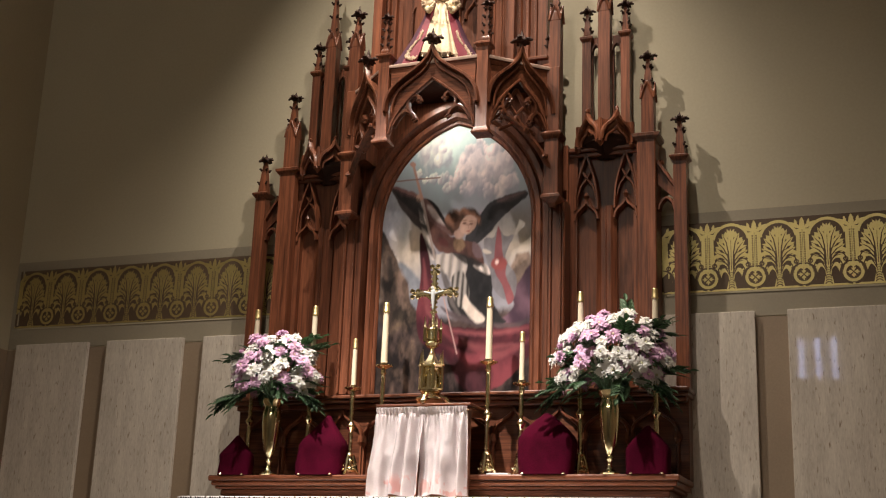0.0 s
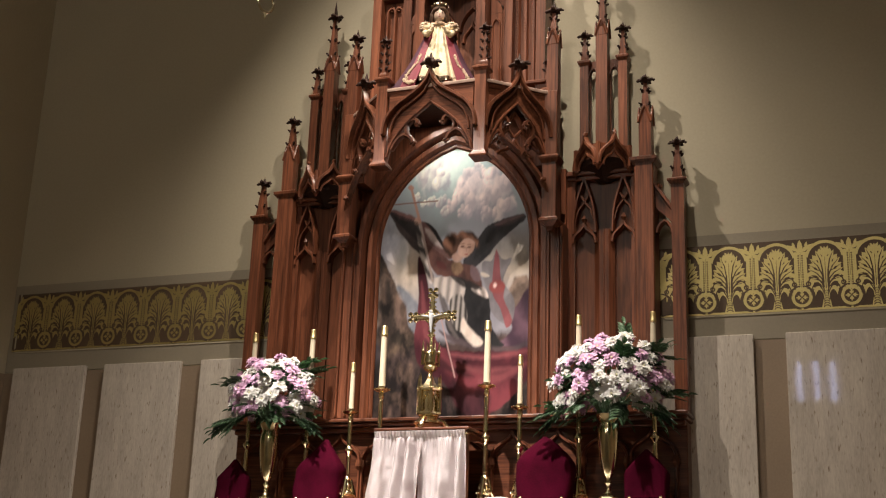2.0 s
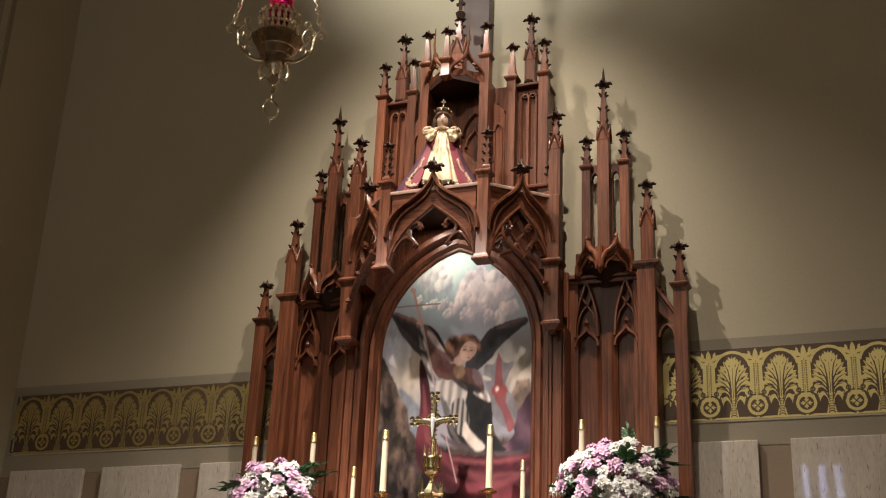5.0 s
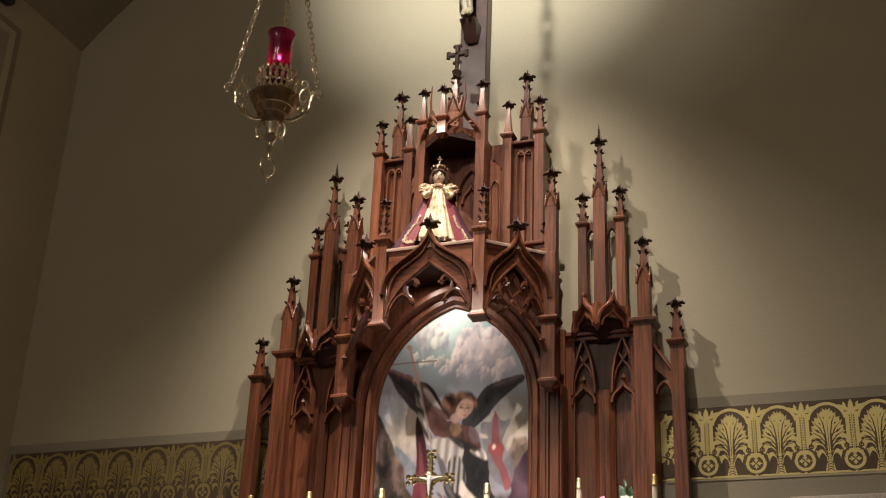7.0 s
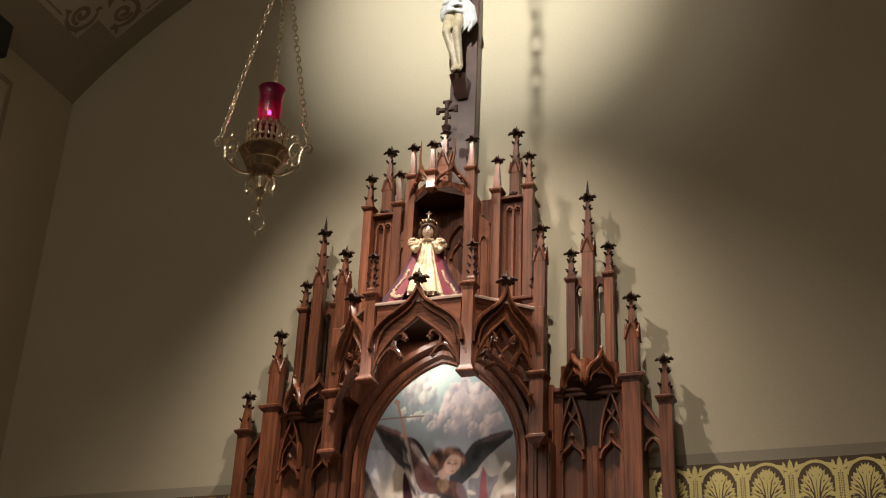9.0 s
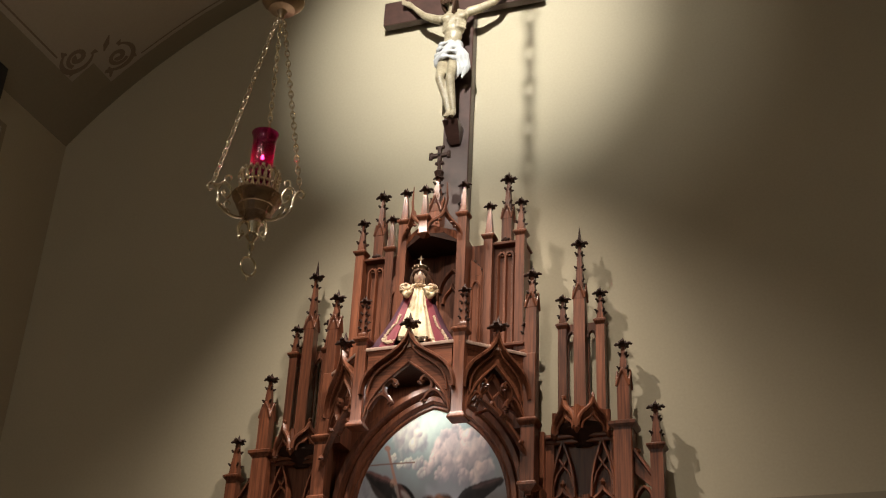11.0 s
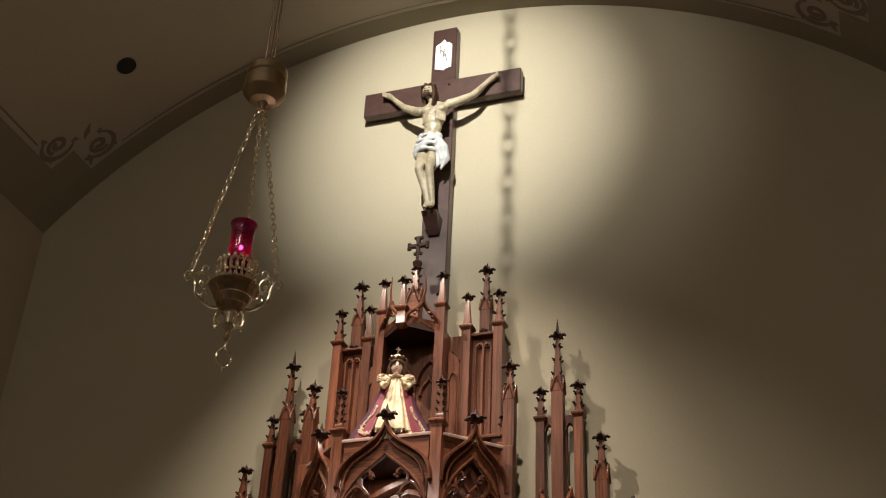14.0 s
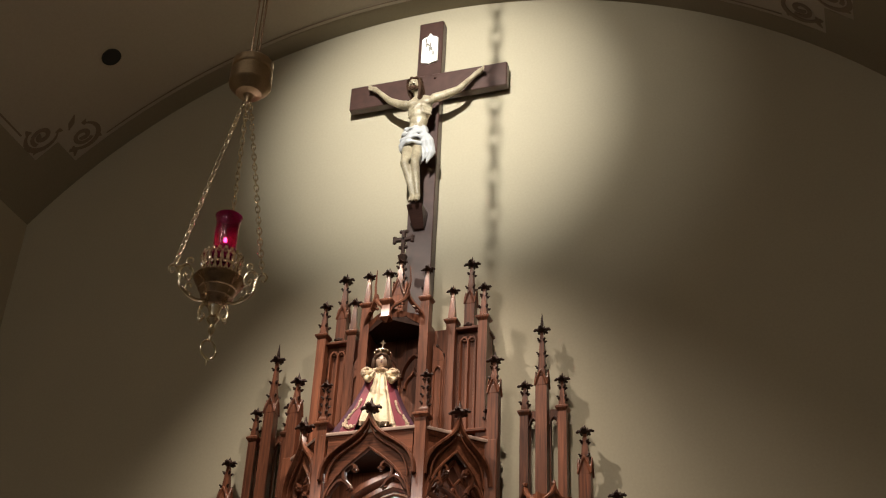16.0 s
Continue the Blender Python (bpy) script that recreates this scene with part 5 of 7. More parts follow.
# tunic, sleeve, hand
dab((0.055, 0.05, 0.046), (0.52, 0.48, 0.44), [(-0.511, 0.7), (-0.441, 0.698), (-0.365, 0.597), (-0.247, 0.51), (-0.296, 0.486), (-0.39, 0.555), (-0.468, 0.621)], 0.015, 0.7, fold=(70, 60))
dab((0.048, 0.025, 0.022), (0.15, 0.078, 0.062), [(-0.449, 0.698), (-0.356, 0.64), (-0.199, 0.602), (-0.014, 0.565), (0.182, 0.548), (0.301, 0.533), (0.363, 0.498), (0.382, 0.457), (0.182, 0.479), (0.031, 0.503), (-0.119, 0.51), (-0.258, 0.534), (-0.358, 0.597)], 0.015, 1)
dab((0.075, 0.022, 0.022), (0.12, 0.04, 0.036), [(-0.225, 0.569), (-0.118, 0.558), (-0.085, 0.532), (-0.191, 0.543)], 0.02, 0.6, alpha=0.8)
dab((0.11, 0.075, 0.045), (0.29, 0.2, 0.125), [(-0.013, 0.556), (0.091, 0.562), (0.139, 0.528), (0.067, 0.513), (-0.009, 0.527)], 0.025, 1.4, alpha=0.9)
dab((0.11, 0.075, 0.08), (0.2, 0.145, 0.15), [(0.241, 0.543), (0.331, 0.528), (0.372, 0.49), (0.307, 0.479), (0.238, 0.505)], 0.02, 0.8, alpha=0.9)
dab((0.012, 0.011, 0.011), (0.04, 0.034, 0.032), [(-0.022, 0.51), (0.277, 0.479), (0.383, 0.45), (0.131, 0.467)], 0.02, 0.6, alpha=0.9)
dab((0.3, 0.19, 0.145), (0.58, 0.41, 0.33), oval(-0.499, 0.726, 0.044, 0.017), 0.02, 0.5)
# hair and face
dab((0.055, 0.03, 0.019), (0.25, 0.135, 0.088), [(-0.125, 0.614), (-0.137, 0.646), (-0.056, 0.666), (0.064, 0.669), (0.168, 0.675), (0.282, 0.658), (0.337, 0.625), (0.324, 0.6), (0.262, 0.626), (0.172, 0.641), (0.099, 0.626), (0.049, 0.599), (-0.008, 0.577), (-0.077, 0.591)], 0.03, 1.3, fold=(70, 60))
dab((0.045, 0.024, 0.016), (0.13, 0.07, 0.046), [(-0.022, 0.633), (0.067, 0.644), (0.114, 0.625), (0.042, 0.597), (-0.009, 0.586)], 0.03, 1, alpha=0.7)
dab((0.28, 0.18, 0.14), (0.5, 0.36, 0.29), [(-0.016, 0.584), (0.072, 0.595), (0.12, 0.568), (0.017, 0.56)], 0.02, 0.5)
dab((0.33, 0.22, 0.17), (0.60, 0.43, 0.34), [(0.056, 0.608), (0.105, 0.636), (0.194, 0.645), (0.278, 0.624), (0.251, 0.595), (0.157, 0.574), (0.081, 0.582)], 0.018, 0.5)
dab((0.26, 0.16, 0.12), (0.4, 0.27, 0.21), [(0.219, 0.615), (0.278, 0.62), (0.251, 0.593), (0.178, 0.58), (0.192, 0.594)], 0.025, 0.5, alpha=0.8)
dab((0.24, 0.14, 0.11), (0.32, 0.2, 0.16), [(0.092, 0.615), (0.137, 0.616), (0.19, 0.605), (0.138, 0.608)], 0.012, 0.3, alpha=0.7)
for u, v in ((0.118, 0.616), (0.205, 0.611)):
    dab((0.07, 0.035, 0.025), (0.12, 0.06, 0.045), oval(u, v, 0.024, 0.0035), 0.012, 0.2, alpha=0.85)
    dab((0.16, 0.09, 0.06), (0.22, 0.13, 0.09), oval(u, v + 0.010, 0.030, 0.0024), 0.012, 0.2, alpha=0.7)
dab((0.26, 0.16, 0.12), (0.34, 0.22, 0.17), [(0.168, 0.612), (0.182, 0.598), (0.170, 0.594)], 0.012, 0.2, alpha=0.8)
dab((0.24, 0.08, 0.07), (0.34, 0.13, 0.11), oval(0.172, 0.585, 0.022, 0.0030), 0.012, 0.2, alpha=0.85)
for k in range(26):
    q = k / 25
    for u0, v0, u1, v1, du in ((0.36, 0.655, 0.90, 0.712, 0.05), (-0.50, 0.715, -0.88, 0.770, -0.05)):
        u, v = u0 + (u1 - u0) * q, v0 + (v1 - v0) * q
        w = 0.085 * (1 - 0.6 * q)
        dab((0.008, 0.008, 0.009), (0.05, 0.046, 0.046), [(u, v), (u + 0.012, v), (u - du * 1.6 + 0.010, v - w), (u - du * 1.6 - 0.006, v - w * 0.96)], 0.010, 0.5, alpha=0.75)
# shield with its boss
dab((0.11, 0.105, 0.11), (0.27, 0.26, 0.265), [(0.388, 0.55), (0.504, 0.558), (0.561, 0.586), (0.65, 0.555), (0.766, 0.559), (0.697, 0.513), (0.664, 0.472), (0.767, 0.429), (0.813, 0.388), (0.775, 0.324), (0.668, 0.325), (0.521, 0.368), (0.471, 0.434), (0.4, 0.498)], 0.012, 0.8, alpha=0.95)
dab((0.17, 0.065, 0.07), (0.31, 0.125, 0.13), [(0.56, 0.593), (0.607, 0.556), (0.626, 0.493), (0.673, 0.447), (0.676, 0.41), (0.781, 0.336), (0.712, 0.309), (0.627, 0.381), (0.53, 0.429), (0.524, 0.495), (0.535, 0.547)], 0.012, 0.7)
dab((0.16, 0.045, 0.045), (0.36, 0.12, 0.11), oval(0.585, 0.457, 0.104, 0.023), 0.02, 0.7)
dab((0.6, 0.42, 0.38), (0.8, 0.66, 0.6), oval(0.556, 0.464, 0.022, 0.008), 0.02, 0.4)
dab((0.34, 0.3, 0.25), (0.62, 0.57, 0.49), [(0.369, 0.515), (0.45, 0.509), (0.481, 0.496), (0.393, 0.498)], 0.015, 0.5)
# lance and cross-bar
dab((0.33, 0.2, 0.16), (0.5, 0.32, 0.25), [(-0.629, 0.865), (-0.598, 0.867), (-0.444, 0.718), (-0.475, 0.716)], 0.01, 0.2, smooth=False)
dab((0.2, 0.16, 0.14), (0.42, 0.36, 0.32), [(-0.475, 0.719), (-0.444, 0.718), (-0.245, 0.493), (-0.275, 0.492)], 0.01, 0.2, smooth=False)
dab((0.17, 0.1, 0.08), (0.3, 0.19, 0.15), [(-0.831, 0.801), (-0.225, 0.801), (-0.225, 0.796), (-0.83, 0.796)], 0.008, 0.2, smooth=False)
dab((0.33, 0.2, 0.16), (0.5, 0.32, 0.25), [(-0.652, 0.859), (-0.614, 0.87), (-0.566, 0.857), (-0.603, 0.847)], 0.01, 0.3)
dab((0.3, 0.2, 0.18), (0.44, 0.32, 0.29), [(-0.153, 0.367), (-0.138, 0.366), (0.081, 0.14), (0.066, 0.138)], 0.008, 0.2, smooth=False)

ART = np.clip(ART, 0, 1) ** 1.18 * 1.32
ART[..., 0] *= 1.06
ART[..., 2] *= 1.02
CANVAS = bpy.data.materials.new("oil_paint")
CANVAS.use_nodes = True
nn, ll = CANVAS.node_tree.nodes, CANVAS.node_tree.links
at = nn.new("ShaderNodeAttribute")
at.attribute_name = "paint"
ll.new(at.outputs["Color"], nn["Principled BSDF"].inputs["Base Color"])
nz = nn.new("ShaderNodeTexNoise")
nz.inputs["Scale"].default_value, nz.inputs["Detail"].default_value = 160, 3
bp = nn.new("ShaderNodeBump")
bp.inputs["Strength"].default_value, bp.inputs["Distance"].default_value = 0.2, 0.002
ll.new(nz.outputs["Fac"], bp.inputs["Height"])
ll.new(bp.outputs[0], nn["Principled BSDF"].inputs["Normal"])
nn["Principled BSDF"].inputs["Roughness"].default_value = 0.42
nn["Principled BSDF"].inputs["Specular IOR Level"].default_value = 0.18

painting = thing("altar_painting", (0, -0.152, 2.752), "oil painting of a winged figure over rocks below a cloudy sky", "painting")
verts, faces = [], []
for j in range(NV + 1):
    v = j / NV
    z = 2.752 + v * 1.70
    if z <= PIC_ZS:
        half_w = PIC_A + 0.004
    else:
        cc = (PIC_R ** 2 - PIC_A ** 2) / (2 * PIC_A)
        half_w = max(0.001, math.sqrt(max(0.0, (cc + PIC_A + 0.004) ** 2 - (z - PIC_ZS) ** 2)) - cc)
    for i in range(NU + 1):
        u = -1 + 2 * i / NU
        verts.append((max(-half_w, min(half_w, u * (PIC_A + 0.004))), 0.0, z - 2.752))
for j in range(NV):
    for i in range(NU):
        a = j * (NU + 1) + i
        q = (a, a + 1, a + NU + 2, a + NU + 1)
        if len({verts[k][0] for k in q}) > 1 and abs(verts[q[0]][0] - verts[q[1]][0]) + abs(verts[q[2]][0] - verts[q[3]][0]) > 1e-6:
            faces.append(q)
me = bpy.data.meshes.new("canvas")
me.from_pydata(verts, [], faces)
col = me.color_attributes.new("paint", "FLOAT_COLOR", "POINT")
rgba = np.ones((len(verts), 4))
rgba[:, :3] = ART.reshape(-1, 3)
col.data.foreach_set("color", rgba.astype(np.float32).ravel())
me.materials.append(CANVAS)
ob = new("canvas", me)
ob.parent = painting
bm = bmesh.new()
flat(bm, [(u, v) for u, _, v in arch_path(0.004, 0.15)], -0.1335, 0.017)
part("stretcher_board", bm, OAK_DARK, painting, smooth=0)


# ---- large wall crucifix ----
CX = 0.040
crucifix = thing("wall_crucifix", (CX, -0.05, 5.5), "large dark wooden crucifix with a pale figure hung on the wall", "crucifix")
bm = bmesh.new()
box(bm, CX - 0.098, CX + 0.098, -0.095, -0.008, 5.30, 8.385, 0.006)
part("upright", bm, CROSSWOOD, crucifix)
bm = bmesh.new()
box(bm, CX - 0.632, CX + 0.618, -0.1005, -0.035, 7.625, 7.845, 0.006)
part("crossbar", bm, CROSSWOOD, crucifix)
bm = bmesh.new()
PZ = -0.05
flat(bm, [(CX + u, v + PZ) for u, v in ((-0.066, 8.02), (-0.03, 8.012), (0, 7.998), (0.03, 8.012), (0.066, 8.02), (0.066, 8.25), (0.045, 8.27), (0.022, 8.278), (0, 8.31), (-0.022, 8.278), (-0.045, 8.27), (-0.066, 8.25))], -0.096, 0.014)
plaque = part("title_plaque", bm, PLAQUE, crucifix, "white title plaque with dark letters", smooth=0)
INK = shader("ink", (0.16, 0.14, 0.11), 0.6)
for k, ch in enumerate("INRI"):
    cu = bpy.data.curves.new("letter", "FONT")
    cu.body, cu.size, cu.extrude, cu.align_x, cu.offset = ch, 0.052, 0.001, "CENTER", 0.0022
    tmp = new("tmp", cu)
    me = bpy.data.meshes.new_from_object(tmp.evaluated_get(bpy.context.evaluated_depsgraph_get()))
    bpy.data.objects.remove(tmp)
    me.transform(Matrix.Translation((CX - 0.030 + 0.020 * k, -0.1125, 8.165 - 0.044 * k)) @ Matrix.Rotation(math.pi / 2, 4, "X"))
    me.transform(Matrix.Translation(-ORIGIN[crucifix]))
    me.materials.append(INK)
    ob = new("letter", me)
    ob.parent = plaque
for x, z in ((CX + 0.055, 7.80), (CX + 0.03, 6.50), (CX + 0.05, 5.95)):
    bm = bmesh.new()
    lathe(bm, [(0.0, -0.004), (0.012, -0.003), (0.012, 0.004), (0.006, 0.010), (0.001, 0.011)], sides=10)
    for v in bm.verts:
        c = v.co.copy()
        v.co = Vector((x + c.x, -0.1005 - c.z, z + c.y))
    part("bolt", bm, OAK_DARK, crucifix)


def limb(bm, pts, radii, sides=12):
    tube(bm, pts, radii, sides)
    for p, r in zip(pts, radii):
        blob(bm, p, (r, r, r), sub=2)


# the figure: one plain mesh of overlapping masses
bm = bmesh.new()
C = Vector((CX, 0, 0))
for s in (-1, 1):
    sh = 7.495 if s < 0 else 7.520
    limb(bm, [C + Vector(p) for p in ((s * 0.112 - 0.012, -0.20, sh), (s * 0.165, -0.195, sh + 0.015), (s * 0.27, -0.175, 7.585), (s * 0.385, -0.145, 7.725))], [0.037, 0.034, 0.027, 0.018])
    limb(bm, [C + Vector(p) for p in ((s * 0.385, -0.145, 7.725), (s * 0.420, -0.13, 7.762))], [0.022, 0.026])
    for f in range(4):
        limb(bm, [C + Vector((s * (0.425 + 0.004 * f), -0.14, 7.762 + 0.011 * (f - 1.5))), C + Vector((s * 0.460, -0.168, 7.765 + 0.016 * (f - 1.2)))], [0.010, 0.006], 8)
for z, y, x, rx, ry in ((7.485, -0.205, -0.006, 0.100, 0.058), (7.43, -0.216, -0.006, 0.096, 0.066), (7.37, -0.216, -0.010, 0.084, 0.062), (7.31, -0.209, -0.016, 0.071, 0.054), (7.25, -0.205, -0.026, 0.066, 0.052), (7.20, -0.205, -0.034, 0.072, 0.054), (7.14, -0.207, -0.042, 0.080, 0.058)):
    blob(bm, (CX + x, y, z), (rx, ry, 0.07), sub=2)
for s in (-1, 1):
    blob(bm, (CX - 0.006 + s * 0.050, -0.258, 7.452), (0.052, 0.026, 0.034), sub=2)
    for k in range(3):
        limb(bm, [C + Vector((s * 0.085, -0.235, 7.395 - 0.026 * k)), C + Vector((s * 0.030, -0.274 + 0.004 * k, 7.405 - 0.026 * k))], [0.010, 0.011], 8)
limb(bm, [C + Vector((0.0, -0.205, 7.50)), C + Vector((-0.030, -0.240, 7.575))], [0.040, 0.037])
blob(bm, C + Vector((-0.046, -0.262, 7.615)), (0.045, 0.053, 0.063), sub=2)
for s, kx in ((-1, -0.080), (1, 0.000)):
    limb(bm, [C + Vector(p) for p in ((s * 0.040 - 0.040, -0.208, 7.09), (kx, -0.272, 6.90), (kx * 0.55 + 0.004, -0.228, 6.745), (-0.004 + s * 0.021, -0.215, 6.635))], [0.046, 0.033, 0.027, 0.017])
    limb(bm, [C + Vector((-0.004 + s * 0.021, -0.215, 6.635)), C + Vector((s * 0.024, -0.262, 6.575))], [0.021, 0.017])
    for f in range(3):
        blob(bm, C + Vector((s * 0.024 + 0.010 * (f - 1), -0.276, 6.565)), (0.007, 0.012, 0.007), sub=1)
body = fused(bm, 0.006, 7)
mats = [FLESH, CLOTH_W, HAIR]
# hair, crown and loincloth join the same mesh
H = C + Vector((-0.046, -0.255, 7.615))
for k in range(18):
    a = k * math.tau / 18
    blob(body, H + Vector((0.052 * math.cos(a), 0.050 * math.sin(a), 0.034 + 0.008 * (k % 2))), (0.014, 0.014, 0.011), 2, 0.25)
for k in range(16):
    a = radians(-20 + 220 * k / 15)
    tube(body, [H + Vector((0.040 * math.cos(a), 0.040 * math.sin(a), 0.050)), H + Vector((0.052 * math.cos(a), 0.050 * math.sin(a) + 0.01, 0.0)), H + Vector((0.055 * math.cos(a) + 0.01, 0.04 * math.sin(a) + 0.015, -0.055)), H + Vector((0.05 * math.cos(a) + 0.02, 0.03 * math.sin(a) + 0.02, -0.095))], [0.014, 0.017, 0.014, 0.006], 6, 2)
for k in range(9):
    blob(body, H + Vector((0.009 * (k - 4), -0.047 + 0.0012 * (k - 4) ** 2, -0.040 - 0.010 * (k % 2))), (0.011, 0.012, 0.019), 2, 0.2)
for q in (-1, 1):
    blob(body, H + Vector((q * 0.016, -0.051, 0.006)), (0.010, 0.005, 0.005), 2)
    blob(body, H + Vector((q * 0.012, -0.055, -0.022)), (0.012, 0.006, 0.005), 2)
blob(body, H + Vector((0, -0.058, -0.006)), (0.007, 0.010, 0.014), 0, sub=2)
for k in range(7):
    tube(body, [H + Vector((0.044, 0.020 - 0.010 * k, 0.02)), H + Vector((0.058 + 0.003 * (k % 3), 0.012 - 0.010 * k, -0.04)), H + Vector((0.056, 0.004 - 0.008 * k, -0.10)), H + Vector((0.066 - 0.004 * k, 0.0 - 0.006 * k, -0.15))], [0.012, 0.014, 0.012, 0.005], 6, 2)
wrap = bmesh.new()
for k, (z, w) in enumerate(((7.215, 0.082), (7.185, 0.092), (7.15, 0.100), (7.11, 0.102), (7.075, 0.094))):
    pts = [C + Vector((-0.042 + w * 0.94 * math.cos(t), -0.207 + w * 0.74 * math.sin(t), z + 0.016 * math.sin(t * 2 + k * 1.3) + 0.030 * math.cos(t) * (1 - k * 0.2))) for t in (i * math.tau / 24 for i in range(24))]
    tube(wrap, pts, [0.017 + 0.006 * math.sin(i * 1.7 + k) for i in range(24)], 7, closed=True)
blob(wrap, C + Vector((0.048, -0.245, 7.195)), (0.028, 0.026, 0.026), rough=0.15, sub=2)
for k in range(6):
    x = 0.030 + 0.016 * k
    tube(wrap, [C + Vector((0.046, -0.245, 7.19)), C + Vector((x, -0.235 - 0.018 * (k % 2), 7.09)), C + Vector((x + 0.006, -0.228 + 0.014 * (k % 2), 7.00)), C + Vector((x - 0.012, -0.215, 6.915 + 0.022 * (k % 3)))], [0.013, 0.016, 0.016, 0.009], 7)
wrap = fused(wrap, 0.006, 2)
tmp = bpy.data.meshes.new("tmp")
wrap.to_mesh(tmp)
wrap.free()
n0 = len(body.faces)
body.from_mesh(tmp)
body.faces.ensure_lookup_table()
for f in body.faces[n0:]:
    f.material_index = 1
bpy.data.meshes.remove(tmp)
fig = part("figure", body, mats, crucifix, "pale painted plaster figure with white loincloth", smooth=60)
bm = bmesh.new()
quads(bm, [[C + Vector((s * w, y, z)) for s, y in ((-1, -0.09), (1, -0.09), (1, d), (-1, d))] for w, d, z in ((0.034, -0.115, 6.43), (0.044, -0.15, 6.46), (0.056, -0.225, 6.545), (0.056, -0.240, 6.560))])
part("foot_rest", bm, CROSSWOOD, crucifix)

# ---- crowned infant statue in the niche ----
bm = bmesh.new()
SX, SY, SZ = -0.038, -0.43, SHELF + 0.016
S = Vector((SX, SY, SZ))


def skirt(bm, levels, mi, waves, amp, cx=0.0, cy=0.0, a0=0.0, a1=math.tau, n=40):
    rings = []
    for z, rx, ry in levels:
        rings.append([S + Vector((cx + rx * math.cos(a) * (1 + amp * math.sin(waves * a)), cy + ry * math.sin(a) * (1 + amp * math.sin(waves * a)), z)) for a in (a0 + (a1 - a0) * i / n for i in range(n + (0 if a1 - a0 > 6.2 else 1)))])
    quads(bm, rings, closed=a1 - a0 > 6.2, mi=mi)


# plinth, gown, cape, sleeves, head, hair and crown form one mesh
lathe(bm, [(0.10, 0.0), (0.115, 0.01), (0.115, 0.05), (0.09, 0.06), (0.09, 0.075)], SX, SY, SZ, 24, 5)
skirt(bm, [(0.072, 0.180, 0.122), (0.10, 0.177, 0.119), (0.25, 0.132, 0.092), (0.38, 0.074, 0.055), (0.47, 0.050, 0.044), (0.50, 0.030, 0.03)], 0, 14, 0.085, n=112)
skirt(bm, [(0.058, 0.184, 0.125), (0.074, 0.185, 0.126), (0.092, 0.181, 0.122)], 5, 14, 0.085, n=112)
# cape: crimson front edges with gold lace, plum behind
CAPE_L = [(0.0, 0.310, 0.135), (0.05, 0.285, 0.138), (0.13, 0.232, 0.130), (0.23, 0.178, 0.110), (0.34, 0.128, 0.084), (0.44, 0.090, 0.062), (0.50, 0.050, 0.044)]


def cape_at(a, s):
    k = s * (len(CAPE_L) - 1)
    i = min(int(k), len(CAPE_L) - 2)
    z, rx, ry = (CAPE_L[i][c] + (CAPE_L[i + 1][c] - CAPE_L[i][c]) * (k - i) for c in range(3))
    w = 1 + 0.05 * math.sin(a * 9) * (1 - s)
    return S + Vector((rx * math.cos(a) * w, 0.01 + ry * math.sin(a) * w, z))


for a0, a1, mi in ((-64, -41, 1), (221, 244, 1), (-41, 221, 2)):
    rings = []
    for i in range(25):
        a = radians(a0 + (a1 - a0) * i / 24)
        outer = [cape_at(a, j / 10) for j in range(11)]
        inner = [p + Vector((-0.006 * math.cos(a), -0.006 * math.sin(a), 0)) for p in outer[::-1]]
        rings.append(outer + inner)
    quads(bm, rings, mi=mi)
for sgn in (-1, 1):
    r = random.Random(77 + sgn)
    for i in range(90):
        s_ = 0.13 + 0.42 * i / 89
        a = radians(-90 + sgn * (31 + 20 * math.sin(min(1, (s_ - 0.10) / 0.34) * 2.6) * r.uniform(0.80, 1.0) + r.uniform(-2, 2)))
        blob(bm, cape_at(a, s_) + Vector((0, -0.004, 0)), (r.uniform(0.004, 0.0075), 0.004, r.uniform(0.004, 0.0075)), 4, 0.3)
    for i in range(34):
        a = radians(-90 + sgn * (28 + 22 * i / 33))
        blob(bm, cape_at(a, 0.16 + 0.05 * (i / 33) ** 2 + r.uniform(-0.02, 0.03)) + Vector((0, -0.005, 0)), (0.0065, 0.004, 0.0065), 4, 0.3)
    # lace sleeves and cuffs
    for i in range(60):
        r = random.Random(i + (70 if sgn > 0 else 0))
        d = Vector((r.gauss(0, 1), r.gauss(0, 1), r.gauss(0, 1))).normalized()
        blob(bm, S + Vector((sgn * 0.078 + 0.038 * d.x, -0.055 + 0.030 * d.y, 0.458 + 0.036 * d.z)), (0.0105, 0.0105, 0.0095), 4, 0.4)
    blob(bm, S + Vector((sgn * 0.078, -0.055, 0.458)), (0.036, 0.029, 0.034), 0, sub=2)
    limb(bm, [S + Vector((sgn * 0.086, -0.055, 0.43)), S + Vector((sgn * 0.072, -0.085, 0.395)), S + Vector((sgn * 0.052, -0.105, 0.408))], [0.022, 0.020, 0.015], 10)
    limb(bm, [S + Vector((sgn * 0.050, -0.108, 0.412)), S + Vector((sgn * 0.036, -0.118, 0.432))], [0.011, 0.009], 8)
for i in range(20):
    a = i * math.tau / 20
    blob(bm, S + Vector((0.045 * math.cos(a), 0.04 * math.sin(a) - 0.005, 0.497)), (0.016, 0.016, 0.013), 4, 0.25)
limb(bm, [S + Vector((0, 0, 0.49)), S + Vector((0, -0.005, 0.525))], [0.022, 0.021], 10)
blob(bm, S + Vector((0, -0.012, 0.566)), (0.042, 0.046, 0.055), 3, sub=3)
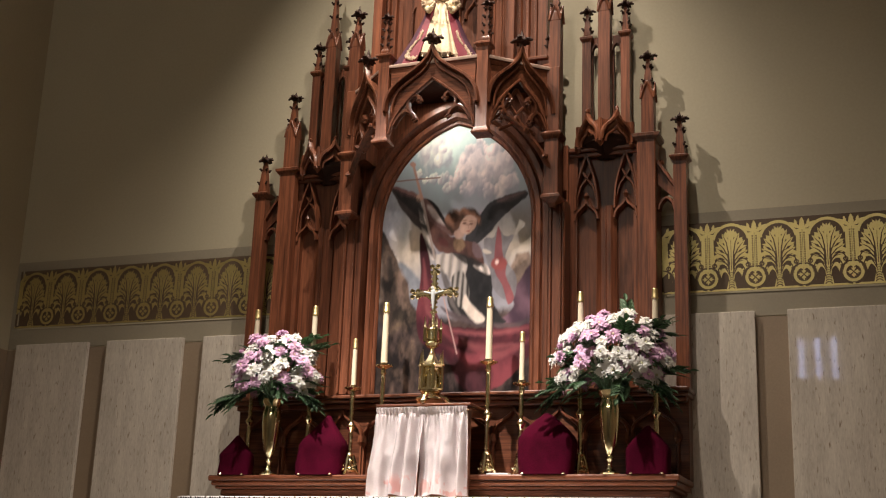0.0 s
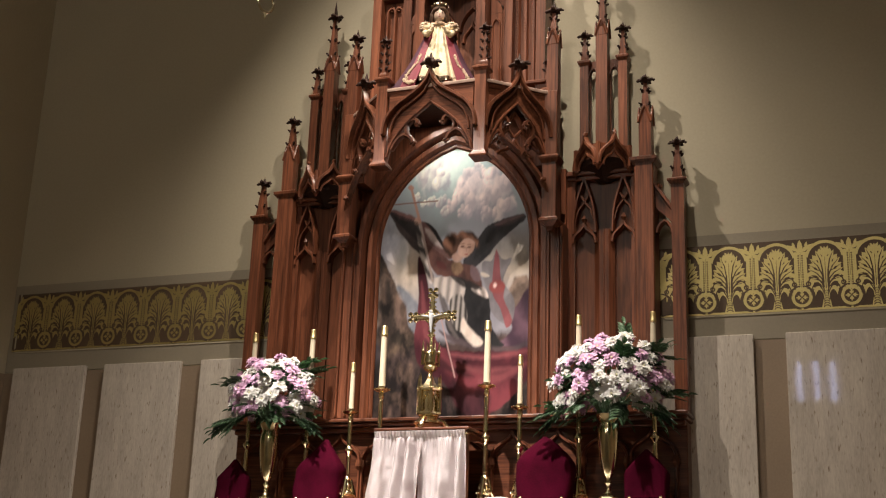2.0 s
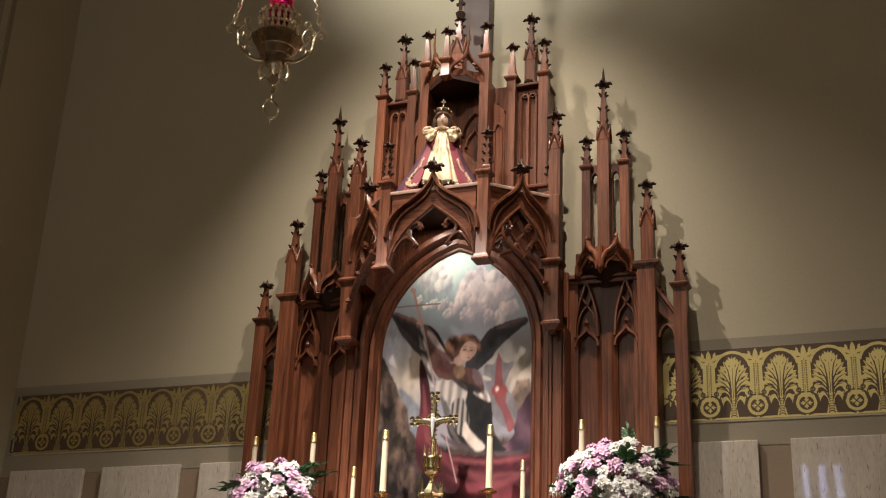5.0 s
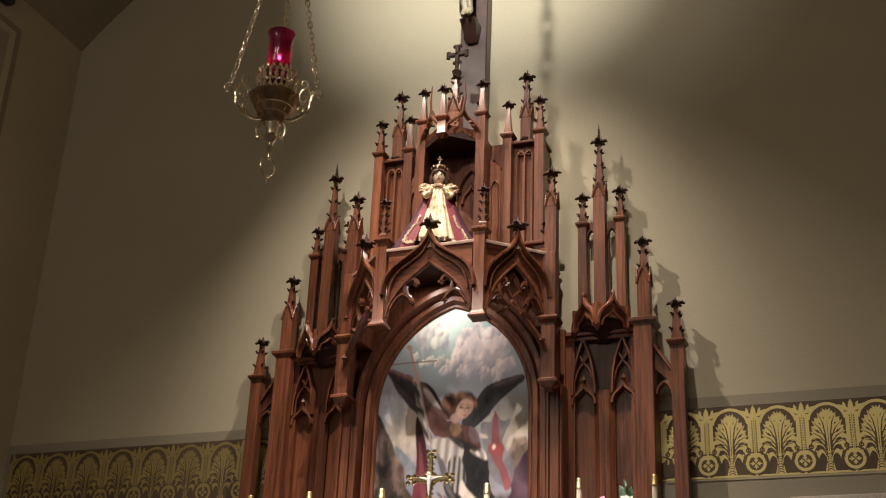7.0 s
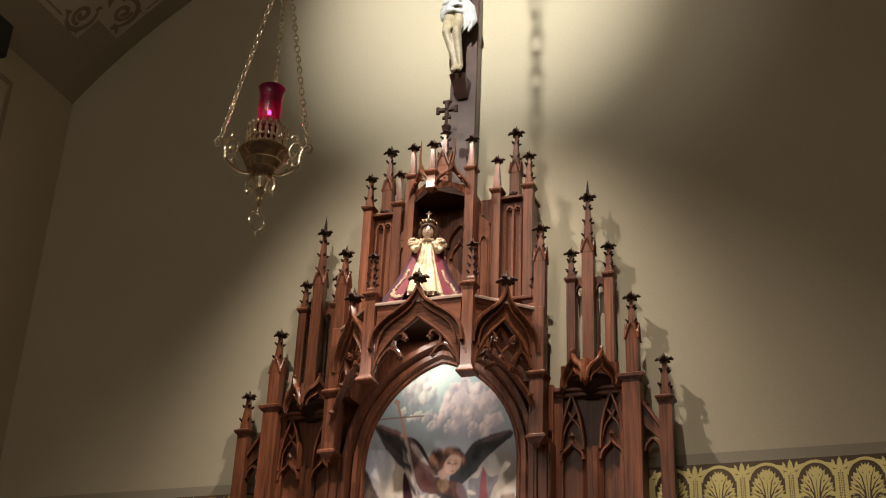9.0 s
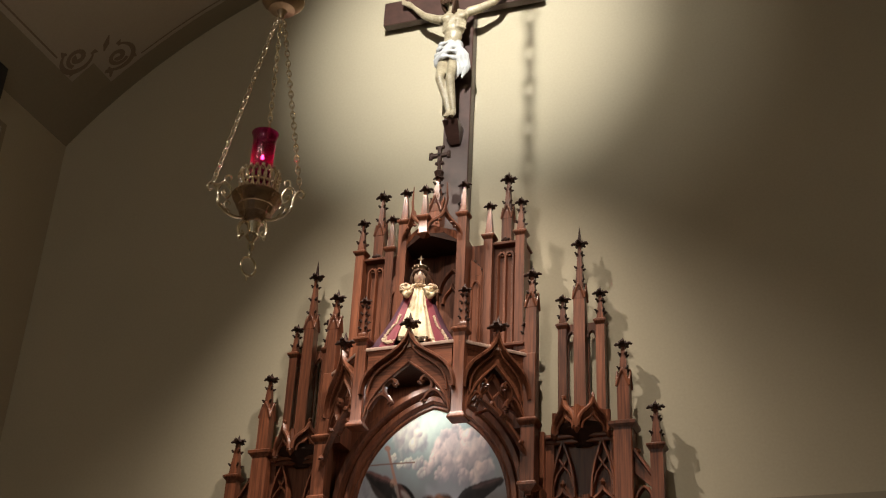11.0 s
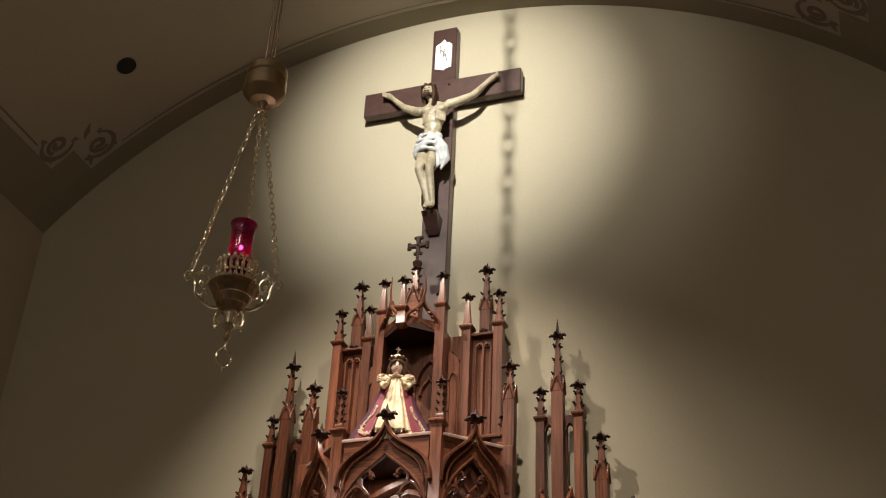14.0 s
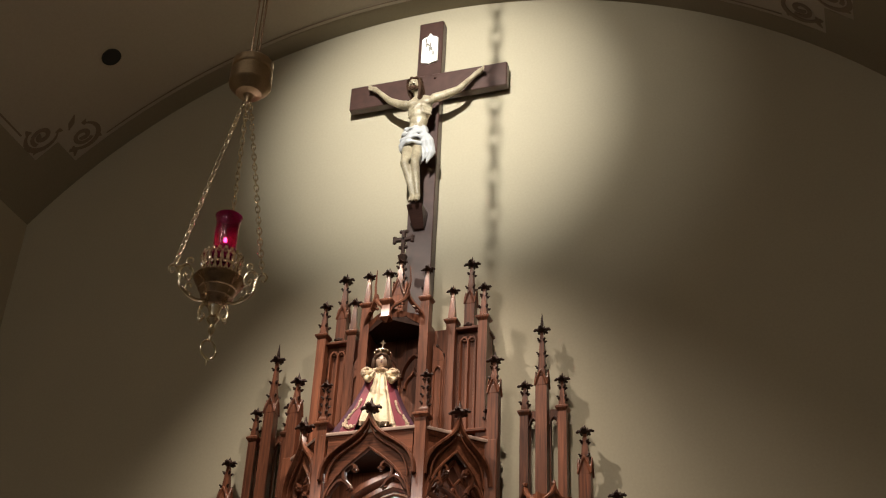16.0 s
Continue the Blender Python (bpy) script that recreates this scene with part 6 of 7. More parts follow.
for q in (-1, 1):
    blob(bm, S + Vector((q * 0.016, -0.0555, 0.572)), (0.0062, 0.0028, 0.0030), 6)
    blob(bm, S + Vector((q * 0.017, -0.0545, 0.582)), (0.0085, 0.0028, 0.0014), 6)
blob(bm, S + Vector((0, -0.0575, 0.562)), (0.0048, 0.0048, 0.010), 3, sub=2)
blob(bm, S + Vector((0, -0.0545, 0.543)), (0.0085, 0.0030, 0.0026), 1)
for k in range(22):
    a = radians(-30 + 240 * k / 21)
    c_, s_ = math.cos(a), math.sin(a)
    drop = 0.10 if -0.6 < s_ else 0.085
    tube(bm, [S + Vector((0.036 * c_, -0.006 + 0.036 * s_, 0.612)), S + Vector((0.050 * c_, -0.004 + 0.048 * s_, 0.575)), S + Vector((0.054 * c_, 0.0 + 0.050 * s_, 0.535)), S + Vector((0.050 * c_ * (1 + 0.1 * (k % 2)), 0.004 + 0.046 * s_, 0.605 - drop))], [0.010, 0.013, 0.013, 0.006], 6, 6)
# a parting of locks over the brow
for sgn in (-1, 1):
    for k in range(5):
        x1, x2 = sgn * (0.006 + 0.006 * k), sgn * (0.026 + 0.005 * k)
        tube(bm, [S + Vector((sgn * (0.004 + 0.004 * k), -0.047 + 0.001 * k, 0.612)), S + Vector((x1 + sgn * 0.006, -0.055 + 0.002 * k, 0.600 - 0.001 * k)), S + Vector((x2, -0.047 + 0.004 * k, 0.588 - 0.005 * k)), S + Vector((sgn * 0.047, -0.028 + 0.004 * k, 0.560 - 0.008 * k))], [0.007, 0.008, 0.007, 0.005], 6, 6)
lathe(bm, [(0.042, 0.602), (0.046, 0.606), (0.046, 0.617), (0.043, 0.621), (0.052, 0.640), (0.046, 0.654), (0.018, 0.668), (0.008, 0.674), (0.008, 0.69), (0.001, 0.70)], SX, SY, SZ, 18, 5)
for k in range(8):
    a = k * math.tau / 8
    blob(bm, S + Vector((0.050 * math.cos(a), 0.050 * math.sin(a), 0.640)), (0.009, 0.009, 0.014), 5)
box(bm, SX - 0.004, SX + 0.004, SY - 0.004, SY + 0.004, SZ + 0.69, SZ + 0.735, 0, 5)
box(bm, SX - 0.016, SX + 0.016, SY - 0.004, SY + 0.004, SZ + 0.708, SZ + 0.717, 0, 5)
TURN = Matrix.Rotation(radians(19), 3, "Z")
for v in bm.verts:
    v.co = S + TURN @ (v.co - S)
    v.co.z = SZ + (v.co.z - SZ) * 0.955
statue = part("crowned_statue", bm, [GOWN, CAPE, CAPE_D, FACE, LACE, BRASS_BOWL, HAIR], smooth=50)
tagged(statue, "small crowned statue in cream gown and burgundy cape", "statue")

# ---- altar: gradine shelf, mensa and cloth ----
shelf = thing("altar_shelf", (0, -0.25, 1.0), "dark oak gradine shelf behind the altar table", "shelf")
for n, (half, d, z0, z1) in enumerate(((1.400, 0.470, 2.218, 2.249), (1.385, 0.455, 2.190, 2.218), (1.365, 0.438, 2.172, 2.190), (1.340, 0.415, 2.135, 2.172))):
    bm = bmesh.new()
    box(bm, -half, half, -d, -0.032, z0, z1 - 0.0006, 0.007)
    part(("shelf_top", "upper_moulding", "middle_moulding", "lower_moulding")[n], bm, OAK_H, shelf)
bm = bmesh.new()
box(bm, -1.30, 1.30, -0.40, -0.035, 1.0, 2.1345, 0.004)
part("body", bm, OAK_H, shelf)
mensa = thing("altar_table", (0, -0.60, 1.0), "oak altar table under a white linen cloth", "altar")
bm = bmesh.new()
box(bm, -1.36, 1.36, -0.70, -0.42, 1.0, 2.07, 0.01)
part("body", bm, OAK_H, mensa)
cloth = thing("altar_cloth", (0, -0.6, 2.07), "white linen altar cloth with dark woven lace edge", "altar cloth")
bm = bmesh.new()
box(bm, -1.42, 1.42, -0.735, -0.475, 2.085, 2.103, 0.005)
box(bm, -1.421, 1.421, -0.739, -0.734, 1.90, 2.100, 0.001)
part("linen", bm, LINEN, cloth)
bm = bmesh.new()
for k in range(180):
    x = -1.41 + 2.82 * k / 179
    blob(bm, (x, -0.741, 2.088 + 0.004 * (k % 2)), (0.007, 0.004, 0.006 + 0.003 * (k % 3)))
tagged(part("lace_edge", bm, BLACK, cloth, "dark lace edging"), kind="stuff")

# ---- tabernacle with its veil ----
tab = thing("tabernacle", (0, -0.50, 2.10), "oak tabernacle behind a white satin curtain", "tabernacle")
bm = bmesh.new()
box(bm, -0.255, 0.255, -0.545, -0.472, 2.104, 2.600, 0.004)
part("body", bm, OAK, tab)
bm = bmesh.new()
box(bm, -0.285, 0.285, -0.575, -0.20, 2.612, 2.628, 0.004)
box(bm, -0.265, 0.265, -0.552, -0.20, 2.600, 2.612, 0.003)
part("top", bm, OAK_H, tab)
bm = bmesh.new()
tube(bm, [(-0.272, -0.556, 2.592), (0.272, -0.556, 2.592)], 0.006, 10)
part("curtain_rod", bm, BRASS, tab)


def drape(u0, u1, seed):
    """One half of the curtain: gathered on the rod, swinging out into folds below."""
    r = random.Random(seed)
    bm = bmesh.new()
    ph = [r.uniform(0, 6.28) for _ in range(4)]
    nu, nz = 110, 40
    rows_ = []
    for j in range(nz + 1):
        s = j / nz
        z = 2.602 - 0.482 * s
        row = []
        for i in range(nu + 1):
            u = i / nu
            w = u0 + (u1 - u0) * u
            spread = 1.0 + 0.11 * s ** 1.2
            amp = 0.002 if s < 0.06 else 0.008 + 0.036 * min(1, s * 1.3)
            f1 = math.sin(u * 15 + 2.6 * math.sin(u * 5 + seed) + ph[0] + 1.1 * s + 1.2 * noise.noise((u * 2.3, s * 1.5, seed))) * amp
            f2 = math.sin(u * 31 + ph[1] - 1.9 * s) * amp * 0.42 * (0.6 + 0.4 * noise.noise((u * 4, seed, s * 2)))
            gather = math.sin(u * 90 + ph[2]) * 0.0065 * max(0, 1 - s * 3.2) + (0.010 if j < 2 else -0.004 if j == 2 else 0)
            wr = noise.noise((u * 5 + seed, s * 4, 0.3)) * 0.018 * s + noise.noise((u * 13 + seed, s * 9, 1.3)) * 0.006
            dz = 0.006 * math.sin(u * 9 + ph[3]) * s
            row.append((w * spread + f2 * 0.4, -0.580 - 0.040 * s - f1 - f2 - gather - wr, z + dz + (0.006 if j == 0 else 0)))
        rows_.append(row)
    vs = [[bm.verts.new(p) for p in row] for row in rows_]
    for a, b in zip(vs, vs[1:]):
        for i in range(nu):
            bm.faces.new((a[i], a[i + 1], b[i + 1], b[i]))
    bmesh.ops.solidify(bm, geom=bm.faces[:], thickness=0.0015)
    return bm


part("curtain", drape(-0.268, 0.014, 3), SATIN, tab, "white satin curtain half", smooth=70)
part("curtain", drape(-0.006, 0.268, 8), SATIN, tab, "white satin curtain half", smooth=70)
# ---- brass altar cross ----
cross = thing("altar_cross", (0, -0.46, 2.628), "ornate polished brass standing cross on the tabernacle", "altar cross")
AX, AY, AZ = 0.0, -0.46, 2.628
bm = bmesh.new()
lathe(bm, [(0.075, 0.030), (0.085, 0.036), (0.083, 0.046), (0.060, 0.062), (0.052, 0.075), (0.060, 0.082), (0.060, 0.092)], AX, AY, AZ, 24)
for k in range(3):
    a = radians(-90 + 120 * k)
    tube(bm, [(AX + q * math.cos(a), AY + q * math.sin(a), AZ + h) for q, h in ((0.05, 0.06), (0.085, 0.045), (0.110, 0.018), (0.125, 0.014))], [0.018, 0.018, 0.015, 0.006], 8)
    blob(bm, (AX + 0.108 * math.cos(a), AY + 0.108 * math.sin(a), AZ + 0.013), (0.017, 0.017, 0.013), sub=2)
part("foot", bm, BRASS, cross)
bm = bmesh.new()
taper(bm, AX, AY, [(0.064, 0.09 + AZ), (0.064, 0.10 + AZ), (0.044, 0.105 + AZ), (0.044, 0.215 + AZ), (0.062, 0.222 + AZ), (0.062, 0.232 + AZ), (0.028, 0.27 + AZ), (0.015, 0.30 + AZ)], 6, turn=0)
gothic = part("gothic_base", bm, BRASS, cross)
for k in range(6):
    bm = bmesh.new()
    a = k * math.tau / 6
    x, y = AX + 0.066 * math.cos(a), AY + 0.066 * math.sin(a)
    taper(bm, x, y, [(0.009, AZ + 0.095), (0.008, AZ + 0.23), (0.013, AZ + 0.235), (0.009, AZ + 0.242), (0.001, AZ + 0.320)], 6)
    part("pinnacle", bm, BRASS, gothic)
    bm = bmesh.new()
    a += math.tau / 12
    x, y = AX + 0.056 * math.cos(a), AY + 0.056 * math.sin(a)
    tube(bm, [(x + dx * -math.sin(a), y + dx * math.cos(a), AZ + h) for dx, h in ((-0.018, 0.11), (-0.018, 0.17), (0, 0.205), (0.018, 0.17), (0.018, 0.11))], 0.0055, 6)
    part("arch", bm, BRASS, gothic)
bm = bmesh.new()
lathe(bm, [(0.014, 0.29), (0.022, 0.30), (0.012, 0.315), (0.011, 0.33), (0.036, 0.345), (0.044, 0.36), (0.034, 0.375), (0.048, 0.382), (0.048, 0.388), (0.038, 0.392), (0.038, 0.436), (0.048, 0.440), (0.046, 0.446), (0.030, 0.455), (0.012, 0.465), (0.010, 0.53), (0.016, 0.54), (0.009, 0.55)], AX, AY, AZ, 16)
for k in range(4):
    a = math.pi / 4 + k * math.pi / 2
    taper(bm, AX + 0.050 * math.cos(a), AY + 0.050 * math.sin(a), [(0.008, AZ + 0.37), (0.007, AZ + 0.45), (0.011, AZ + 0.455), (0.0075, AZ + 0.46), (0.0005, AZ + 0.515)], 6)
part("stem", bm, BRASS, cross)
bm = bmesh.new()
box(bm, AX - 0.012, AX + 0.012, AY - 0.008, AY + 0.008, AZ + 0.53, AZ + 0.80, 0.004)
box(bm, AX - 0.115, AX + 0.115, AY - 0.0075, AY + 0.0075, AZ + 0.648, AZ + 0.672, 0.004)
for dx, dz in ((0.118, 0.66), (-0.118, 0.66), (0, 0.80)):
    for ex, ez in ((0, 0), (0.018, 0.018), (-0.018, 0.018), (0.018, -0.018), (-0.018, -0.018)):
        blob(bm, (AX + dx + ex, AY, AZ + dz + ez), (0.016, 0.012, 0.016))
for ex, ez in ((0.03, 0.03), (-0.03, 0.03), (0.03, -0.03), (-0.03, -0.03)):
    tube(bm, [(AX + ex * 0.3, AY, AZ + 0.66 + ez * 0.3), (AX + ex, AY, AZ + 0.66 + ez)], [0.006, 0.003], 6)
for k in range(10):
    for s in (-1, 1):
        blob(bm, (AX + s * (0.03 + 0.009 * k), AY, AZ + 0.66 + 0.016 * (1 if k % 2 else -1)), (0.008, 0.007, 0.008))
for k in range(9):
    for s in (-1, 1):
        blob(bm, (AX + s * 0.016, AY, AZ + 0.548 + 0.028 * k), (0.008, 0.007, 0.008))
tube(bm, [(AX + 0.042 * math.cos(q), AY, AZ + 0.66 + 0.042 * math.sin(q)) for q in (i * math.tau / 20 for i in range(20))], 0.0055, 6, closed=True)
part("cross", bm, BRASS, cross)
bm = bmesh.new()
limb(bm, [(AX, AY - 0.016, AZ + 0.665), (AX, AY - 0.018, AZ + 0.62), (AX, AY - 0.016, AZ + 0.565)], [0.014, 0.011, 0.005], 8)
for s in (-1, 1):
    limb(bm, [(AX + s * 0.01, AY - 0.014, AZ + 0.655), (AX + s * 0.06, AY - 0.012, AZ + 0.667)], [0.006, 0.004], 6)
blob(bm, (AX - 0.003, AY - 0.02, AZ + 0.685), (0.010, 0.011, 0.012))
part("small_figure", bm, CLOTH_W, cross, "small silver-white figure")


# ---- candlesticks ----
def candlestick(x, y, pan, top, label, group, r=0.019):
    """Brass stick on a three-footed base with drip pan, wax candle and brass follower. pan, top: heights over the shelf."""
    ob = thing("candlestick", (x, y, 2.250), label, "candlestick", group)
    z = 2.250
    bm = bmesh.new()
    for k in range(3):
        a = radians(-90 + 120 * k)
        tube(bm, [(x + q * math.cos(a), y + q * math.sin(a), z + h) for q, h in ((0.018, 0.12), (0.030, 0.075), (0.042, 0.03), (0.055, 0.012))], [0.010, 0.014, 0.012, 0.006], 8)
        blob(bm, (x + 0.056 * math.cos(a), y + 0.056 * math.sin(a), z + 0.009), (0.011, 0.011, 0.009))
        a += math.pi / 3
        tube(bm, [(x + q * math.cos(a), y + q * math.sin(a), z + h) for q, h in ((0.030, 0.02), (0.026, 0.06), (0.018, 0.10))], [0.004, 0.006, 0.004], 6)
    lathe(bm, [(0.036, 0.022), (0.042, 0.030), (0.040, 0.040), (0.030, 0.052), (0.027, 0.075), (0.031, 0.085), (0.024, 0.095), (0.020, 0.112), (0.024, 0.120), (0.016, 0.132)], x, y, z, 16)
    for k in range(12):
        a = k * math.tau / 12
        blob(bm, (x + 0.041 * math.cos(a), y + 0.041 * math.sin(a), z + 0.034), (0.008, 0.008, 0.009), rough=0.25)
        blob(bm, (x + 0.031 * math.cos(a + 0.26), y + 0.031 * math.sin(a + 0.26), z + 0.062), (0.006, 0.006, 0.010), rough=0.25)
    part("base", bm, BRASS, ob)
    bm = bmesh.new()
    mid = 0.13 + (pan - 0.13) * 0.42
    lathe(bm, [(0.012, 0.125), (0.0105, 0.14), *[(0.0128 + 0.0013 * (k % 2), 0.145 + (mid - 0.18) * k / 16) for k in range(17)], (0.0105, mid - 0.03), (0.014, mid - 0.025), (0.026, mid - 0.008), (0.026, mid + 0.004), (0.014, mid + 0.018), (0.0115, mid + 0.03), *[(0.0128 + 0.0015 * (k % 2), mid + 0.035 + (pan - mid - 0.088) * k / 22) for k in range(23)], (0.0105, pan - 0.05), (0.018, pan - 0.035), (0.014, pan - 0.015), (0.010, pan)], x, y, z, 16)
    part("stem", bm, BRASS, ob)
    bm = bmesh.new()
    lathe(bm, [(0.012, pan - 0.012), (0.034, pan - 0.004), (0.046, pan + 0.006), (0.047, pan + 0.010), (0.030, pan + 0.004), (0.022, pan + 0.004), (0.022, pan + 0.025), (0.018, pan + 0.025), (0.018, pan + 0.003)], x, y, z, 20)
    for k in range(12):
        a = k * math.tau / 12
        blob(bm, (x + 0.046 * math.cos(a), y + 0.046 * math.sin(a), z + pan + 0.008), (0.006, 0.006, 0.005))
    part("drip_pan", bm, BRASS, ob)
    bm = bmesh.new()
    lathe(bm, [(r * 0.9, pan + 0.004), (r * 0.92, pan + 0.03), (r * 0.86, (pan + top) / 2), (r * 0.8, top - 0.045)], x, y, z, 16)
    candle = part("candle", bm, WAX, ob, "cream wax candle")
    bm = bmesh.new()
    lathe(bm, [(r * 0.90, top - 0.060), (r * 1.02, top - 0.058), (r * 1.02, top - 0.050), (r * 0.94, top - 0.047), (r * 0.86, top - 0.010), (r * 0.80, top - 0.004), (r * 0.72, top), (r * 0.3, top - 0.004)], x, y, z, 16)
    part("candle_cap", bm, BRASS_CAP, candle, "brass candle follower")
    return ob


for s in (-1, 1):
    candlestick(s * 0.322, -0.40, 0.625, 1.010, "tall brass candlestick with cream candle beside the brass cross", "tall candlesticks", 0.021)
    candlestick(s * 0.516, -0.39, 0.500, 0.803, "shorter brass candlestick with cream candle on the shelf", "short candlesticks", 0.016)
    candlestick(s * 0.832, -0.315, 0.640, 1.035, "tall brass candlestick with cream candle behind the flowers", "tall candlesticks", 0.019)
    candlestick(s * 1.247, -0.285, 0.640, 1.040, "tall brass candlestick with cream candle at the shelf's end", "tall candlesticks", 0.019)


# ---- vases with flowers ----
def flower_mesh(name, petal, seed):
    """A double daisy about a hand's breadth across, facing +z."""
    r = random.Random(seed)
    bm = bmesh.new()
    for ring_, (n, ln, lift, off) in enumerate(((22, 0.056, 0.002, 0), (19, 0.051, 0.012, 0.2), (15, 0.042, 0.021, 0.1), (10, 0.028, 0.029, 0.3))):
        for k in range(n):
            a = off + k * math.tau / n + r.uniform(-0.12, 0.12)
            l = ln * r.uniform(0.72, 1.12)
            c, s = math.cos(a), math.sin(a)
            up = lift + r.uniform(-0.009, 0.011)
            pts = [(0.006, -0.003, 0.004), (0.006, 0.003, 0.004), (l * 0.55, 0.0060, up), (l * 0.90, 0.0052, up * 1.05 - 0.003), (l, 0, up - 0.005), (l * 0.90, -0.0052, up * 1.05 - 0.003), (l * 0.55, -0.0060, up)]
            vs = [bm.verts.new((u * c - v * s, u * s + v * c, h)) for u, v, h in pts]
            m_ = bm.verts.new((l * 0.6 * c, l * 0.6 * s, up - 0.003))
            for i in range(7):
                bm.faces.new((vs[i], vs[(i + 1) % 7], m_))
    blob(bm, (0, 0, 0.022), (0.008, 0.008, 0.007), 1)
    tube(bm, [(0, 0, 0.006), (0, 0, -0.05)], [0.004, 0.003], 5, 2)
    me = bpy.data.meshes.new(name)
    bm.to_mesh(me)
    bm.free()
    for m in (petal, PETAL_C, LEAF):
        me.materials.append(m)
    for p in me.polygons:
        p.use_smooth = True
    return me


def leaf_mesh(name, ln, wd, droop):
    bm = bmesh.new()
    n = 8
    rows_ = []
    for i in range(n + 1):
        s = i / n
        w = wd * math.sin(math.pi * min(1, s * 0.94 + 0.06)) ** 0.8
        z = -droop * s * s
        rows_.append([(s * ln, -w, z + 0.25 * w), (s * ln, 0, z), (s * ln, w, z + 0.25 * w)])
    vs = [[bm.verts.new(p) for p in row] for row in rows_]
    for a, b in zip(vs, vs[1:]):
        for i in range(2):
            bm.faces.new((a[i], b[i], b[i + 1], a[i + 1]))
    bmesh.ops.solidify(bm, geom=bm.faces[:], thickness=0.0012)
    me = bpy.data.meshes.new(name)
    bm.to_mesh(me)
    bm.free()
    me.materials.append(LEAF)
    for p in me.polygons:
        p.use_smooth = True
    return me


def frond_mesh(name, ln, pairs, wd):
    """A bent stem with paired pointed leaflets and one at its tip."""
    bm = bmesh.new()
    stem = [Vector((ln * q, 0, 0.10 * ln * q - 0.30 * ln * q * q)) for q in (i / 8 for i in range(9))]
    tube(bm, stem, [0.0026 - 0.0002 * i for i in range(9)], 5)

    def blade(base, ang, l, w):
        c_, s_ = math.cos(ang), math.sin(ang)
        rows_ = []
        for i in range(6):
            q = i / 5
            hw = w * math.sin(math.pi * min(1, q * 0.92 + 0.08)) ** 0.8
            z = -0.25 * l * q * q
            rows_.append([base + Vector((q * l * c_ - e * hw * s_, q * l * s_ + e * hw * c_, z + 0.3 * hw * abs(e))) for e in (-1, 0, 1)])
        vs = [[bm.verts.new(p) for p in row] for row in rows_]
        for a, b in zip(vs, vs[1:]):
            for i in range(2):
                bm.faces.new((a[i], b[i], b[i + 1], a[i + 1]))
    for k in range(pairs):
        q = 0.22 + 0.70 * k / pairs
        for e in (-1, 1):
            blade(stem[int(q * 8)], e * radians(52 - 20 * q), ln * (0.42 - 0.10 * abs(q - 0.5)), wd)
    blade(stem[-1], 0.0, ln * 0.34, wd)
    bmesh.ops.solidify(bm, geom=bm.faces[:], thickness=0.0010)
    me = bpy.data.meshes.new(name)
    bm.to_mesh(me)
    bm.free()
    me.materials.append(LEAF)
    for p in me.polygons:
        p.use_smooth = True
    return me


FRONDS = [frond_mesh("frond", 0.17, 5, 0.014), frond_mesh("frond", 0.20, 6, 0.016), frond_mesh("frond", 0.14, 4, 0.013)]
BLOOMS = [flower_mesh("white_bloom", PETAL_W, k) for k in range(2)] + [flower_mesh("lilac_bloom", PETAL_P, k + 5) for k in range(2)]
LEAVES = [leaf_mesh("leaf_long", 0.16, 0.027, 0.04), leaf_mesh("leaf_short", 0.12, 0.028, 0.02), leaf_mesh("leaf_slim", 0.17, 0.019, 0.05)]


def aim(at_, way, spin, size=1.0, axis="Z"):
    return Matrix.Translation(at_) @ way.to_track_quat(axis, "Y" if axis == "Z" else "Z").to_matrix().to_4x4() @ Matrix.Rotation(spin, 4, axis) @ Matrix.Scale(size, 4)


def vase(x, y):
    ob = thing("flower_vase", (x, y, 2.250), "tall polished brass vase on the altar shelf", "vase", "brass altar vases")
    bm = bmesh.new()
    lathe(bm, [(0.050, 0.0), (0.052, 0.006), (0.046, 0.014), (0.028, 0.022), (0.020, 0.032), (0.014, 0.05), (0.013, 0.072), (0.021, 0.080), (0.021, 0.088), (0.013, 0.096), (0.014, 0.108), (0.026, 0.125),
               (0.038, 0.16), (0.048, 0.22), (0.054, 0.29), (0.056, 0.34), (0.054, 0.375), (0.047, 0.395), (0.046, 0.405), (0.060, 0.430), (0.066, 0.446), (0.064, 0.448), (0.044, 0.41), (0.044, 0.36)], x, y, 2.250, 32)
    part("vase_body", bm, BRASS, ob, "polished brass", smooth=50)
    return ob


